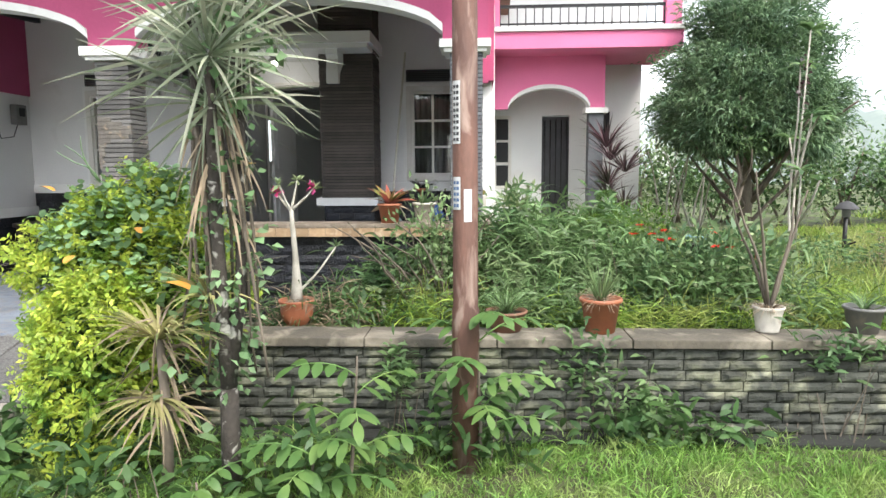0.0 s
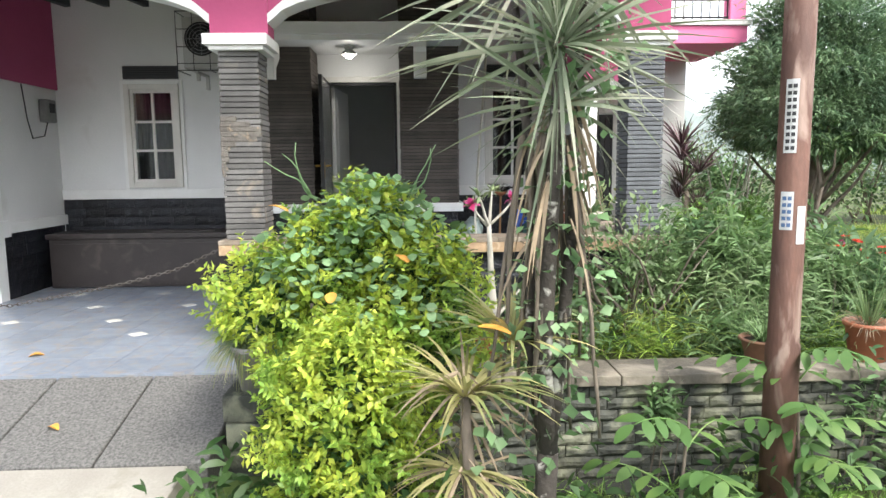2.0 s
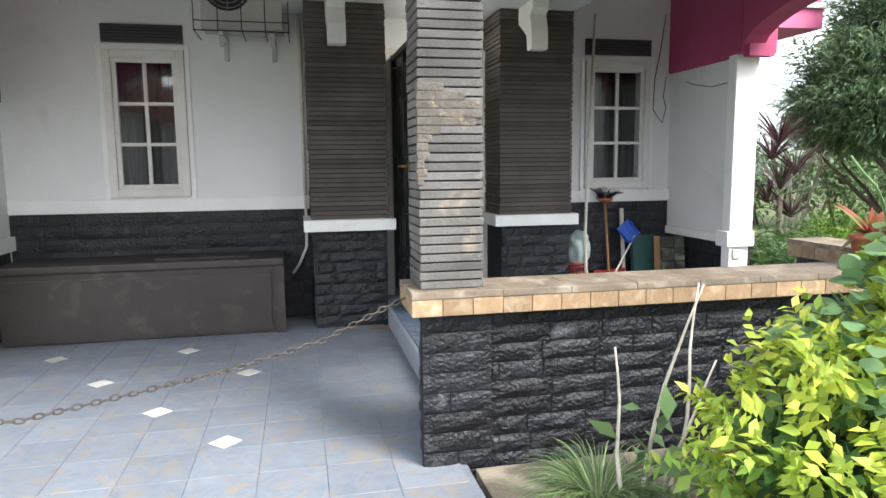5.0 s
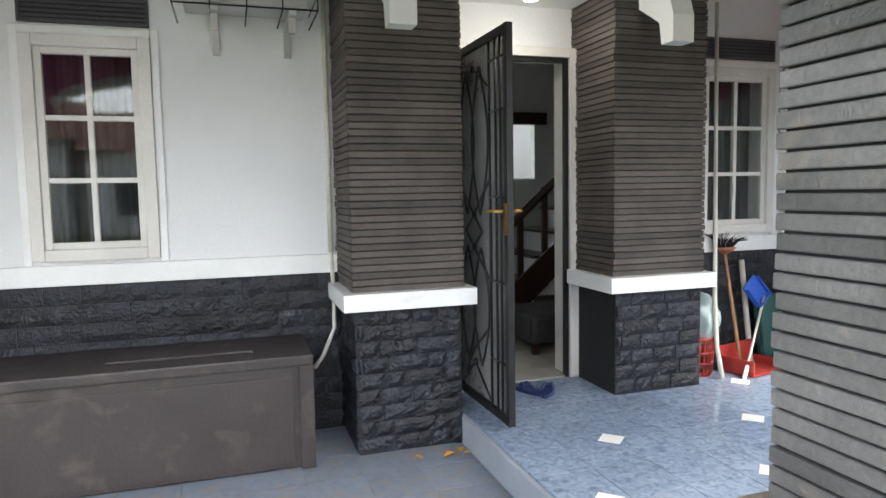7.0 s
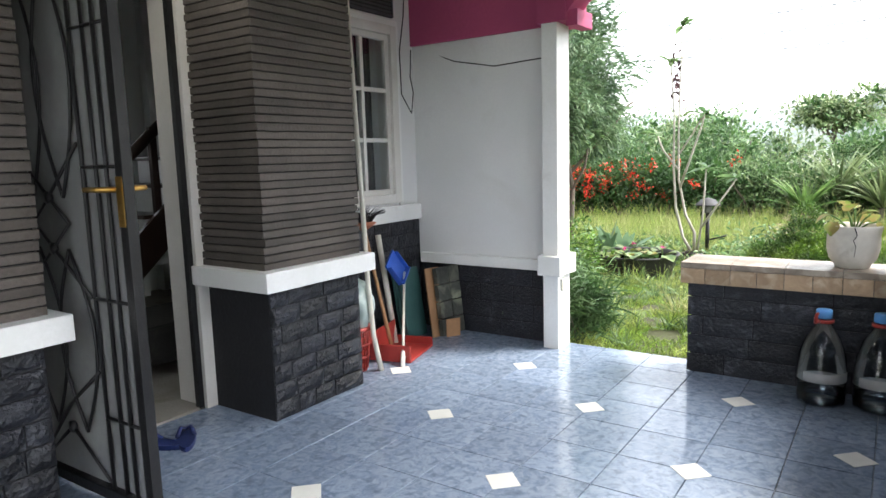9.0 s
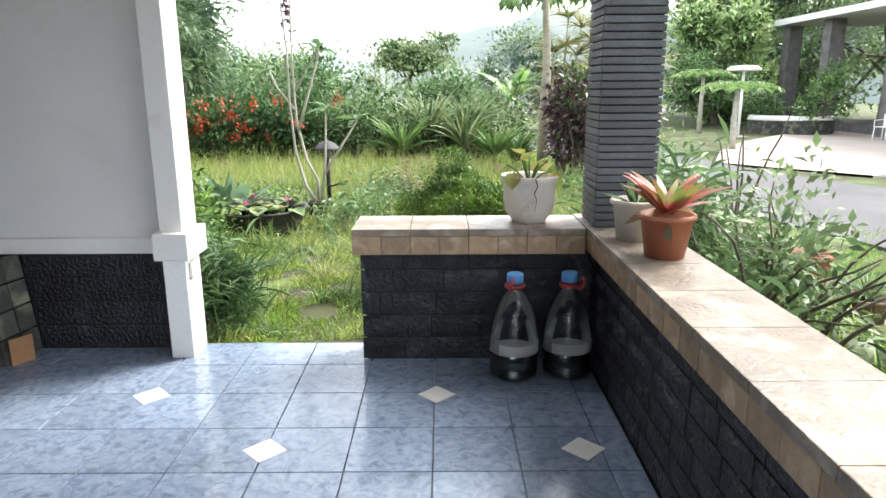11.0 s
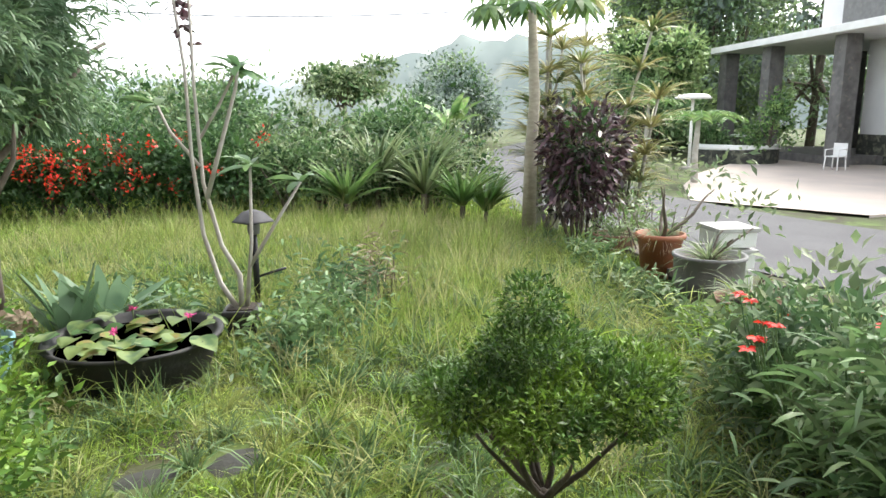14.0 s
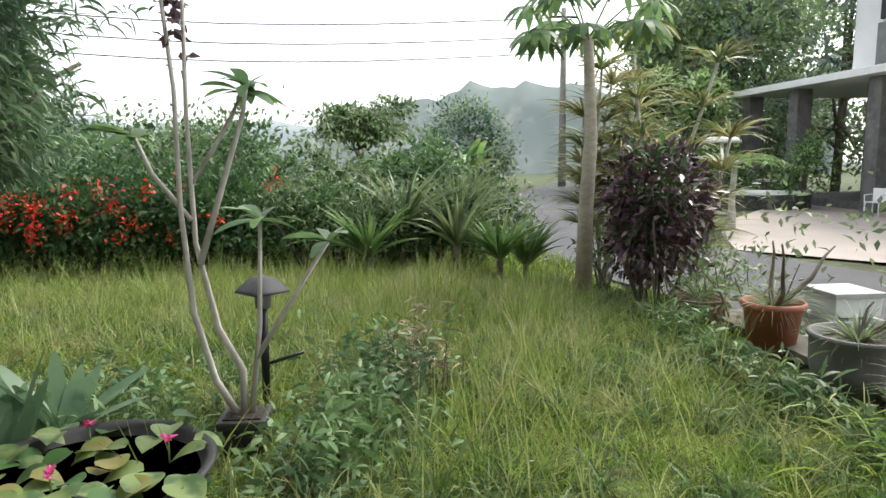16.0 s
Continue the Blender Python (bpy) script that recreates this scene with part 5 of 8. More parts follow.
def big_bottle(x, y, rz):
    b = thing("water_bottle", x, y, 0.0, "large clear plastic water bottle with blue cap and red handle", "bottle", "water bottles on the porch floor", rz=rz)
    prof = [(0.085, 0.0), (0.1, 0.012), (0.1, 0.05), (0.095, 0.058), (0.1, 0.066), (0.1, 0.2), (0.096, 0.21), (0.098, 0.225), (0.07, 0.31), (0.035, 0.365), (0.03, 0.375), (0.03, 0.4)]
    part("bottle_body", lathe([(0.0, 0.0)] + prof, 32), M_PET, b, smooth=True)
    bm = lathe([(0.1015, 0.115), (0.1015, 0.16)], 32)
    bmesh.ops.delete(bm, geom=[f for f in bm.faces if math.cos(math.atan2(f.calc_center_median().y, f.calc_center_median().x) - radians(205 - rz)) < 0.35], context="FACES")
    part("label_band", bm, M_ACBODY, b, "pale torn paper label")
    part("water", lathe([(0.0, 0.006), (0.084, 0.008), (0.095, 0.02), (0.095, 0.035), (0.0, 0.035)], 24), M_PET, b)
    part("cap", lathe([(0.0, 0.4), (0.034, 0.4), (0.034, 0.435), (0.03, 0.44), (0.0, 0.44)], 20), M_CAPB, b)
    part("collar", lathe([(0.034, 0.38), (0.042, 0.38), (0.042, 0.395), (0.034, 0.395)], 20), M_RED, b)
    part("handle", tube([(0.04, 0, 0.388), (0.085, 0, 0.392), (0.1, 0.01, 0.41), (0.095, 0.01, 0.43), (0.08, 0.01, 0.435)], 0.007, 6), M_RED, b)


big_bottle(0.87, 4.37, 160)
big_bottle(0.885, 4.145, 200)


# ---- pots ----
def pot(name, x, y, z, r, h, material, label, style="plain", soil=True, category="plant pot", rz=0):
    """A pot with a rolled rim, an open hollow and soil in it."""
    t = thing(name, x, y, z, label, category, rz=rz)
    if style == "plain":
        prof = [(r * 0.72, 0.0), (r * 0.94, h * 0.88), (r * 1.04, h * 0.885), (r * 1.06, h * 0.95), (r * 1.03, h), (r * 0.93, h), (r * 0.9, h * 0.8), (0.0, h * 0.8)]
    elif style == "belly":
        prof = [(r * 0.62, 0.0), (r * 0.64, h * 0.05), (r * 0.86, h * 0.22), (r * 0.95, h * 0.45), (r * 0.95, h * 0.78), (r * 1.0, h * 0.86), (r * 1.07, h * 0.96), (r * 1.04, h), (r * 0.95, h * 0.97), (r * 0.88, h * 0.78), (0.0, h * 0.78)]
    elif style == "ribbed":
        prof = [(r * 0.75, 0.0)] + [(r * (0.75 + 0.2 * k / 6) * (1.03 if k % 2 else 1.0), h * (0.1 + 0.75 * k / 6)) for k in range(7)] + [(r * 1.05, h * 0.9), (r * 1.05, h), (r * 0.94, h), (r * 0.9, h * 0.82), (0.0, h * 0.82)]
    else:
        prof = [(r * 0.86, 0.0), (r * 0.98, h * 0.5), (r * 1.0, h * 0.92), (r * 1.05, h * 0.94), (r * 1.05, h), (r * 0.95, h), (r * 0.93, h * 0.75), (0.0, h * 0.75)]
    part("pot_body", lathe(prof, 32, 0.006), material, t)
    if soil:
        bm = lathe([(0.0, h * 0.86), (r * 0.5, h * 0.85), (r * 0.9, h * 0.82)], 24, 0.03)
        part("soil", bm, M_SOIL, t)
    return t


def rosette(parent, name, n, length, width, bend, material, z=0.0, spread=1.0, upright=0.5, x=0.0, y=0.0, shape="strap", segs=5):
    """Strap leaves that spring from one heart."""
    a = rng.uniform(0, 2 * np.pi, n)
    e = rng.uniform(upright * 0.4, upright * 1.6, n)
    dirs = np.stack((np.cos(a) * spread, np.sin(a) * spread, e), 1)
    roots = np.stack((x + 0.01 * np.cos(a), y + 0.01 * np.sin(a), np.full(n, z)), 1)
    return part(name, blades(name, roots, dirs, length * rng.uniform(0.7, 1.1, n), width, bend, material, segs, shape, True), None, parent)


p = pot("bromeliad_pot", 0.5, 3.9, 0.602, 0.092, 0.15, M_TERRA, "terracotta pot of red and green bromeliad on the ledge")
for _ in range(26):
    rosette(p, "leaf", 1, 0.22, 0.04, 0.7, L_BROM, 0.15, 1.0, 0.9)
for c, d in (((0.05, 0.03, 0.13), (1, 0.5, -0.3)), ((-0.06, 0.02, 0.125), (-1, 0.2, -0.4))):
    part("dry_leaf", leaves("dry_leaf", [c], [d], 0.12, 0.4, M_DEAD), None, p)
p = pot("small_white_pot", 0.77, 3.93, 0.602, 0.09, 0.155, M_POTWHITE, "white plastic pot with a small spiky succulent on the ledge")
for _ in range(16):
    rosette(p, "leaf", 1, 0.13, 0.03, 0.4, L_MID, 0.13, 0.8, 1.0)
p = pot("caladium_pot", 1.15, 4.285, 0.6, 0.118, 0.205, M_POTWHITE, "cracked chalky white pot with caladium on the ledge", "belly")
part("crack", tube([(0.02, -0.125, 0.2), (0.03, -0.119, 0.165), (0.016, -0.119, 0.14), (0.027, -0.117, 0.11), (0.02, -0.11, 0.06)], [0.003, 0.0022, 0.002, 0.0015, 0.0008], 5), M_DARK, p).matrix_basis = pose(0, 0, 0, 0, 0, -95)


def broad_leaf(parent, name, x, y, z, rx, rz, length, material, width=0.75, stem_from=None):
    """One broad heart-shaped leaf with a raised midrib on a bent stem."""
    bm = bmesh.new()
    rows = []
    for i in range(9):
        f = i / 8
        w = length * width * 0.5 * (math.sin(math.pi * min(1, f * 0.92 + 0.12)) ** 0.75) * (1 if i < 8 else 0.05)
        rows.append([bm.verts.new((s * w, f * length, -0.25 * length * f * f + abs(s) * w * 0.3)) for s in (-1, -0.5, 0, 0.5, 1)])
    for a, b in zip(rows, rows[1:]):
        for k in range(4):
            bm.faces.new((a[k], a[k + 1], b[k + 1], b[k])).smooth = True
    lf = part(name, bm, material, parent)
    lf.matrix_basis = pose(x, y, z, rx, 0, rz)
    if stem_from:
        sx, sy, sz = stem_from
        part("stem", tube([stem_from, ((sx + x) / 2 + 0.01, (sy + y) / 2, (sz + z) / 2 + 0.01), (x, y, z)], 0.004, 6), L_FRESH, parent)
    return lf


for x, y, z, rx, rz, ln in ((0.03, 0.04, 0.29, 35, 60, 0.09), (-0.05, 0.03, 0.27, 45, 130, 0.1), (0.0, -0.06, 0.25, -15, -100, 0.1), (-0.02, 0.1, 0.25, -20, 20, 0.09), (0.06, -0.06, 0.25, -30, -60, 0.09), (-0.06, -0.03, 0.26, 25, 175, 0.085),
                              (0.06, 0.02, 0.23, -25, -20, 0.08), (-0.03, -0.09, 0.22, -55, 215, 0.1), (-0.08, 0.08, 0.22, -45, 80, 0.09), (0.02, 0.0, 0.28, 20, 280, 0.07)):
    broad_leaf(p, "leaf", x, y, z, rx, rz, ln * 0.82, L_CALAD, 0.9, (x * 0.2, y * 0.2, 0.18))

p = pot("terracotta_pot", 1.91, 2.58, 0.058, 0.118, 0.2, M_TERRA, "orange terracotta pot with dry grass on the garden wall")
rosette(p, "dry_grass", 90, 0.2, 0.006, 1.6, M_DEAD, 0.16, 1.0, 0.8, shape="grass", segs=3)
rosette(p, "grass", 60, 0.3, 0.008, 0.6, L_WEED, 0.16, 0.5, 1.4, shape="grass", segs=3)
p = pot("clay_bowl", 1.36, 2.6, 0.058, 0.12, 0.12, M_POTBROWN, "worn brown clay bowl with grass on the garden wall")
rosette(p, "grass", 120, 0.26, 0.007, 1.4, L_WEED, 0.09, 0.8, 1.0, shape="grass", segs=3)
p = pot("tin_pot", 2.88, 2.6, 0.058, 0.085, 0.15, M_POTWHITE, "ribbed pale grey pot with dry stems on the garden wall", "ribbed")
rosette(p, "dry_grass", 90, 0.2, 0.006, 1.7, M_DEAD, 0.12, 1.0, 0.7, shape="grass", segs=3)
part("stems", twigs([(branch_path((0, 0, 0.12), (random.Random(k).uniform(-0.3, 0.3), random.Random(k + 9).uniform(-0.3, 0.3), 1), 0.62 + 0.06 * k, 6, 0.12, 0.05, k), taper(7, 0.012, 0.004)) for k in range(5)]), M_BARK, p)
p = pot("grey_pot", 3.42, 2.6, 0.058, 0.108, 0.15, M_POTGREY, "grey plastic pot of weeds on the garden wall")
rosette(p, "grass_tuft", 70, 0.16, 0.007, 1.2, L_WEED, 0.13, 0.8, 1.0, shape="grass", segs=3)
plinth = thing("stone_plinth", -1.33, 2.84, -0.56, "rough stacked stone plinth under the grass pot", "plinth")
for i, (w, d) in enumerate(((0.36, 0.34), (0.33, 0.32), (0.35, 0.33))):
    part("stone", box(-w / 2, -d / 2, 0.155 * i, w / 2, d / 2, 0.155 * i + 0.15, 0.018), M_GREYST, plinth)
p = pot("planter_pot", -1.34, 2.82, -0.1, 0.135, 0.245, M_POTPALE, "pale grey plastic pot of grass on a stone plinth")
rosette(p, "grass", 520, 0.34, 0.0055, 2.2, L_WEED, 0.2, 0.8, 1.1, -0.06, 0.06, shape="grass", segs=5)
rosette(p, "straw", 260, 0.32, 0.005, 3.0, L_TALL, 0.2, 1.0, 0.5, -0.08, 0.06, shape="grass", segs=5)
part("dry_stalk", twigs([(branch_path((0.04 * k, 0.0, 0.15), (0.15 * k - 0.1, 0.1, 1), 0.55 + 0.2 * (k % 2), 7, 0.14, 0.0, k + 500), taper(8, 0.009, 0.003)) for k in range(4)], 5), M_BARKP, p)
crown("broad_leaves", [(0.12, -0.02, 0.35, 0.16, 0.14, 0.16)], 46, 0.085, 0.5, L_MID, p, 0.8)

p = pot("adenium_pot", -0.03, 3.06, -0.02, 0.115, 0.17, M_TERRA, "terracotta pot with a flowering adenium and dry roots", "belly")
part("trunk", tube([(0, 0, 0.14), (0.005, 0, 0.25), (0.0, 0.01, 0.45), (-0.01, 0, 0.66), (-0.015, 0, 0.78)], [0.045, 0.035, 0.02, 0.016, 0.013], 10), M_BARKP, p)
BR = [((-0.015, 0, 0.76), (-0.8, 0.1, 0.7), 0.16), ((-0.015, 0, 0.77), (0.9, 0, 0.5), 0.2), ((-0.015, 0, 0.78), (0.1, 0.3, 1), 0.2), ((0.0, 0, 0.2), (1.0, 0.1, 0.9), 0.42), ((-0.015, 0, 0.76), (-0.3, -0.3, 1), 0.2)]
part("branches", twigs([(branch_path(s, d, l, 5, 0.12, 0.08, i), taper(6, 0.011, 0.005)) for i, (s, d, l) in enumerate(BR)]), M_BARKP, p)
for i, (s, d, l) in enumerate(BR):
    e = branch_path(s, d, l, 5, 0.12, 0.08, i)[-1]
    c = np.tile(np.array(e), (12, 1))
    part("leaf_tuft", leaves("leaf_tuft", c, rng.normal(size=(12, 3)) + (0, 0, 0.6), 0.07, 0.3, L_GREYG), None, p)
    if i in (0, 1):
        c = np.tile(np.array(e) + (0, 0, 0.01), (16, 1))
        part("flower", leaves("flower", c, rng.normal(size=(16, 3)) + (0, -0.4, 0.2), 0.05, 0.7, L_PINKF), None, p, "bright red-pink blossom")
rosette(p, "dry_roots", 80, 0.16, 0.005, 2.2, M_DEAD, 0.15, 1.0, 0.5, shape="grass", segs=3)

# ---- street side pole with torn stickers ----
spole = thing("utility_pole", 1.13, 2.02, -0.55, "rust-brown iron pole with torn paper stickers", "pole")
part("shaft", tube([(0, 0, 0), (0, 0, 0.85), (0, 0, 0.87), (0, 0, 5.5)], [0.072, 0.07, 0.064, 0.058], 20), M_POLE, spole)


def sticker(z0, z1, a0, a1, material, parent, r=0.0655):
    bm = bmesh.new()
    cols = [[bm.verts.new((r * math.cos(a), r * math.sin(a), z)) for z in (z0, z1)] for a in (radians(a0 + (a1 - a0) * i / 6) for i in range(7))]
    for a, b in zip(cols, cols[1:]):
        bm.faces.new((a[0], b[0], b[1], a[1]))
    return part("sticker", bm, material, parent)


for z0, z1, ink in ((1.68, 1.98, M_INK), (1.36, 1.52, M_INKB)):
    s = sticker(z0, z1, 205, 250, M_PAPER, spole)
    n = int((z1 - z0) / 0.028)
    for k in range(n):
        zz = z0 + 0.012 + k * 0.028
        bm = bmesh.new()
        for a0, a1 in ((212, 226), (230, 243)):
            cols = [[bm.verts.new((0.0663 * math.cos(radians(a0 + (a1 - a0) * i / 3)), 0.0663 * math.sin(radians(a0 + (a1 - a0) * i / 3)), z)) for z in (zz, zz + 0.016)] for i in range(4)]
            for a, b in zip(cols, cols[1:]):
                bm.faces.new((a[0], b[0], b[1], a[1]))
        part("print_bar", bm, ink, s)
sticker(1.3, 1.46, 265, 300, M_PAPER, spole)

# ---- garden things ----
tub = thing("lily_tub", 3.95, 6.27, -0.1, "wide black rubber tub full of water lily leaves", "tub")
part("tub_body", lathe([(0.33, 0.0), (0.4, 0.2), (0.42, 0.26), (0.44, 0.275), (0.425, 0.285), (0.395, 0.27), (0.36, 0.2), (0.0, 0.2)], 40, 0.012), M_POTDARK, tub)
M_WATER = mat("dark_pond_water", (0.012, 0.018, 0.01), (0.008, 0.012, 0.008), 0.05, 20, 3, 0.02)
part("water", lathe([(0.0, 0.235), (0.38, 0.235)], 32), M_WATER, tub)
for k in range(56):
    r = random.Random(k)
    a, d = r.uniform(0, 6.28), 0.43 * math.sqrt(r.random())
    broad_leaf(tub, "lily_leaf", d * math.cos(a), d * math.sin(a), 0.25 + r.uniform(0, 0.07), r.uniform(-15, 15), r.uniform(0, 360), r.uniform(0.09, 0.15), (L_LILY, L_LILY, L_CALAD, L_DARK, L_LILY)[k % 5], 0.95)
for x, y in ((0.1, -0.25), (0.28, 0.1), (-0.15, 0.05)):
    c = np.tile((x, y, 0.33), (18, 1))
    part("lily_flower", leaves("lily_flower", c, rng.normal(size=(18, 3)) * (1, 1, 0.4) + (0, 0, 0.5), 0.034, 0.4, L_PINKF), None, tub, "pink water lily blossom")
    part("flower_stem", tube([(x, y, 0.23), (x, y, 0.335)], 0.004, 5), L_MID, tub)
bpot = pot("blue_pot", 3.9, 7.0, -0.06, 0.15, 0.26, M_POTBLUE, "pale blue ribbed plastic pot in the grass", "ribbed")
rosette(bpot, "grass_tuft", 60, 0.3, 0.01, 1.2, L_WEED, 0.2, 0.8, 1.0, shape="grass")
stone_pot = thing("stone_planter", 4.5, 5.83, -0.17, "dark square stone planter under the frangipani", "planter")
part("planter_body", boxes((-0.085, -0.085, 0.0, 0.085, 0.085, 0.27), (-0.105, -0.105, 0.27, 0.105, 0.105, 0.31), bevel=0.012), M_POTDARK, stone_pot)
part("soil", box(-0.08, -0.08, 0.31, 0.08, 0.08, 0.318, 0.003), M_SOIL, stone_pot)
glamp = thing("garden_lamp", 5.02, 5.82, -0.05, "dark bollard garden lamp with a pitched hood", "garden lamp")
part("post", tube([(0, 0, 0), (0, 0, 0.58)], 0.022, 10), M_IRON, glamp)
part("lantern", lathe([(0.038, 0.55), (0.042, 0.58), (0.042, 0.63), (0.038, 0.65)], 12), M_POTGREY, glamp)
part("hood", lathe([(0.14, 0.63), (0.13, 0.645), (0.07, 0.7), (0.0, 0.72)], 4), M_RAFT, glamp)
part("side_arm", tube([(0.0, 0, 0.25), (0.0, -0.1, 0.28), (0.0, -0.2, 0.31)], 0.01, 6), M_IRON, glamp)

steps = [(1.75, 5.35), (2.05, 5.5), (2.3, 5.72), (2.55, 5.62), (2.85, 5.9), (2.2, 5.28), (2.95, 5.6)]
for i, (x, y) in enumerate(steps):
    st = thing("stepping_stone", x, y, float(ground_z(x, y)) - 0.002, "flat grey stepping stone sunk in the lawn", "stepping stone", "stepping stones in the lawn", rz=i * 23)
    r = random.Random(i)
    bm = lathe([(0.0, -0.05), (0.1, -0.05), (0.115, -0.01), (0.1, 0.003), (0.0, 0.005)], 9)
    for v in bm.verts:
        k = 1 + 0.18 * noise.noise(Vector((v.co.x * 9 + i, v.co.y * 9, 0)))
        v.co.x, v.co.y = v.co.x * k * 1.2, v.co.y * k * 0.85
    part("stone", bm, M_STONE, st)

for x, y, r, h, m, style, name, lab in ((6.5, 2.72, 0.2, 0.2, M_POTBROWN, "bowl", "shallow_bowl", "wide brown clay bowl of weeds by the road edge"),
                                        (5.6, 2.68, 0.19, 0.36, M_TERRA, "plain", "tall_terracotta_pot", "tall terracotta planter with a gnarled dry stem"),
                                        (4.85, 2.66, 0.24, 0.34, M_POTGREY, "bowl", "large_grey_pot", "large dark grey tub with grass and a dry stump"),
                                        (4.2, 2.75, 0.2, 0.2, M_POTBROWN, "bowl", "brown_bowl", "brown clay bowl with thin weeds")):
    p = pot(name, x, y, float(ground_z(x, y)) + 0.0, r, h, m, lab, style)
    rosette(p, "grass_tuft", 110, 0.34, 0.009, 1.3, L_GREYG, h * 0.8, 0.9, 1.0, shape="grass")
    rosette(p, "dry_straw", 70, 0.32, 0.006, 2.2, M_DEAD, h * 0.8, 1.0, 0.6, shape="grass")
    if name != "shallow_bowl":
        part("stump", twigs([(branch_path((0, 0, h * 0.8), (0.5 * math.cos(k * 2.2), 0.5 * math.sin(k * 2.2) - 0.5, 1), (0.5 + 0.1 * k) * (1.0 if x > 5.2 else 0.55), 6, 0.3, 0.0, int(x * 10) + k), taper(7, 0.022 if x > 5.2 else 0.01, 0.006)) for k in range(3)]), M_BARK, p)
        crown("foliage", [(0, 0, h + 0.55, 0.25, 0.25, 0.3)], 60, 0.07, 0.4, L_GREYG, p, 0.9)

crate = thing("white_planter_box", 6.15, 1.78, -0.53, "stacked white slatted planter boxes by the road", "planter box")
for k in range(4):
    part("tier", boxes((-0.18, -0.18, 0.2 * k + 0.02, 0.18, 0.18, 0.2 * k + 0.16), bevel=0.01), M_WTRIM, crate)
    part("tier_rim", boxes((-0.2, -0.2, 0.2 * k + 0.16, 0.2, 0.2, 0.2 * k + 0.2), bevel=0.008), M_ACBODY, crate)
part("foot", box(-0.2, -0.18, 0, 0.2, 0.18, 0.022), M_ACBODY, crate)

# ---- across the road: the neighbouring house ----
nb = thing("neighbour_house", 20.7, -10.1, -0.5, "white modern house with stone columns and flat canopy", "house")
part("wall", box(-9.0, -9.0, 0, 1.9, -2.4, 4.2), M_WHITE, nb)
part("upper_wall", box(-9.0, -9.0, 4.45, 2.0, -0.6, 9.0), M_WHITE, nb)
part("grey_cladding", box(-9.0, -0.6, 4.6, 0.9, -0.52, 5.9), M_POTGREY, nb)
# Rafter grey on this wall stands for the deep shade under the canopy.
part("back_wall", box(1.9, -9.0, 0, 7.0, -7.5, 4.2), M_RAFT, nb)
part("dado", box(-9.0, -2.4, 0, 1.9, -2.34, 1.0), M_GREYST, nb)
part("canopy_slab", box(-9.0, -7.5, 4.2, 7.4, 0.5, 4.44, 0.02), M_WTRIM, nb, "streaked white concrete canopy")
for x, y in ((-0.1, -0.3), (1.6, -1.6), (3.9, -0.3), (6.9, -0.25), (5.6, -5.0), (-3.4, -0.3)):
    part("column", box(x, y - 0.28, 0, x + 0.55, y + 0.28, 4.2, 0.01), M_RIBG, nb)
part("door", box(-2.6, -2.4, 0.2, -1.5, -2.32, 2.6, 0.01), M_WOOD, nb)
part("window", box(-1.2, -0.62, 6.0, 0.8, -0.5, 7.6, 0.01), M_DARK, nb)
part("terrace", box(0.6, -7.0, 0.0, 7.2, -0.6, 0.3), M_RIBG, nb)
part("terrace_wall", box(4.2, -0.62, 0, 7.2, -0.45, 0.78), M_GREYST, nb)
part("terrace_coping", box(4.15, -0.68, 0.785, 7.25, -0.4, 0.88, 0.01), M_WTRIM, nb)
planter_n = thing("stone_planter_wall", 24.4, -8.6, -0.53, "curved low stone planter wall of the neighbour", "planter wall")
bm = bmesh.new()
rows = []
for i in range(15):
    a = radians(95 + i * 10)
    rows.append([bm.verts.new((2.2 * math.cos(a) * k, 1.5 * math.sin(a) * k, z)) for k, z in ((1.0, 0), (1.0, 0.55), (0.88, 0.55), (0.88, 0))])
for a, b in zip(rows, rows[1:]):
    for k in range(3):
        bm.faces.new((a[k], a[k + 1], b[k + 1], b[k]))
part("stonework", bm, M_GREYST, planter_n)
part("coping", tube([(2.07 * math.cos(radians(95 + i * 10)), 1.41 * math.sin(radians(95 + i * 10)), 0.57) for i in range(15)], 0.13, 6), M_WTRIM, planter_n)
chairw = thing("plastic_chair", 19.6, -9.4, -0.485, "white plastic garden chair on the driveway", "chair", rz=200)
part("seat", box(-0.23, -0.22, 0.4, 0.23, 0.22, 0.43, 0.01), M_WTRIM, chairw)
part("backrest", boxes((-0.22, 0.19, 0.43, 0.22, 0.22, 0.82), bevel=0.01), M_WTRIM, chairw)
for x in (-0.2, 0.2):
    for y in (-0.19, 0.19):
        part("leg", tube([(x * 1.1, y * 1.1, 0), (x, y, 0.41)], 0.02, 8), M_WTRIM, chairw)
    part("armrest", tube([(x * 1.1, -0.2, 0.41), (x * 1.12, -0.2, 0.62), (x * 1.1, 0.2, 0.64)], 0.018, 8), M_WTRIM, chairw)
slamp = thing("street_lamp", 21.3, -5.5, -0.53, "pale post lamp with a wide mushroom shade", "street lamp")
part("post", tube([(0, 0, 0), (0, 0, 2.35)], 0.05, 10), M_WTRIM, slamp)
part("shade", lathe([(0.55, 2.25), (0.55, 2.31), (0.42, 2.4), (0.1, 2.42), (0.0, 2.42)], 24), M_WTRIM, slamp)
part("foot", lathe([(0.3, 0.0), (0.3, 0.06), (0.06, 0.1), (0.0, 0.1)], 16), M_CONC, slamp)
far_pole = thing("electricity_pole", 43.5, -6.9, -1.0, "tall pale concrete electricity pole", "pole")
part("shaft", tube([(0, 0, 0), (0.2, 0, 11.6)], [0.26, 0.16], 10), M_CONC, far_pole)
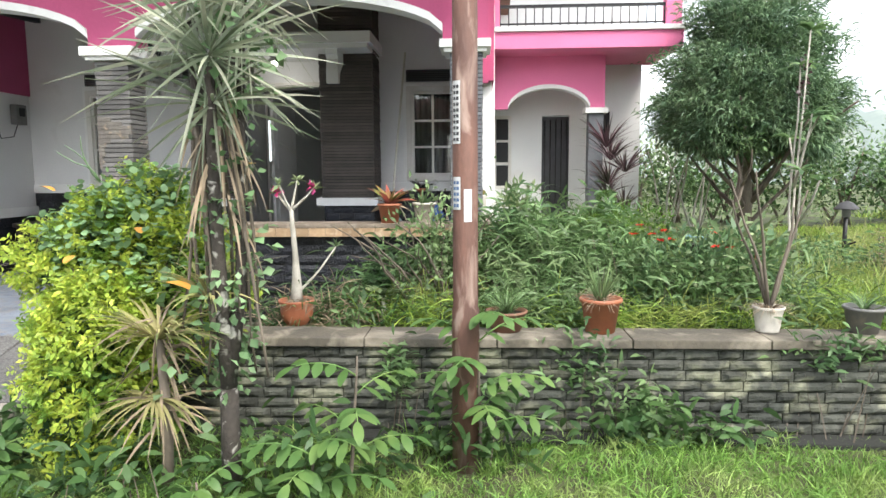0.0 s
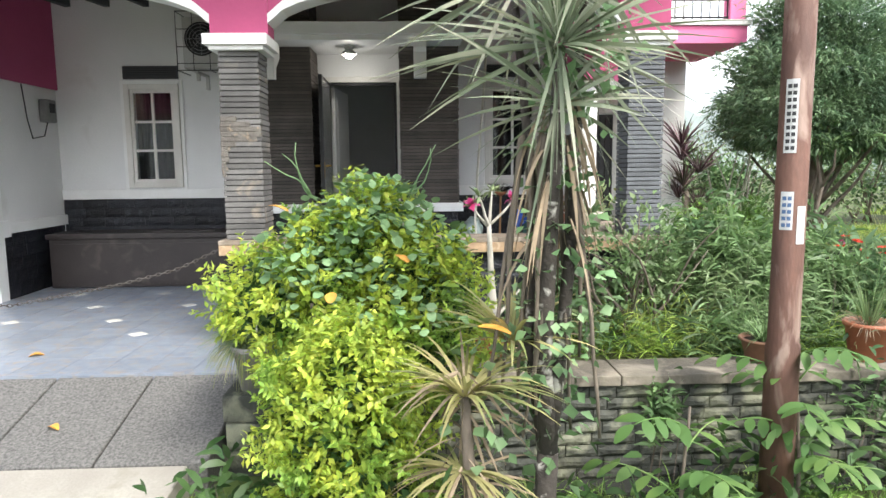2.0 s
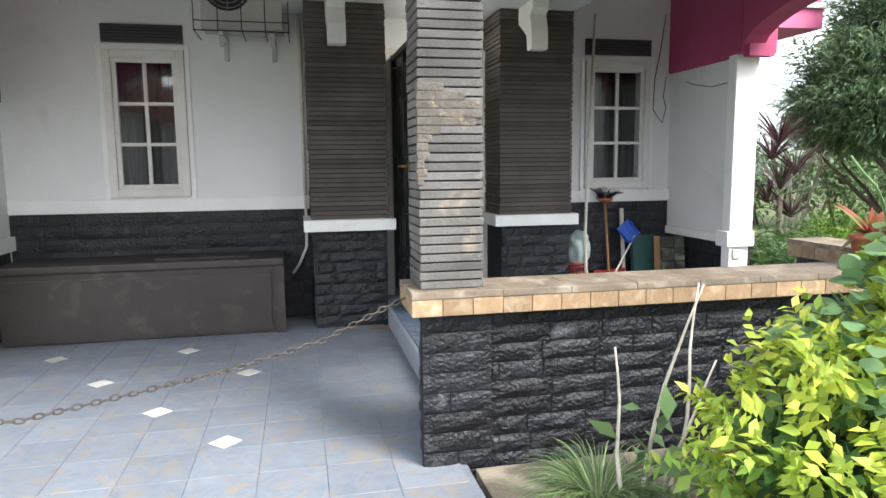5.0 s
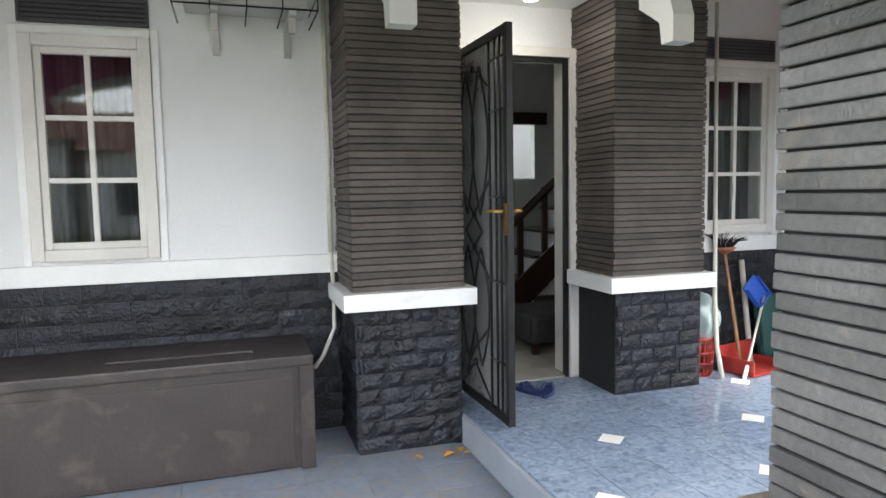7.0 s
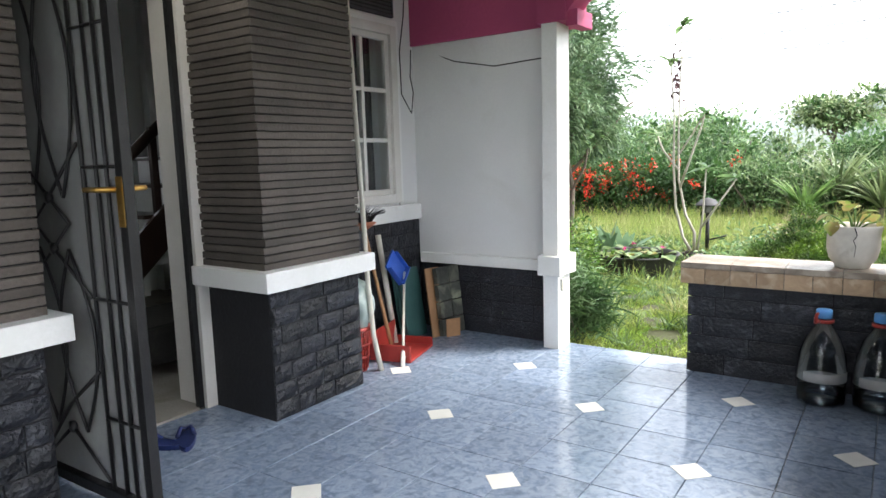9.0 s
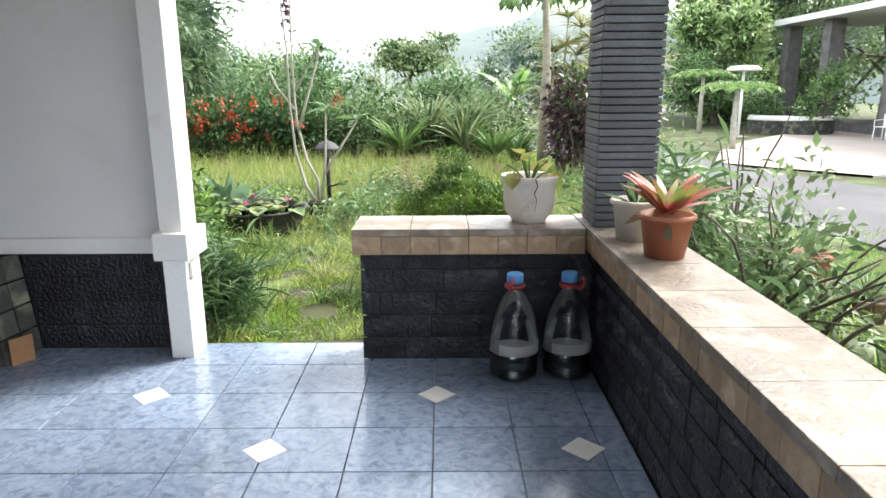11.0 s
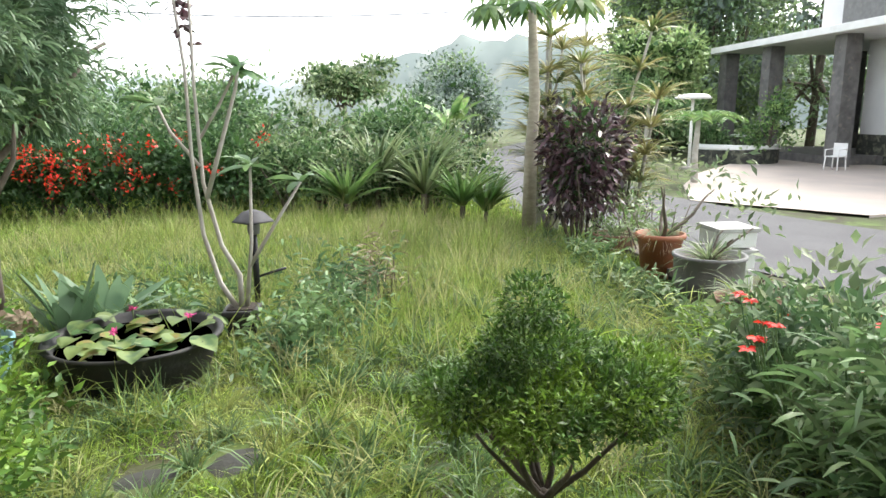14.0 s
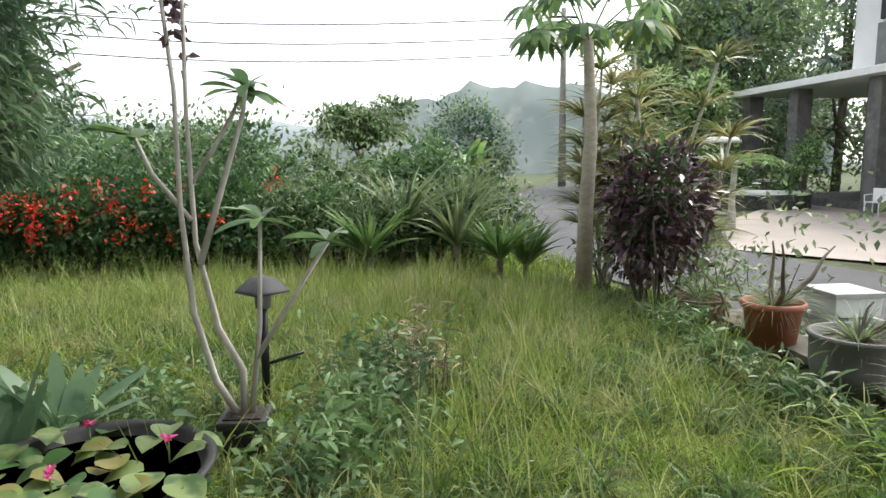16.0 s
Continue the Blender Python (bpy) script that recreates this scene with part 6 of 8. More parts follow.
part("crossarm", box(0.1, -0.9, 11.0, 0.24, 0.9, 11.12), M_IRON, far_pole)
for k, (z, y) in enumerate(((11.0, 0.7), (9.9, 0.3), (8.9, 0.2))):
    cab = thing("power_cable", 43.6, -6.9 + y, z - 1.0, "black overhead power cable against the sky", "cable", "overhead power cables")
    part("cord", tube([(-4.0 * i / 12, 48.0 * i / 12, -1.6 * math.sin(math.pi * i / 12) + 0.12 * i) for i in range(13)], 0.035, 5), M_IRON, cab)
for i, (x, y, s) in enumerate(((-3.3, 3.0, 0.1), (-2.4, 2.75, 0.09), (-3.0, 3.75, 0.1), (-3.4, 3.55, 0.08), (-3.8, 3.9, 0.07), (-1.72, 6.25, 0.08), (-1.62, 6.28, 0.07), (-1.83, 6.27, 0.06), (-1.56, 6.26, 0.05), (-3.2, 2.6, 0.08))):
    z = -0.163 if y > 3.29 else -0.37 + (y - 2.47) / 0.82 * 0.198 + 0.004
    lf = thing("fallen_leaf", x, y, z, "curled yellow fallen leaf on the paving", "leaf", "fallen leaves", rz=i * 57)
    bm = bmesh.new()
    rows = []
    for k in range(7):
        f = k / 6
        w = s * 0.28 * math.sin(math.pi * (0.05 + 0.9 * f))
        rows.append([bm.verts.new((q * w, f * s, 0.006 + abs(q) * w * 0.5 + 0.1 * s * math.sin(f * 3))) for q in (-1, 0, 1)])
    for a, b in zip(rows, rows[1:]):
        for k in range(2):
            bm.faces.new((a[k], a[k + 1], b[k + 1], b[k]))
    part("blade", bm, M_YLEAF, lf)


# ---- grass ----
def lawn(name, n, x0, x1, y0, y1, length, width, material, label, lean=0.55, keep=None, bend=0.9, segs=2):
    x, y = rng.uniform(x0, x1, n), rng.uniform(y0, y1, n)
    if keep is not None:
        k = keep(x, y)
        x, y = x[k], y[k]
    n = len(x)
    z = ground_z(x, y) + np.sin(x * 2.3 + 1.1 * np.sin(y * 1.7)) * np.sin(y * 1.9 + x * 0.4) * 0.018 - 0.008
    d = np.stack((rng.normal(size=n) * lean, rng.normal(size=n) * lean, np.ones(n)), 1)
    clump = 0.55 + 0.85 * np.abs(np.sin(x * 3.1 + np.sin(y * 2.2) * 2) * np.sin(y * 2.7 + x))
    me = blades(name, np.stack((x, y, z), 1), d, length * rng.uniform(0.5, 1.25, n) * clump, width * rng.uniform(0.7, 1.3, n), bend, material, segs)
    return tagged(part(name, me, None), label, "grass", kind="stuff")


def not_apron(x, y):
    return (x > -1.55 + 0.12 * np.sin(y * 5)) & ~((np.hypot(x - 1.13, y - 2.02)) < 0.08)


lawn("street_lawn", 52000, -1.6, 5.2, 0.1, 2.42, 0.085, 0.006, L_GRASSB, "bright short green grass along the street", 0.6, not_apron)
lawn("street_lawn_far", 14000, -1.6, 6.0, -1.6, 0.1, 0.08, 0.008, L_GRASSB, "bright short green verge grass", 0.6, not_apron)


def in_garden(x, y):
    out = (x > 1.34) | (y < 3.8)
    stones = np.min([np.hypot((x - a) / 1.15, y - b) for a, b in steps], axis=0) > 0.12
    return out & stones & (np.hypot(x - 3.95, y - 6.27) > 0.39) & (np.hypot(x - 2.1, y - 4.55) > 0.2)


lawn("garden_lawn", 135000, 1.3, 6.2, 2.75, 8.0, 0.085, 0.0065, L_GRASS, "uneven bright green garden grass", 0.65, in_garden)
lawn("garden_lawn_far", 64000, 6.0, 10.5, 2.3, 10.5, 0.12, 0.011, L_GRASS, "longer pale green garden grass", 0.5)


def tall_zone(x, y):
    k = np.exp(-((x - 6.3) / 1.5) ** 2 - ((y - 4.6) / 1.0) ** 2) + np.exp(-((x - 7.6) / 1.3) ** 2 - ((y - 6.4) / 2.2) ** 2) * 0.7
    return rng.random(len(x)) < k


lawn("seeding_grass", 42000, 3.8, 9.4, 3.0, 9.5, 0.33, 0.0075, L_TALL, "tall yellowish seeding grass", 0.35, tall_zone, 0.5, 3)
lawn("bank_grass", 16000, 9.5, 16, 2.0, 14, 0.3, 0.02, L_GRASS, "rough grass on the bank behind the garden", 0.5)
lawn("verge_grass", 12000, 5.0, 13, 1.2, 3.0, 0.14, 0.012, L_GRASS, "rough verge grass beside the road", 0.6, lambda x, y: y > 1.0 + (x - 6) * 0.22)


def weeds(name, n, blobs, length, width, material, label, bend=0.9, category="weeds", kind="stuff", segs=3, shape="leafy"):
    """A thicket of narrow-leaved weeds: leaves on the way up many thin stalks."""
    t = tagged(new(name), label, category, kind=kind)
    blobs = np.asarray(blobs, float)
    pick = rng.integers(0, len(blobs), n)
    b = blobs[pick]
    u = rng.normal(size=(n, 3)) * 0.5
    c = b[:, :3] + u * b[:, 3:]
    gz = ground_z(c[:, 0], c[:, 1])
    c[:, 2] = gz + np.abs(c[:, 2] - gz)
    d = np.stack((rng.normal(size=n), rng.normal(size=n), rng.uniform(-0.1, 1.3, n)), 1)
    part("foliage", blades("foliage", c, d, length * rng.uniform(0.6, 1.2, n), width, bend, material, segs, shape), None, t)
    m = max(30, n // 60)
    pick = rng.integers(0, len(blobs), m)
    b = blobs[pick]
    r = b[:, :3] + rng.normal(size=(m, 3)) * 0.45 * b[:, 3:]
    gz = ground_z(r[:, 0], r[:, 1])
    h = np.maximum(0.15, r[:, 2] - gz + b[:, 5] * 0.4)
    r[:, 2] = gz
    part("stalks", blades("stalks", r, np.stack((rng.normal(size=m) * 0.15, rng.normal(size=m) * 0.15, np.ones(m)), 1), h, 0.008, 0.3, M_BARK, 3), None, t)
    return t


def tufts(name, n, each, x0, x1, y0, y1, length, width, material, label, keep=None):
    """Separate clumps of longer grass."""
    cx, cy = rng.uniform(x0, x1, n), rng.uniform(y0, y1, n)
    x = np.repeat(cx, each) + rng.normal(size=n * each) * 0.025
    y = np.repeat(cy, each) + rng.normal(size=n * each) * 0.025
    if keep is not None:
        k = keep(x, y)
        x, y = x[k], y[k]
    m = len(x)
    d = np.stack((rng.normal(size=m) * 0.6, rng.normal(size=m) * 0.6, np.ones(m)), 1)
    me = blades(name, np.stack((x, y, ground_z(x, y) - 0.01), 1), d, length * rng.uniform(0.5, 1.3, m), width, 1.3, material, 3)
    return tagged(part(name, me, None), label, "grass", kind="stuff")


tufts("grass_tufts", 700, 30, 1.4, 7.5, 2.9, 8.5, 0.2, 0.009, L_WEED, "darker tufts of longer grass in the lawn", in_garden)
tufts("pale_tufts", 460, 24, 2.0, 8.5, 3.2, 8.5, 0.26, 0.007, L_TALL, "pale dry tufts of grass in the lawn", in_garden)
tufts("street_tufts", 240, 22, -1.4, 5.0, 0.8, 2.4, 0.14, 0.009, L_GRASSB, "coarser tufts in the street lawn", not_apron)


# ---- plants in front of the garden wall ----
shrub = thing("golden_shrub", -0.8, 2.3, -0.55, "dense yellow-green garden shrub overgrown with ivy", "shrub")
MAIN = [(0.12, 0.08, 0.9, 0.42, 0.38, 0.44), (-0.34, 0.02, 1.02, 0.24, 0.24, 0.2), (0.38, 0.0, 0.9, 0.27, 0.3, 0.34), (0.12, 0.08, 1.3, 0.22, 0.21, 0.2), (-0.1, 0.0, 1.14, 0.24, 0.25, 0.22)]
LOBE = [(-0.03, 0.26, 0.7, 0.3, 0.22, 0.3), (0.04, -0.38, 0.6, 0.28, 0.26, 0.34), (0.06, -0.4, 0.78, 0.22, 0.2, 0.18), (-0.06, -0.36, 0.28, 0.2, 0.2, 0.25), (0.2, -0.36, 0.3, 0.19, 0.19, 0.24), (-0.1, -0.28, 0.6, 0.22, 0.2, 0.25)]


def sprigs(name, blobs, n, each, length, leaf, aspect, material, parent, low=-0.8):
    """Leafy shoots over a shrub's skin: pairs of leaves along each shoot, with gaps between the shoots."""
    c, u = blob_points(blobs, n, 0.28, low, 0.16)
    d = unit(u * 0.9 + rng.normal(size=(n, 3)) * 0.45 + (0, 0, 0.5))
    k = np.tile(np.arange(each), n)
    f = (k // 2 + 1) / (each / 2)
    cc, dd = np.repeat(c, each, 0), np.repeat(d, each, 0)
    side = unit(np.cross(dd, np.repeat(rng.normal(size=(n, 3)), each, 0))) * np.where(k % 2, 1.0, -1.0)[:, None]
    at = cc + dd * (f * length)[:, None] * np.repeat(rng.uniform(0.7, 1.3, n), each)[:, None]
    out = dd * 0.6 + side + rng.normal(size=at.shape) * 0.28 + (0, 0, -0.1)
    return part(name, leaves(name, at, out, leaf * (1.1 - 0.35 * f), aspect, material), None, parent)


sprigs("foliage", MAIN, 1900, 10, 0.085, 0.046, 0.5, L_YELLOW, shrub)
sprigs("low_foliage", LOBE, 1900, 10, 0.085, 0.046, 0.5, L_YELLOW, shrub)
# Inner leaves are dark green: the shade in the gaps, put into colour.
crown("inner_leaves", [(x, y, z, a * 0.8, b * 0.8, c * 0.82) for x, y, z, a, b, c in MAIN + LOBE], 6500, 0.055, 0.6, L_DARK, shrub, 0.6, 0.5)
c, u = blob_points([(0.14, 0.05, 0.98, 0.48, 0.44, 0.48), (0.13, 0.07, 1.34, 0.28, 0.27, 0.24), (-0.1, 0.0, 1.18, 0.29, 0.3, 0.27)], 1150, 0.1, 0.0, 0.1)
part("ivy", blades("ivy", c, u * 0.8 + rng.normal(size=c.shape) * 0.5, 0.048 * rng.uniform(0.6, 1.2, len(c)), 0.044, 0.9, L_IVY, 4, "leafy", True), None, shrub, "grey-green ivy leaves climbing over the shrub")
part("stems", twigs([(branch_path((0.05 + 0.08 * math.cos(k), 0.08 * math.sin(k) - 0.05, 0), (math.cos(k) * 0.1 + 0.05, math.sin(k) * 0.1, 1), 1.1, 6, 0.1, 0.05, k), taper(7, 0.022, 0.008)) for k in range(9)]), M_BARK, shrub)
part("ivy_shoots", twigs([(branch_path((0.3 * math.cos(k * 2.1), 0.1, 1.5), (math.cos(k * 2.1), -0.2, 1.2), 0.28, 5, 0.35, 0.0, k + 40), taper(6, 0.005, 0.002)) for k in range(5)], 5), L_IVY, shrub)
for k, (x, y, z) in enumerate(((0.0, -0.46, 1.12), (0.3, -0.3, 1.25), (-0.2, -0.2, 1.46), (0.38, -0.42, 0.75))):
    broad_leaf(shrub, "dry_leaf", x, y - 0.05, z, 30, 40 * k, 0.09, M_YLEAF, 0.5)

def spikes(parent, n, length, x, y, z):
    """A stiff ball of sword leaves that point every way, the lower ones hanging a little."""
    u = unit(rng.normal(size=(n, 3)) * (1, 1, 0.75) + (0, 0, 0.1))
    part("leaf_head", blades("leaf_head", np.tile((x, y, z), (n, 1)) + u * 0.03, u, length * rng.uniform(0.65, 1.1, n), 0.016, 0.3, L_STRAP, 4, "strap"), None, parent)


drac = thing("dracaena_tree", 0.02, 1.68, -0.55, "tall dracaena with grey strap leaves, dead skirts and vines", "tree")
part("trunk", twigs([([(0, 0, 0), (0.0, 0.0, 0.3), (0.01, -0.01, 0.55)], [0.05, 0.045, 0.042]), ([(0.01, -0.01, 0.55), (-0.01, 0.0, 0.9), (0.0, -0.06, 1.4), (0.02, -0.1, 2.0)], [0.04, 0.034, 0.03, 0.022]),
                     ([(0.02, -0.01, 0.6), (0.07, 0.03, 1.0), (0.1, 0.0, 1.5), (0.12, 0.02, 2.1), (0.18, 0, 2.7)], [0.03, 0.026, 0.022, 0.018, 0.014]),
                     ([(0.0, 0.0, 0.5), (-0.06, 0.04, 1.0), (-0.05, 0.0, 1.5), (-0.12, 0.0, 2.2)], [0.026, 0.02, 0.018, 0.014])], 9), M_BARKD, drac)
for x, y, z, n, ln in ((0.02, -0.1, 2.05, 90, 0.6), (0.02, -0.08, 1.85, 45, 0.5), (0.14, 0.0, 2.35, 60, 0.6), (-0.1, 0.0, 2.3, 60, 0.55), (0.18, 0.0, 2.75, 60, 0.6)):
    spikes(drac, n, ln, x, y, z)
a = rng.uniform(0, 6.28, 40)
part("dead_skirt", blades("dead_skirt", np.stack((0.03 + 0.05 * np.cos(a), -0.05 + 0.05 * np.sin(a), rng.uniform(1.3, 1.9, 40)), 1), np.stack((np.cos(a) * 0.5, np.sin(a) * 0.5, rng.uniform(-1.8, -0.5, 40)), 1), 0.36, 0.014, 1.5, M_DEAD, 5, "strap"), None, drac, "brown hanging dead leaves")
part("hanging_stems", twigs([(branch_path((0.1 * math.cos(k * 1.7), 0.08 * math.sin(k * 1.7), 1.75), (0.05 * math.cos(k), 0.05, -1), 0.85 + 0.1 * (k % 4), 7, 0.07, 0.0, k + 70), taper(8, 0.012, 0.006)) for k in range(12)], 6), M_BARK, drac)
crown("vine_leaves", [(0.05, -0.02, 1.3, 0.17, 0.15, 0.75), (0.1, -0.02, 2.2, 0.2, 0.15, 0.5)], 520, 0.05, 0.85, L_IVY, drac, 0.7, 1.0, 0.0, -1, 0.2, "climbing vine leaves on the trunk")

sd = thing("small_dracaena", -0.29, 1.66, -0.55, "small spiky dracaena with dry brown lower leaves", "plant")
part("stem", tube([(0, 0, 0), (0.02, 0.0, 0.4), (0, 0, 0.8)], [0.03, 0.026, 0.02], 8), M_BARK, sd)
rosette(sd, "leaf_head", 70, 0.4, 0.017, 1.0, L_GOLD, 0.78, 1.0, 0.7)
rosette(sd, "second_head", 60, 0.38, 0.017, 0.9, L_GOLD, 0.95, 1.0, 0.9, 0.2, 0.12)
for _ in range(40):
    rosette(sd, "leaf", 1, 0.34, 0.015, 1.2, L_GOLD, 0.5, 1.0, 0.2, -0.02, -0.03)
u = unit(rng.normal(size=(60, 3)) * (1, 1, 0.5) - (0, 0, 0.5))
part("dry_leaf", blades("dry_leaf", np.stack((0.03 * u[:, 0], 0.03 * u[:, 1], rng.uniform(0.35, 0.9, 60)), 1), u, 0.3, 0.013, 0.7, M_DEAD, 4, "strap"), None, sd)
crown("vine_leaves", [(0.22, 0.1, 0.75, 0.25, 0.2, 0.4)], 170, 0.06, 0.85, L_IVY, sd, 0.9)
broad_leaf(sd, "orange_leaf", 0.17, -0.03, 1.02, 25, 80, 0.14, M_YLEAF, 0.55)


def pinnate(parent, base, heading, length, pairs, leaf, material, droop=0.5, seed=0):
    """A compound leaf: a drooping rib with paired leaflets, each one a folded blade."""
    r = random.Random(seed)
    h = Vector((math.cos(heading), math.sin(heading), 0.75)).normalized()
    p, pts = Vector(base), [Vector(base)]
    for i in range(pairs + 1):
        p = p + h * (length / (pairs + 1))
        h = (h + Vector((0, 0, -droop / pairs))).normalized()
        pts.append(p.copy())
    part("rib", tube(pts, taper(len(pts), 0.005, 0.002), 5), L_FRESH, parent)
    roots, dirs = [], []
    side = Vector((-math.sin(heading), math.cos(heading), 0))
    for q in pts[1:-1]:
        for s in (-1, 1):
            roots.append(q)
            dirs.append(side * s + Vector((math.cos(heading), math.sin(heading), 0)) * 0.55 + Vector((0, 0, r.uniform(-0.35, 0.1))))
    roots.append(pts[-1])
    dirs.append(h)
    for a, b in zip(roots, dirs):
        part("leaflet", blades("leaflet", [tuple(a)], [tuple(b)], leaf * r.uniform(0.8, 1.15), leaf * 0.42, 0.7, material, 5, "leafy", True), None, parent)


def sapling(x, y, h, n, leaf, seed, name="sapling", spread=0.3):
    s = thing(name, x, y, -0.55, "young sapling with large bright pinnate leaves at the wall", "sapling", "saplings at the wall")
    r = random.Random(seed)
    stem = branch_path((0, 0, 0), (0.05, -0.05, 1), h, 7, 0.06, 0.0, seed)
    part("stem", tube(stem, taper(8, 0.012, 0.005), 7), M_BARK, s)
    for k in range(n):
        i = 2 + (k * 6) // n
        pinnate(s, stem[min(i, 7)], k * 2.4 + r.uniform(-0.3, 0.3), r.uniform(0.8, 1.2) * spread, 4, leaf, L_SAP, 0.8, seed + k)
    return s


sapling(1.2, 1.98, 0.8, 11, 0.11, 3, spread=0.34)
sapling(0.57, 1.76, 0.68, 5, 0.12, 5)
sapling(0.42, 1.6, 0.3, 6, 0.12, 8, spread=0.3)
sapling(-0.05, 1.45, 0.18, 4, 0.1, 25, spread=0.24)
sapling(-1.25, 1.75, 0.2, 5, 0.12, 31, spread=0.25)
weeds("foot_weeds", 1100, [(0.3, 1.75, -0.4, 0.5, 0.3, 0.22), (-0.6, 1.6, -0.42, 0.6, 0.3, 0.2), (1.2, 2.05, -0.35, 0.35, 0.2, 0.25), (-1.3, 1.95, -0.4, 0.22, 0.4, 0.22), (2.2, 2.25, -0.42, 0.5, 0.1, 0.15)], 0.11, 0.035, L_RANK, "leafy weeds at the foot of the garden wall")
weeds("wall_weeds", 900, [(1.8, 2.4, -0.1, 0.25, 0.08, 0.2), (2.1, 2.35, -0.35, 0.2, 0.05, 0.15), (3.2, 2.4, 0.0, 0.3, 0.08, 0.12), (0.75, 2.4, -0.15, 0.1, 0.06, 0.16)], 0.08, 0.02, L_MID, "weeds growing out of the wall joints")

# ---- bed between garden wall and porch ----
weeds("bed_weeds", 9500, [(1.6, 3.3, 0.18, 0.45, 0.35, 0.36), (2.05, 3.4, 0.2, 0.45, 0.35, 0.34), (1.35, 3.6, 0.25, 0.3, 0.25, 0.36), (2.9, 3.2, 0.1, 0.6, 0.4, 0.3), (1.5, 2.95, 0.05, 0.5, 0.15, 0.2)], 0.14, 0.013, L_WEED, "thicket of narrow-leaved weeds in the bed")
weeds("ledge_weeds", 5200, [(1.5, 3.5, 0.4, 0.28, 0.18, 0.38), (2.0, 3.55, 0.35, 0.4, 0.25, 0.4), (1.1, 3.55, 0.2, 0.25, 0.15, 0.3), (0.6, 3.6, 0.15, 0.3, 0.12, 0.25)], 0.13, 0.02, L_MID, "tall leafy weeds outside the porch ledge")
weeds("bed_grass", 2600, [(0.9, 3.1, 0.05, 0.4, 0.3, 0.15), (3.6, 3.1, 0.05, 0.6, 0.4, 0.2), (2.3, 2.85, 0.03, 0.8, 0.12, 0.12)], 0.2, 0.007, L_GRASS, "loose grass in the bed")
zin = thing("zinnia_bush", 2.6, 3.3, -0.05, "leafy flower bush with orange-red zinnias", "flower bush")
crown("foliage", [(0, -0.05, 0.32, 0.42, 0.34, 0.3), (0.38, 0.0, 0.32, 0.35, 0.3, 0.28), (-0.3, -0.05, 0.28, 0.3, 0.26, 0.26), (0.1, 0.15, 0.24, 0.35, 0.2, 0.22)], 4200, 0.062, 0.42, L_MID, zin, 0.6, 0.7, 0.1)
crown("pale_leaves", [(0.3, -0.05, 0.45, 0.4, 0.35, 0.3)], 300, 0.075, 0.45, L_GREYG, zin, 0.4, 0.8, 0.1)
part("stems", twigs([(branch_path((0.2 * math.cos(k), 0.2 * math.sin(k), 0), (math.cos(k) * 0.35, math.sin(k) * 0.35, 1), 0.62, 6, 0.1, 0.05, k), taper(7, 0.008, 0.003)) for k in range(16)], 5), L_MID, zin)
for k in range(15):
    r = random.Random(k)
    a = r.uniform(0, 6.28)
    x, y, z = 0.5 * math.cos(a) * r.random(), 0.05 + 0.35 * math.sin(a), r.uniform(0.45, 0.68)
    part("flower_stem", tube([(x * 0.6, y * 0.6, 0.2), (x * 0.9, y * 0.9, z * 0.7), (x, y, z)], 0.003, 5), L_MID, zin)
    q = np.linspace(0, 2 * np.pi, 15)[:14]
    part("flower", leaves("flower", np.tile((x, y, z), (14, 1)), np.stack((np.cos(q), np.sin(q), rng.uniform(-0.1, 0.25, 14)), 1), 0.035, 0.5, L_FLOWER), None, zin, "orange-red zinnia blossom")
thorn = thing("dead_bush", 0.88, 3.3, -0.03, "grey tangled half-dead bush in the bed", "bush")
part("stems", twigs([(branch_path((0.1 * math.cos(k), 0.1 * math.sin(k), 0), (math.cos(k * 2.4) * 0.5, math.sin(k * 2.4) * 0.4, 1), 0.75 + 0.05 * (k % 5), 8, 0.28, 0.0, k + 200), taper(9, 0.013, 0.003)) for k in range(22)], 5), M_BARK, thorn)
crown("foliage", [(0, 0, 0.5, 0.32, 0.28, 0.4)], 900, 0.055, 0.45, L_WEED, thorn, 0.9)
succ = thing("star_succulent", 0.55, 3.1, -0.03, "pale green star-shaped succulent on a short stem", "succulent")
part("stem", tube([(0, 0, 0), (0.01, 0, 0.2)], 0.018, 7), M_BARKP, succ)
rosette(succ, "leaf_head", 26, 0.17, 0.045, 0.5, L_GREYG, 0.2, 1.0, 0.5)
for x, y, s in ((0.75, 3.05, 1.0), (0.3, 3.35, 0.8), (0.45, 2.7, 0.9)):
    twig_plant = thing("seedling", x, y, 0.0 if y < 2.75 else -0.04, "small dark seedling with reddish leaves", "seedling", "seedlings in the bed")
    part("stem", tube([(0, 0, 0), (0.01, 0, 0.2 * s)], 0.006, 6), M_BARK, twig_plant)
    crown("foliage", [(0, 0, 0.17 * s, 0.1, 0.1, 0.12)], 60, 0.06, 0.5, L_MID, twig_plant, 0.8)
palm = thing("dark_cordyline", 2.98, 7.6, -0.05, "dark leaved cordyline cluster near the wing", "shrub")
part("stem", tube([(0, 0, 0), (0, 0, 0.8)], 0.03, 7), M_BARK, palm)
for k in range(6):
    rosette(palm, "leaf_head", 44, 0.5, 0.02, 0.8, L_PURPLE, 0.55 + 0.16 * k, 0.8, 1.0, 0.14 * math.cos(k * 2), 0.14 * math.sin(k * 2))
p = pot("wing_pot", 1.75, 7.75, -0.05, 0.17, 0.3, M_POTDARK, "dark pot with a leafy pale green plant")
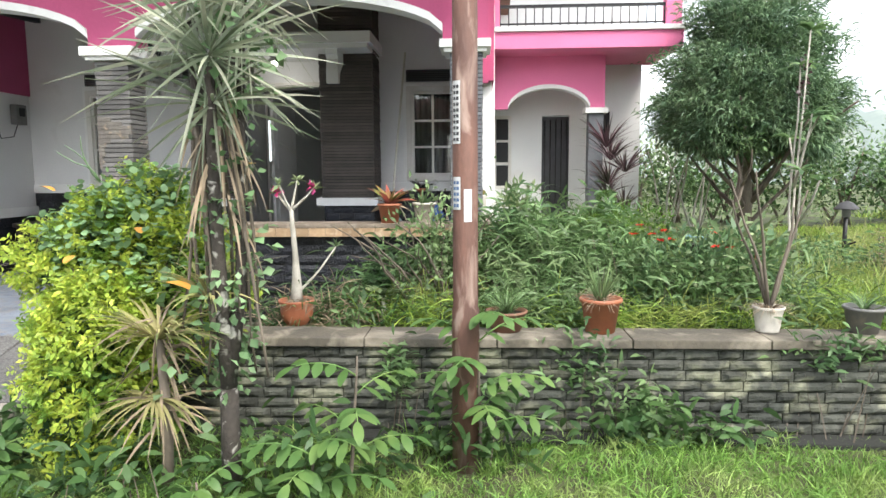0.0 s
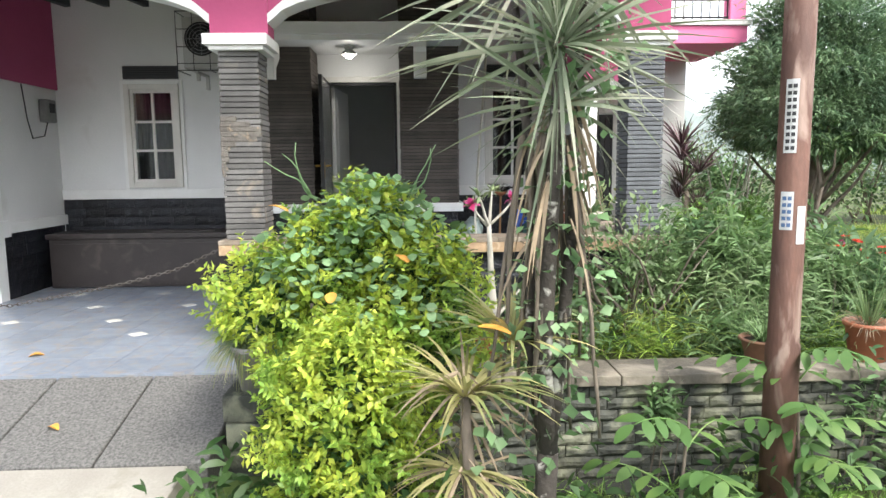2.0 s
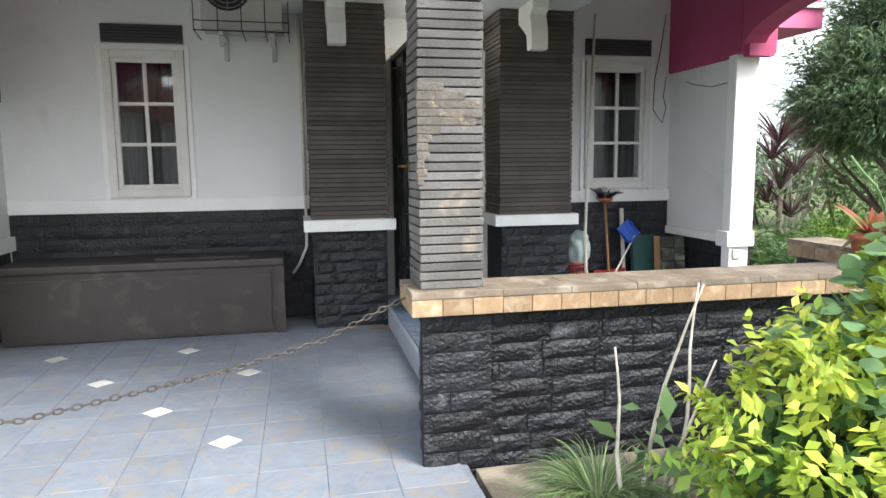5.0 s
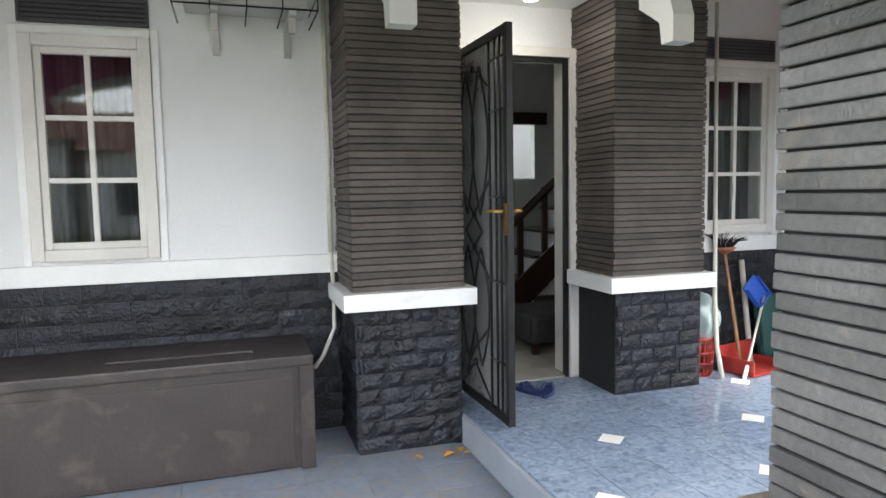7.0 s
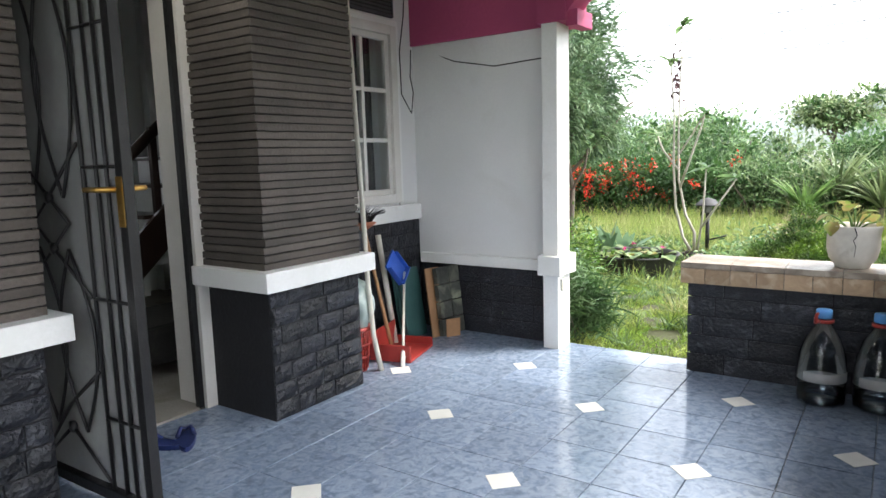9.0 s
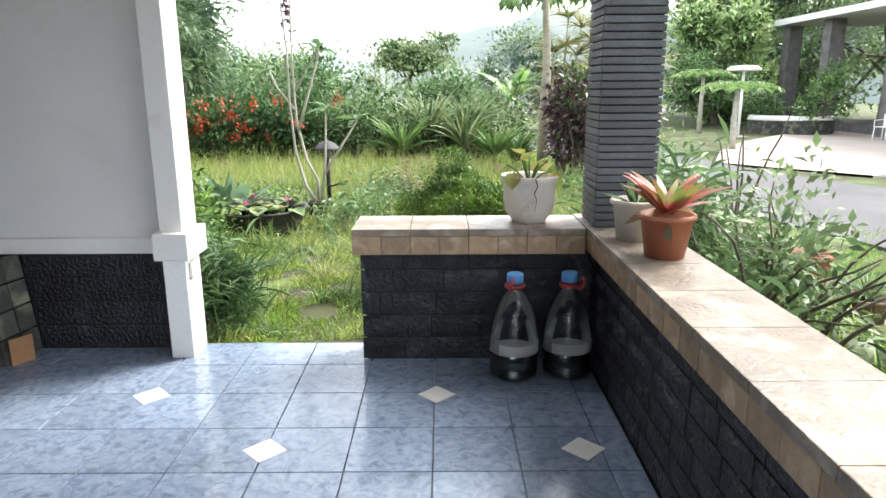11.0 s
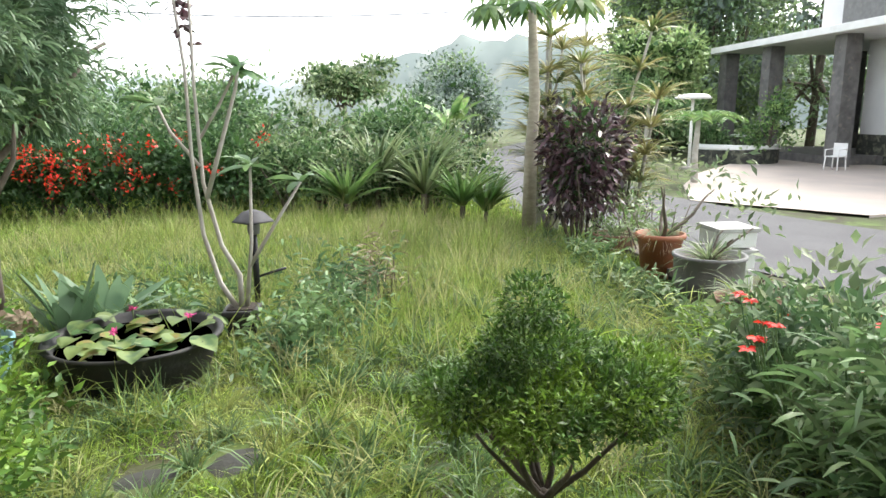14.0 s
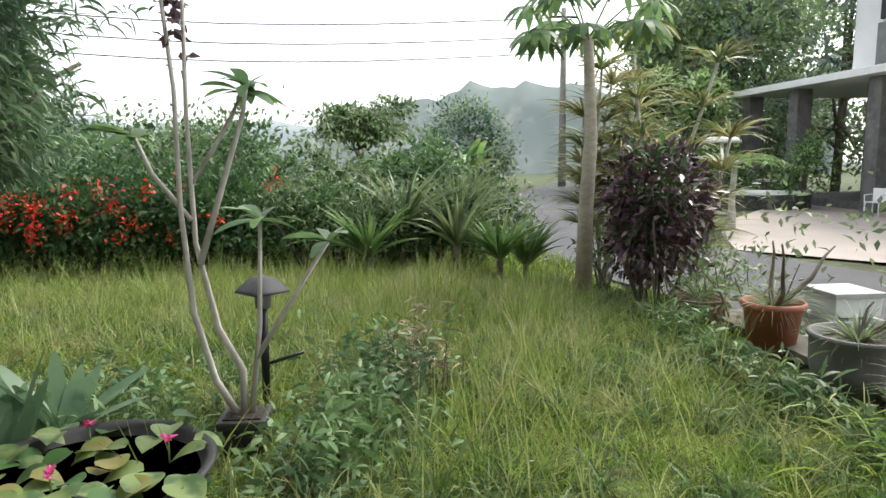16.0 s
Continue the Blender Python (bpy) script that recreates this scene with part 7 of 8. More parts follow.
crown("foliage", [(0, 0, 0.55, 0.24, 0.24, 0.3)], 260, 0.16, 0.35, L_GREYG, p, 0.8, 0.8, 0.3)
for x, y, s in ((2.35, 6.35, 0.3), (2.75, 6.5, 0.34), (3.25, 6.9, 0.3)):
    gb = thing("round_bush", x, y, -0.05, "round yellow-green clipped bush in the garden", "bush", "round bushes")
    crown("foliage", [(0, 0, s, s, s, s)], 1500, 0.05, 0.4, L_TOPI, gb, 0.3)
    part("stem", tube([(0, 0, 0), (0, 0, s)], 0.02, 6), M_BARK, gb)

weeds("bank_weeds", 2000, [(-0.75, 3.3, -0.3, 0.3, 0.4, 0.2), (-0.2, 3.35, -0.1, 0.45, 0.4, 0.22), (0.35, 3.3, 0.05, 0.4, 0.4, 0.2), (-0.9, 2.95, -0.35, 0.15, 0.25, 0.18)], 0.15, 0.013, L_RANK, "rank weeds on the bank below the porch wall")
weeds("bank_straw", 1100, [(-0.7, 3.3, -0.3, 0.35, 0.4, 0.14), (0.1, 3.3, -0.05, 0.5, 0.4, 0.18)], 0.2, 0.007, M_DEAD, "dry straw among the weeds on the bank")

# ---- garden plants ----
weeds("pier_weeds", 6500, [(1.6, 5.85, 0.1, 0.2, 0.18, 0.26), (1.75, 6.15, 0.15, 0.28, 0.24, 0.33), (1.45, 4.4, 0.0, 0.1, 0.25, 0.16)], 0.15, 0.011, L_RANK, "long-leaved weeds beside the porch pier")
weeds("broadleaf_weeds", 2600, [(4.6, 5.3, 0.05, 0.5, 0.35, 0.22), (4.2, 5.5, 0.03, 0.4, 0.3, 0.18), (5.2, 5.2, 0.08, 0.4, 0.35, 0.25), (5.0, 6.6, 0.03, 0.6, 0.5, 0.15)], 0.075, 0.022, L_MID, "broadleaved weeds among the grass")
weeds("dry_weeds", 260, [(5.1, 5.0, 0.2, 0.3, 0.25, 0.25)], 0.1, 0.008, M_DEAD, "dry brown weed stalks in the lawn")
weeds("edge_weeds", 2000, [(3.9, 3.05, 0.03, 0.4, 0.2, 0.12), (4.6, 3.1, 0.03, 0.4, 0.15, 0.12), (5.3, 3.15, 0.03, 0.35, 0.15, 0.12), (6.1, 3.1, 0.05, 0.4, 0.2, 0.15), (3.2, 3.2, 0.02, 0.35, 0.2, 0.12)], 0.11, 0.02, L_WEED, "weeds along the garden edge")
topi = thing("topiary_bush", 2.3, 4.55, -0.05, "clipped two-tier topiary bush with fine green leaves", "bush")
part("trunk", twigs([([(0, 0, 0), (0.01, 0, 0.1), (0, 0, 0.2)], [0.024, 0.02, 0.018])] + [(branch_path((0, 0, 0.17), (math.cos(k * 1.1), math.sin(k * 1.1), 1.1), 0.4, 5, 0.12, 0.06, k), taper(6, 0.012, 0.004)) for k in range(9)], 6), M_BARK, topi)
crown("crown", [(0, 0, 0.55, 0.27, 0.32, 0.11), (0.02, 0.03, 0.65, 0.17, 0.18, 0.1), (-0.02, 0.28, 0.52, 0.14, 0.13, 0.09), (0.02, -0.28, 0.55, 0.15, 0.14, 0.1), (0.01, 0.05, 0.79, 0.085, 0.095, 0.08), (-0.2, 0.05, 0.52, 0.13, 0.15, 0.09), (-0.13, -0.2, 0.53, 0.13, 0.14, 0.1)], 17500, 0.026, 0.3, L_TOPI, topi, 0.4, 0.7, 0.25, -1, 0.08)
# The dark inner leaves carry the shade inside the clipped crown.
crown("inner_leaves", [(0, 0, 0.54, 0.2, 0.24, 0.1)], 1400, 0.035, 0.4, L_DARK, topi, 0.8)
for k, (x, y, s) in enumerate(((4.3, 6.72, 1.15), (4.62, 6.66, 1.1))):
    ag = thing("agave", x, y, -0.05, "broad pointed grey-green agave rosette by the tub", "agave", "agave rosettes")
    for _ in range(15):
        rosette(ag, "leaf", 1, 0.42 * s, 0.085, 0.45, L_AGAVE, 0.06, 0.75, 1.15, shape="leafy")
fr = thing("frangipani", 4.5, 5.83, 0.14, "frangipani with pale bare limbs and leaf tufts at the tips", "tree")
BOUGHS = [[(0, 0, 0), (0.0, 0.0, 0.2), (0.03, 0.1, 0.38), (0.08, 0.19, 0.75), (0.12, 0.21, 1.3), (0.16, 0.2, 2.3)],
         [(0, 0.03, 0), (0.02, 0.12, 0.15), (0.03, 0.2, 0.45), (0.06, 0.24, 0.9), (0.1, 0.25, 1.4), (0.12, 0.3, 1.95)],
         [(0.06, 0.17, 0.66), (0.08, 0.08, 0.95), (0.1, -0.03, 1.3), (0.1, -0.05, 1.42)],
         [(0.0, -0.03, 0.0), (0.0, -0.08, 0.4), (0.0, -0.1, 0.85)],
         [(0.0, -0.06, 0.25), (0.05, -0.25, 0.55), (0.05, -0.38, 0.75)],
         [(0.07, 0.2, 0.85), (0.1, 0.36, 1.05), (0.1, 0.42, 1.2)], [(0.1, 0.2, 1.0), (0.14, 0.08, 1.2), (0.18, -0.02, 1.4)]]
part("trunk", twigs([(l, taper(len(l), 0.018 - 0.0013 * i, 0.008)) for i, l in enumerate(BOUGHS)], 8), M_BARKP, fr)
for i, l in enumerate(BOUGHS):
    e = l[-1]
    n = 9
    a = rng.uniform(0, 6.28, n)
    part("leaf_tuft", blades("leaf_tuft", np.tile(e, (n, 1)), np.stack((np.cos(a), np.sin(a), rng.uniform(0.0, 0.8, n)), 1), 0.21, 0.06, 0.9, L_MID, 5, "leafy", True), None, fr)
crown("vine_leaves", [(0.13, 0.24, 1.75, 0.06, 0.06, 0.35)], 60, 0.06, 0.7, L_PURPLE, fr, 0.9)
root = thing("root_ball", 4.4, 7.15, -0.06, "mossy brown root ball of a leaning potted tree", "plant")
bm = bmesh.new()
bmesh.ops.create_icosphere(bm, subdivisions=4, radius=0.17)
for v in bm.verts:
    v.co = Vector((v.co.x, v.co.y, v.co.z * 0.85 + 0.12)) * (1 + 0.25 * noise.noise(v.co * 22))
part("root_mass", bm, M_DEAD, root)
part("trunk", twigs([([(0, 0, 0.2), (-0.03, -0.02, 0.5), (0.06, 0.0, 0.85), (0.0, 0.05, 1.25), (0.05, -0.08, 1.6)], taper(5, 0.035, 0.015)), ([(0.05, 0.0, 0.85), (0.12, -0.12, 1.1), (0.1, -0.16, 1.3)], taper(3, 0.02, 0.01)), ([(0.1, 0.35, 0.0), (0.1, 0.28, 0.7), (0.15, 0.15, 1.4)], taper(3, 0.03, 0.015))], 7), M_BARK, root)
crown("foliage", [(0.05, -0.1, 1.45, 0.25, 0.25, 0.2)], 220, 0.08, 0.4, L_MID, root, 0.9)

ced = thing("cedar", 4.75, 7.85, -0.05, "large rounded conifer with drooping feathery sprays", "tree")
part("trunk", twigs([([(0, 0, 0), (0.03, 0, 0.6), (0, 0.02, 1.4), (0, 0, 3.0)], [0.12, 0.1, 0.08, 0.03])] + [(branch_path((0.02 * k, 0, 0.25 + 0.08 * k), (math.cos(k * 1.3), math.sin(k * 1.3), 1.0), 1.5, 6, 0.15, 0.05, k), taper(7, 0.034, 0.012)) for k in range(10)], 8), M_BARK, ced)
CB = [(0, 0, 2.05, 1.08, 1.08, 0.8), (0, 0, 2.7, 0.82, 0.82, 0.75), (0, 0, 3.35, 0.46, 0.46, 0.62), (-0.45, -0.35, 1.65, 0.58, 0.58, 0.48), (0.4, -0.4, 1.65, 0.58, 0.58, 0.5), (0.5, 0.3, 1.75, 0.58, 0.58, 0.5), (-0.5, 0.35, 1.75, 0.55, 0.55, 0.5)]
c, u = blob_points(CB, 30000, 0.22, -0.9, 0.16)
part("crown", blades("crown", c, u * 0.7 + rng.normal(size=c.shape) * 0.35 + (0, 0, 0.35), 0.12 * rng.uniform(0.6, 1.3, len(c)), 0.02, 1.6, L_CEDAR, 3, "leafy"), None, ced)
c, u = blob_points(CB, 20000, 0.12, -0.9, 0.2)
part("outer_sprays", blades("outer_sprays", c, u * 0.6 + rng.normal(size=c.shape) * 0.5, 0.1, 0.012, 2.4, L_CEDAR, 3, "leafy"), None, ced)
crown("inner_sprays", [(x, y, z, a * 0.85, b * 0.85, k * 0.85) for x, y, z, a, b, k in CB], 9000, 0.1, 0.35, L_CEDAR, ced, 0.4)

pap = thing("papaya_tree", 7.75, 3.23, -0.06, "papaya tree with a pale ringed trunk and lobed leaves", "tree")
part("trunk", tube([(0.05, 0, 0), (0.03, 0, 0.8), (-0.02, -0.02, 1.5), (0, 0.02, 2.42)], [0.085, 0.07, 0.06, 0.045], 14), M_PAPBARK, pap)
for k in range(17):
    a, e = k * 2.4, 0.5 + 0.5 * math.sin(k * 1.9)
    tip = Vector((0.55 * math.cos(a), 0.55 * math.sin(a), 2.42 + 0.3 * e))
    part("stalk", tube([(0, 0.02, 2.38), (0.3 * math.cos(a), 0.3 * math.sin(a), 2.46 + 0.22 * e), tip], 0.009, 5), L_FRESH, pap)
    n = 11
    q = np.linspace(-2.4, 2.4, n) + a
    part("leaf", blades("leaf", np.tile(tip, (n, 1)), np.stack((np.cos(q), np.sin(q), np.full(n, 0.0)), 1), 0.34, 0.075, 1.6, L_MID if k % 5 else L_TALL, 5, "leafy", True), None, pap)
croton = thing("purple_bush", 6.95, 2.92, -0.1, "dense dark purple leaved bush", "bush")
crown("foliage", [(0, -0.05, 0.98, 0.4, 0.4, 0.46), (0.05, -0.2, 1.05, 0.24, 0.24, 0.36), (0, 0, 0.66, 0.36, 0.36, 0.36), (0, 0.3, 1.12, 0.13, 0.13, 0.36)], 2400, 0.1, 0.4, L_PURPLE, croton, 0.3, 0.9, -0.35)
# Dark green inside the purple again stands for shade behind the leaves.
crown("inner_leaves", [(0, 0, 1.0, 0.3, 0.3, 0.5)], 500, 0.1, 0.5, L_DARK, croton, 0.7)
part("stems", twigs([(branch_path((0.06 * math.cos(k), 0.06 * math.sin(k), 0), (math.cos(k) * 0.3, math.sin(k) * 0.3, 1), 0.95, 6, 0.14, 0.05, k), taper(7, 0.016, 0.006)) for k in range(9)], 6), M_BARK, croton)
for k, (x, y, h) in enumerate(((8.6, 2.35, 2.4), (9.2, 2.0, 2.9), (8.3, 1.85, 2.0), (9.0, 2.8, 2.5), (9.6, 2.4, 3.3), (8.1, 2.6, 1.5))):
    gd = thing("golden_dracaena", x, y, float(ground_z(x, y)), "tall golden striped dracaena clump by the road", "plant", "golden dracaena clump")
    part("stem", twigs([(branch_path((0, 0, 0), (0.1 * math.cos(j * 2), 0.1 * math.sin(j * 2), 1), h * (0.6 + 0.2 * j), 6, 0.08, 0.0, k * 5 + j), taper(7, 0.03, 0.016)) for j in range(3)], 7), M_BARKP, gd)
    for j in range(3):
        e = branch_path((0, 0, 0), (0.1 * math.cos(j * 2), 0.1 * math.sin(j * 2), 1), h * (0.6 + 0.2 * j), 6, 0.08, 0.0, k * 5 + j)
        for i, q in enumerate(e[3:]):
            rosette(gd, "leaf_head", 46, 0.55, 0.028, 1.1, L_GOLD, q.z, 1.0, 0.7, q.x, q.y)
for k, (x, y, h, m) in enumerate(((7.3, 2.3, 0.9, L_GREYG), (6.7, 2.5, 0.8, L_FRESH), (6.0, 2.5, 0.9, L_GREYG), (8.0, 2.9, 0.6, L_GREYG))):
    b = thing("verge_bush", x, y, float(ground_z(x, y)), "scraggly thin-stemmed bush at the garden edge", "bush", "verge bushes")
    part("stems", twigs([(branch_path((0.05 * j, 0, 0), (math.cos(j * 2.4) * 0.35, math.sin(j * 2.4) * 0.35, 1), h * 1.1, 7, 0.16, 0.0, 300 + k * 9 + j), taper(8, 0.014, 0.004)) for j in range(7)], 5), M_BARK, b)
    crown("foliage", [(0, 0, h * 0.75, 0.36, 0.36, h * 0.45)], 320, 0.075, 0.4, m, b, 0.9)


# ---- hedge and trees behind the garden ----
def bush(name, x, y, r, h, n, leaf, material, label, group="", blobs=None, aspect=0.42, inner=True, stems=5, z=None):
    z = float(ground_z(x, y)) - 0.03 if z is None else z
    b = thing(name, x, y, z, label, "bush", group)
    s = random.Random(int(x * 100 + y * 7))
    bl = blobs or [(0, 0, h * 0.55, r, r, h * 0.5)] + [(s.uniform(-0.6, 0.6) * r, s.uniform(-0.6, 0.6) * r, h * s.uniform(0.35, 0.8), r * 0.55, r * 0.55, h * 0.3) for _ in range(4)]
    crown("foliage", bl, n, leaf, aspect, material, b, 0.45, 0.8, 0.1)
    # Inner leaves in a darker green stand for the shade within the bush.
    if inner:
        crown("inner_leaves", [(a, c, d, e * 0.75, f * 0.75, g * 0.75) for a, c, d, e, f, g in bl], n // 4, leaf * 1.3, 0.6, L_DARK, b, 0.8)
    part("stems", twigs([(branch_path((0.1 * k, 0, 0), (math.cos(k * 2.4) * 0.4, math.sin(k * 2.4) * 0.4, 1), h * 0.8, 5, 0.15, 0.03, k), taper(6, 0.03, 0.01)) for k in range(stems)], 5), M_BARK, b)
    return b


for k in range(6):
    y = 6.9 + 0.75 * k
    b = bush("flowering_hedge", 9.5 + 0.15 * (k % 2), y, 0.62, 1.12 + 0.08 * (k % 3), 2400, 0.085, L_DARK, "dark green hedge shrub with clusters of orange-red flowers", "flowering hedge")
    for j in range(11):
        s = random.Random(k * 40 + j)
        a, t = s.uniform(2.0, 4.4), s.uniform(0.3, 1.0)
        e = (0.62 * math.cos(a) - 0.05, 0.6 * math.sin(a), 0.25 + 0.85 * t)
        if s.random() < (0.9 if k > 1 else 0.35):
            part("flower_cluster", leaves("flower_cluster", np.tile(e, (26, 1)) + rng.normal(size=(26, 3)) * 0.06, rng.normal(size=(26, 3)) + (-0.5, 0, 0.2), 0.05, 0.6, L_FLOWER), None, b, "orange-red flower cluster")
# Far hedge: the greyer leaf colour also carries some of the haze.
for k in range(8):
    s = random.Random(k + 500)
    bush("grey_hedge_shrub", 9.7 + s.uniform(-0.3, 0.5), 4.0 + 0.42 * k, 0.55, 0.8 + 0.4 * s.random(), 1500, 0.075, (L_GREYG, L_MID, L_WEED)[k % 3], "mixed grey-green hedge shrub", "grey-green hedge")
for k in range(7):
    s = random.Random(k + 900)
    bush("tall_shrub", 11.2 + s.uniform(-0.5, 0.8), 3.6 + 1.05 * k, 0.9, 1.5 + 0.55 * s.random(), 2000, 0.1, (L_GREYG, L_MID)[k % 2], "tall hazy grey-green shrub behind the hedge", "tall shrubs")
for k in range(9):
    s = random.Random(k + 1300)
    bush("back_shrub", 3.9 + 0.95 * k, 11.2 + s.uniform(-0.5, 1.2), 0.85, 1.3 + 0.7 * s.random(), 1500, 0.1, (L_GREYG, L_WEED, L_MID)[k % 3], "loose grey-green shrub at the back of the garden", "back shrubs")
for k, (x, y) in enumerate(((3.9, 8.6), (4.6, 9.4))):
    yt = thing("young_tree", x, y, float(ground_z(x, y)), "young pale-stemmed tree with few leaves", "tree", "young garden trees")
    limbs = [branch_path((0.03 * j, 0, 0), (math.cos(j * 2.1 + k) * 0.4, math.sin(j * 2.1 + k) * 0.4, 1), 1.3 + 0.15 * j, 7, 0.12, 0.05, 700 + k * 7 + j) for j in range(4)]
    part("trunk", twigs([(p, taper(8, 0.02, 0.006)) for p in limbs], 6), M_BARKP, yt)
    crown("foliage", [(*p[-1], 0.22, 0.22, 0.25) for p in limbs], 220, 0.09, 0.42, L_GREYG, yt, 0.9)
for k, (x, y, h) in enumerate(((9.2, 4.3, 0.95), (9.1, 3.8, 0.7), (9.5, 4.9, 1.3), (9.0, 5.3, 0.6), (9.9, 4.2, 1.5), (9.3, 3.45, 0.6))):
    sp = thing("spiky_plant", x, y, float(ground_z(x, y)), "clump of pale green sword-shaped leaves", "plant", "sword-leaved clumps")
    rosette(sp, "leaf_head", 70, 0.75 if k % 2 else 0.95, 0.05, 0.9, L_FRESH if k % 2 else L_GREYG, h * 0.35, 0.8, 1.2)
    part("stem", tube([(0, 0, 0), (0, 0, h * 0.36)], 0.04, 6), M_BARK, sp)


def tree(name, x, y, z, h, r, n, leaf, material, label, group="", trunk=0.12, low=0.35, flat=0.5, droop=0.0, dark=True):
    """A tapered trunk, limbs, and a crown of lumps with gaps."""
    t = thing(name, x, y, z, label, "tree", group)
    s = random.Random(int(x * 31 + y * 17))
    limbs = [([(0, 0, 0), (0.03 * h * s.uniform(-1, 1), 0, h * 0.35), (0, 0.03 * h * s.uniform(-1, 1), h * 0.75)], [trunk, trunk * 0.75, trunk * 0.3])]
    bl = []
    for k in range(11):
        a, e = k * 2.4 + s.random(), s.uniform(low, 1.0)
        q = r * s.uniform(0.35, 0.85) * (1.15 - 0.5 * e)
        c = (q * math.cos(a), q * math.sin(a), h * e - r * 0.1)
        limbs.append(([(0, 0, h * (low * 0.7 + 0.2 * s.random())), (c[0] * 0.5, c[1] * 0.5, c[2] * 0.85), c], [trunk * 0.4, trunk * 0.25, trunk * 0.08]))
        bl.append((*c, r * s.uniform(0.35, 0.55), r * s.uniform(0.35, 0.55), r * flat * s.uniform(0.4, 0.7)))
    part("trunk", twigs(limbs, 7), M_BARK, t)
    crown("crown", bl, n, leaf, 0.5, material, t, 0.5, 0.7, 0.05, -1, 0.2, droop=droop)
    # Below 8 m the inner leaves are dark, standing for shade inside the crown.
    if dark:
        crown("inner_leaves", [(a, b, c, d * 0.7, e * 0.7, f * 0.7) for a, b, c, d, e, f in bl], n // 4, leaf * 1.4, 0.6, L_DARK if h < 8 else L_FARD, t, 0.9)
    return t


tree("umbrella_tree", 17.0, 5.5, -0.7, 3.3, 1.6, 4200, 0.12, L_GREYG, "spreading umbrella-shaped tree beyond the hedge", "", 0.12, 0.82, 0.28)
for k, (x, y, h, r) in enumerate(((14.0, 9.5, 2.6, 1.5), (15.0, 12.0, 2.9, 1.7), (13.0, 7.6, 2.2, 1.1), (16.5, 14.5, 3.1, 1.9), (15.5, 4.8, 2.0, 1.1), (12.6, 11.5, 2.5, 1.4), (14.5, 17.5, 3.6, 2.2))):
    tree("garden_tree", x, y, -0.7, h, r, 2800, 0.13, (L_MID, L_GREYG)[k % 2], "leafy green tree behind the garden hedge", "trees behind the hedge", 0.09, 0.3, 0.6)
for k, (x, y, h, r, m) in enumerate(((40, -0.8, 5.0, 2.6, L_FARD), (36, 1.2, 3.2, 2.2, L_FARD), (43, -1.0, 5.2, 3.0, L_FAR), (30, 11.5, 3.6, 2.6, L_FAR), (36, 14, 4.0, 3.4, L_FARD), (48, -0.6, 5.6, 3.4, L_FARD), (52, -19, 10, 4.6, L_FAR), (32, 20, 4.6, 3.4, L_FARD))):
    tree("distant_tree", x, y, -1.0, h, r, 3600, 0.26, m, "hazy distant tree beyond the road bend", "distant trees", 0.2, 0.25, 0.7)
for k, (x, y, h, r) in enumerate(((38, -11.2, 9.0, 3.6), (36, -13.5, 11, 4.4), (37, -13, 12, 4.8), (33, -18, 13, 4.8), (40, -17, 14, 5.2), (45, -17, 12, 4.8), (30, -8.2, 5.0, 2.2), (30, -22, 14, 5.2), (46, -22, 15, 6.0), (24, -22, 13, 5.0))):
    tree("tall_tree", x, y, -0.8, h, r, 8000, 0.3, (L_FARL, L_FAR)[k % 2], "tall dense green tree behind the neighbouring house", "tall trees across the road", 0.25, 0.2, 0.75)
for k, (x, y, h, r) in enumerate(((22.3, -8.9, 2.5, 1.1), (26.0, -8.0, 2.4, 1.1), (24.0, -7.6, 1.5, 0.9), (27.5, -6.5, 3.2, 1.5))):
    tree("driveway_tree", x, y, -0.55, h, r, 1500, 0.13, L_FRESH if k == 0 else L_MID, "small bright bush tree at the neighbour's planter", "trees at the driveway", 0.05, 0.3, 0.6)
ban = thing("banana_plant", 26.0, 1.8, -0.8, "banana plant with broad arching leaves by the road", "plant")
part("stem", tube([(0, 0, 0), (0.1, 0, 1.6)], [0.14, 0.09], 8), M_BARKP, ban)
rosette(ban, "leaf_head", 11, 1.8, 0.42, 1.0, L_FRESH, 1.5, 0.9, 1.1, shape="leafy")
for k, (x, y, h) in enumerate(((16.8, -3.4, 1.9), (24.0, -5.2, 2.4))):
    pm = thing("palm_tree", x, y, -0.7, "slender palm with feathery drooping fronds", "palm", "palms along the road")
    part("trunk", tube([(0, 0, 0), (0.08, 0, h * 0.5), (0, 0, h)], [0.1, 0.08, 0.06], 9), M_BARKP, pm)
    for j in range(11):
        a = j * 2.4
        rib = [Vector((0.02, 0, h)) + Vector((math.cos(a) * f, math.sin(a) * f, 0.55 * f - 0.5 * f * f)) * 0.9 for f in (0, 0.3, 0.6, 0.9, 1.2)]
        part("frond_rib", tube(rib, taper(5, 0.02, 0.006), 5), L_MID, pm)
        ro = np.concatenate([np.linspace(rib[i], rib[i + 1], 6) for i in range(4)])
        dd = np.concatenate([np.tile((-math.sin(a) * q + 0.4 * math.cos(a), math.cos(a) * q + 0.4 * math.sin(a), -0.25), (len(ro), 1)) for q in (-1, 1)])
        part("frond", blades("frond", np.concatenate((ro, ro)), dd, 0.3, 0.035, 1.0, L_FRESH, 3, "leafy"), None, pm)

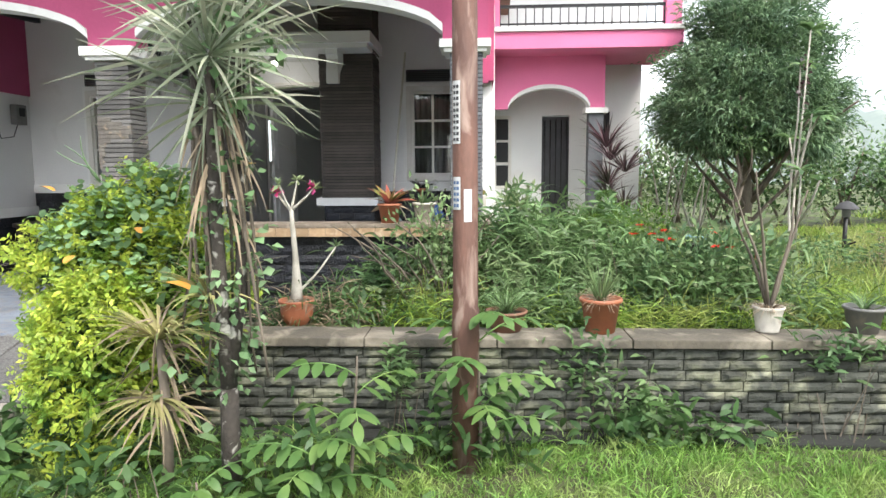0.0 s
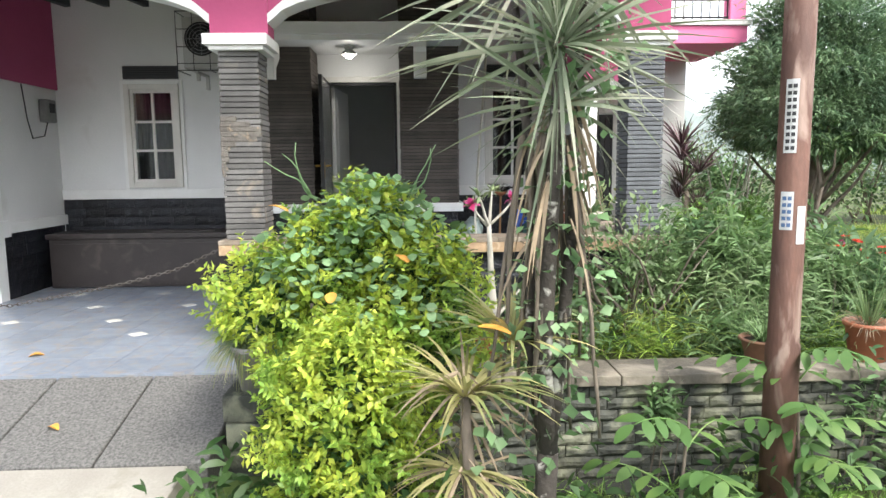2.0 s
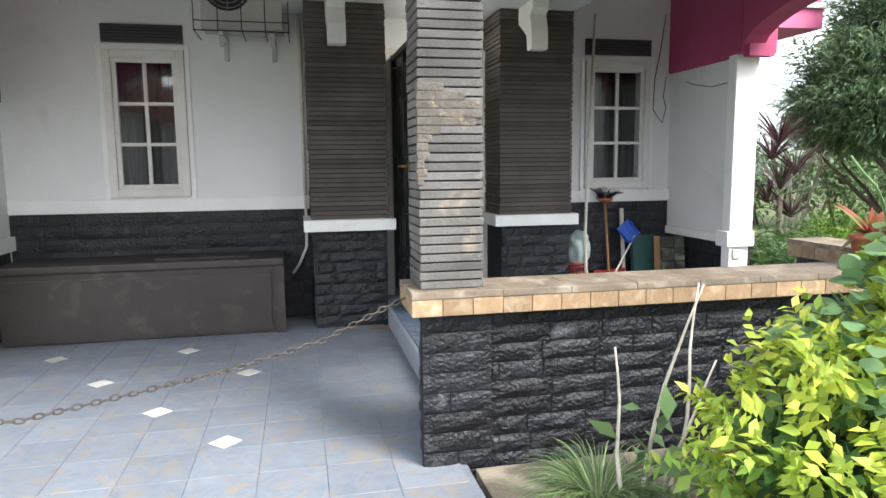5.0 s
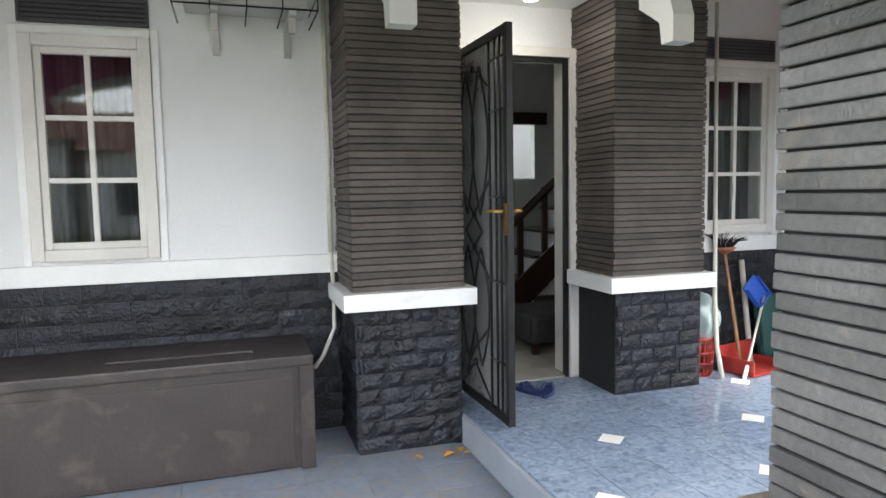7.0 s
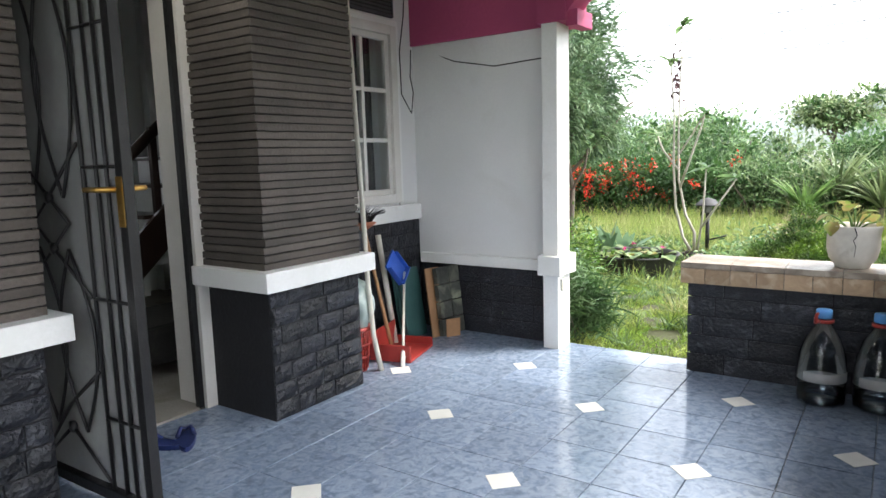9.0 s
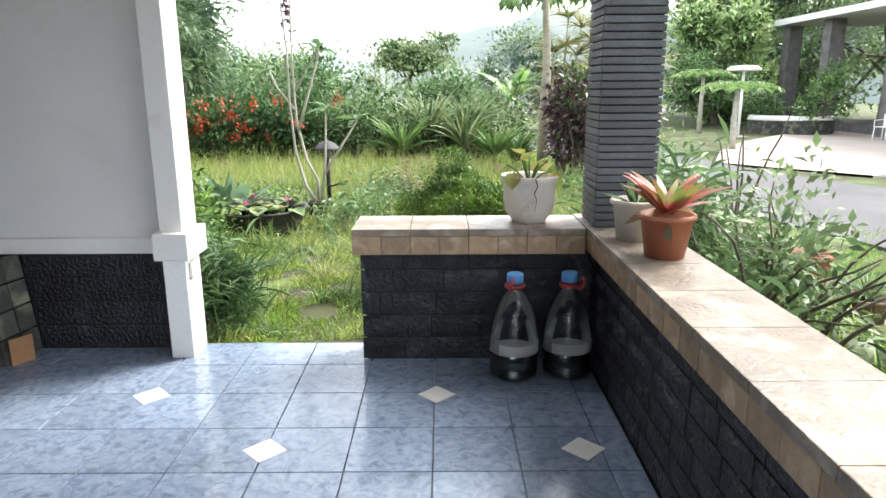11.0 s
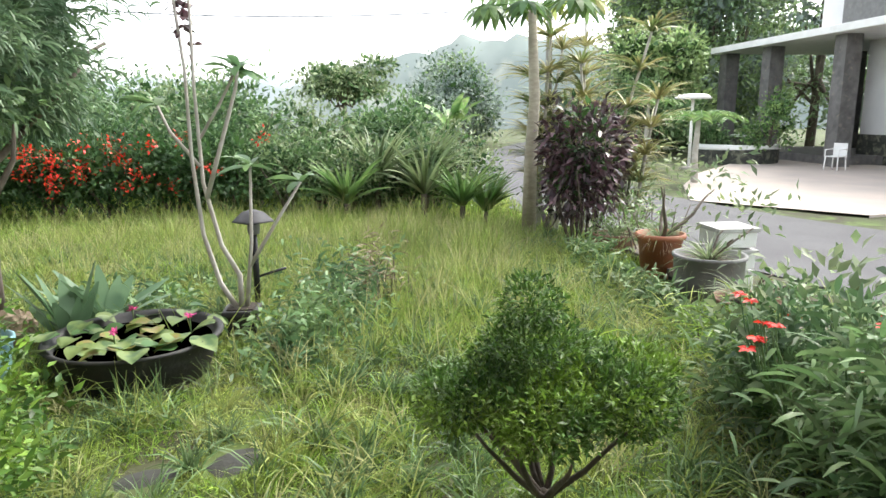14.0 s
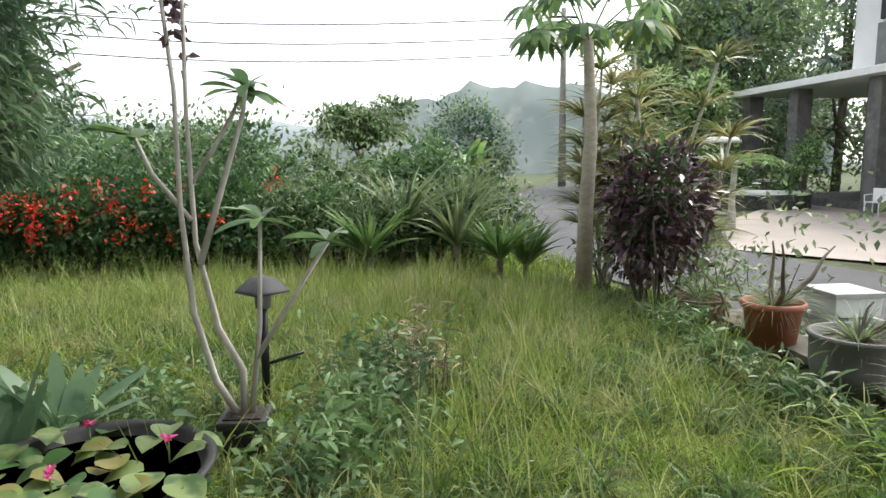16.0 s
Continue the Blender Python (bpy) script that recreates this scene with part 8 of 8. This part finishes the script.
# ---- hills ----
def hill(name, dist, base, top, a0, a1, material, seed, label):
    """A wooded ridge far away, an uneven band that faces the garden."""
    bm = bmesh.new()
    rows = []
    n = 120
    for i in range(n + 1):
        a = radians(a0 + (a1 - a0) * i / n)
        h = top * (0.55 + 0.35 * math.sin(i * 0.045 + seed) + 0.14 * math.sin(i * 0.17 + seed * 2)) + top * 0.1 * noise.noise(Vector((i * 0.4, seed, 0)))
        rows.append([bm.verts.new((math.cos(a) * (dist + 0.9 * h * k), math.sin(a) * (dist + 0.9 * h * k), base + h * k + (2.0 * noise.noise(Vector((i * 0.9, k * 7, seed))) if 0 < k else 0))) for k in (0, 0.35, 0.7, 1.0)] + [bm.verts.new((math.cos(a) * (dist + top * 2), math.sin(a) * (dist + top * 2), base))])
    for a, b in zip(rows, rows[1:]):
        for k in range(4):
            bm.faces.new((a[k], b[k], b[k + 1], a[k + 1])).smooth = True
    return tagged(part(name, bm, material), label, "hill", kind="structure")


# Distance haze is mixed straight into the colours of both hills.
M_HILL1 = mat("haze_tinted_wooded_hill", (0.27, 0.31, 0.29), (0.2, 0.24, 0.23), 1.0, 0.25, 0.05, 0.0, stain=(0.38, 0.4, 0.35), stain_at=(0.55, 0.7), spec=0.0)
M_HILL2 = mat("haze_tinted_far_hill", (0.4, 0.44, 0.45), (0.34, 0.38, 0.39), 1.0, 0.15, 0.03, 0.0, spec=0.0)
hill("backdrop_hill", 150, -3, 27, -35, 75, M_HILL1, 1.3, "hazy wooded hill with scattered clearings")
hill("backdrop_ridge", 300, -3, 46, -60, 120, M_HILL2, 4.0, "hazy pale far ridge under a white sky")
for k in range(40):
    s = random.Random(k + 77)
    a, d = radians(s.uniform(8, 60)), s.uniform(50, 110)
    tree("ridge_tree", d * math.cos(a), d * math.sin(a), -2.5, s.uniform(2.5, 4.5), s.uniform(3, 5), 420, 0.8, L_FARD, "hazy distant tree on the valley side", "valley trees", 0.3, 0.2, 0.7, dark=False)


# ---- pieces: stone cladding and tiles ----
def stone_mesh(seed, material, rough=0.012):
    """One rough-hewn stone, unit size, flat at the back."""
    bm = bmesh.new()
    nx_, nz_ = 4, 3
    g = [[bm.verts.new((i / nx_ - 0.5, -(0.35 + 0.65 * (0.5 + 0.5 * noise.noise(Vector((i * 0.9 + seed * 7, j * 1.1, seed))))) if 0 < i < nx_ and 0 < j < nz_ else -0.25 - 0.12 * noise.noise(Vector((i * 3, j * 3, seed))), j / nz_ - 0.5))
          for j in range(nz_ + 1)] for i in range(nx_ + 1)]
    for i in range(nx_):
        for j in range(nz_):
            bm.faces.new((g[i][j], g[i + 1][j], g[i + 1][j + 1], g[i][j + 1]))
    edge = [g[i][0] for i in range(nx_ + 1)] + [g[nx_][j] for j in range(1, nz_ + 1)] + [g[i][nz_] for i in range(nx_ - 1, -1, -1)] + [g[0][j] for j in range(nz_ - 1, 0, -1)]
    back = [bm.verts.new((v.co.x, 0, v.co.z)) for v in edge]
    for i in range(len(edge)):
        j = (i + 1) % len(edge)
        bm.faces.new((edge[j], edge[i], back[i], back[j]))
    me = bpy.data.meshes.new("stone")
    bm.to_mesh(me)
    bm.free()
    me.materials.append(material)
    return me


BLACK_STONES = [stone_mesh(k, M_BLACKST) for k in range(8)]
GREY_STONES = [stone_mesh(k + 20, M_GREYST) for k in range(8)]


def clad(parent, ox, oy, z0, z1, length, angle, row, brick, meshes, depth=0.03, seed=0):
    """Courses of stones on a wall face that starts at (ox, oy) and runs along angle; stones stand out to its right."""
    r = random.Random(seed)
    rows = max(1, round((z1 - z0) / row))
    h = (z1 - z0) / rows
    base = pose(ox, oy, 0, 0, 0, angle)
    for k in range(rows):
        u = -r.uniform(0, brick * 0.7)
        while u < length - 0.01:
            w = brick * r.uniform(0.6, 1.35)
            a, b = max(0.0, u), min(length, u + w)
            if length - b < brick * 0.3:
                b = length
            if b - a > 0.02:
                ob = new("stone", r.choice(meshes))
                ob.parent = parent
                flip = r.choice((0, 180))
                m = base @ Matrix.Translation(((a + b) / 2, 0, z0 + (k + 0.5) * h)) @ pose(0, 0, 0, 0, flip, 0)
                ob.matrix_basis = m @ Matrix.Diagonal((b - a - 0.006, depth * r.uniform(0.7, 1.25), h - 0.006, 1))
            u = b if b == length else u + w
    return rows


clad(P1, -2.125, 6.42, -0.15, 0.615, 0.57, 0, 0.085, 0.17, BLACK_STONES, seed=1)
clad(P1, -2.125, 6.9, -0.15, 0.615, 0.48, -90, 0.085, 0.17, BLACK_STONES, seed=2)
clad(P2, -0.605, 6.42, 0.0, 0.615, 0.595, 0, 0.085, 0.17, BLACK_STONES, seed=3)
clad(back, -4.42, 6.892, -0.15, 0.765, 2.3, 0, 0.1, 0.24, BLACK_STONES, 0.02, seed=4)
clad(back, 0.0, 6.892, 0.0, 0.765, 1.18, 0, 0.1, 0.24, BLACK_STONES, 0.018, seed=5)
clad(west, -4.44, 5.78, -0.15, 0.49, 1.1, 90, 0.12, 0.3, BLACK_STONES, 0.012, seed=6)
clad(east, 1.185, 6.88, 0.0, 0.455, 0.98, -90, 0.11, 0.3, BLACK_STONES, 0.008, seed=7)
clad(porch_wall, -1.45, 3.85, -0.3, 0.515, 2.67, 0, 0.085, 0.26, BLACK_STONES, 0.02, seed=8)
clad(porch_wall, -1.75, 3.82, -0.27, 0.51, 0.3, 0, 0.085, 0.32, BLACK_STONES, 0.016, seed=9)
clad(porch_wall, -1.72, 4.02, -0.17, 0.51, 0.17, -90, 0.085, 0.2, BLACK_STONES, 0.02, seed=10)
clad(porch_wall, 1.04, 4.02, 0.0, 0.515, 2.7, 180, 0.085, 0.22, BLACK_STONES, 0.02, seed=11)
clad(porch_wall, 1.04, 5.02, 0.0, 0.515, 1.0, -90, 0.1, 0.25, BLACK_STONES, 0.012, seed=12)
clad(gwall, -0.95, 2.44, -0.56, -0.01, 5.95, 0, 0.062, 0.19, GREY_STONES, 0.035, seed=13)
clad(gwall, -1.5, 3.2, -0.56, -0.225, 1.2, 0, 0.07, 0.2, GREY_STONES, 0.025, seed=14)
clad(gwall, -1.5, 3.8, -0.5, -0.225, 0.6, -90, 0.07, 0.2, GREY_STONES, 0.02, seed=15)
part("dado_backing", boxes((-1.75, 3.822, -0.5, -1.45, 3.85, 0.515)), M_BLACKBK, porch_wall)

T = 0.28
TILE = fast_box("tile", T - 0.004, T - 0.004, 0.012, M_TILE, 0.0012)
CTILE = fast_box("tile", T - 0.0014, T - 0.0014, 0.012, M_CTILE, 0.0012)
DIAM = bpy.data.meshes.new("diamond")
DIAM.from_pydata([(0.075, 0, 0), (0, 0.075, 0), (-0.075, 0, 0), (0, -0.075, 0), (0.074, 0, 0.0015), (0, 0.074, 0.0015), (-0.074, 0, 0.0015), (0, -0.074, 0.0015)], [],
                 [(4, 5, 6, 7), (0, 1, 5, 4), (1, 2, 6, 5), (2, 3, 7, 6), (3, 0, 4, 7)])
DIAM.materials.append(M_DIAM)


def tile_floor(parent, mesh, x0, x1, y0, y1, top, jx, jy):
    """Square tiles laid on joints through (jx, jy); edge tiles are cut to fit."""
    i0, i1 = math.floor((x0 - jx) / T), math.ceil((x1 - jx) / T)
    j0, j1 = math.floor((y0 - jy) / T), math.ceil((y1 - jy) / T)
    for i in range(i0, i1):
        for j in range(j0, j1):
            a, b = max(x0, jx + i * T), min(x1, jx + (i + 1) * T)
            c, d = max(y0, jy + j * T), min(y1, jy + (j + 1) * T)
            if b - a < 0.03 or d - c < 0.03:
                continue
            ob = new("tile", mesh)
            ob.parent = parent
            ob.matrix_basis = Matrix.Translation(((a + b) / 2, (c + d) / 2, top - 0.006)) @ Matrix.Diagonal(((b - a) / T, (d - c) / T, 1, 1))


tile_floor(floor, TILE, -1.56, 1.235, 4.035, 6.895, 0.0, -0.14, 4.70)
tile_floor(floor_2, CTILE, -4.43, -1.565, 3.295, 6.895, -0.155, -0.19, 4.77)
for x, y in ((-0.98, 4.7), (-0.14, 4.7), (0.68, 4.69), (-0.56, 5.26), (0.27, 5.26), (-0.15, 5.82), (0.68, 5.81), (-1.0, 5.82), (-1.36, 5.26), (0.27, 6.38), (-0.56, 4.2), (0.27, 4.2)):
    ob = new("diamond", DIAM)
    ob.parent = floor
    ob.matrix_basis = pose(x, y, 0.0002)
for x, y in ((-3.42, 5.35), (-2.57, 5.36), (-2.99, 4.77), (-3.84, 4.77), (-3.02, 5.97), (-2.6, 4.29), (-3.86, 5.97)):
    ob = new("diamond", DIAM)
    ob.parent = floor_2
    ob.matrix_basis = pose(x, y, -0.1548)
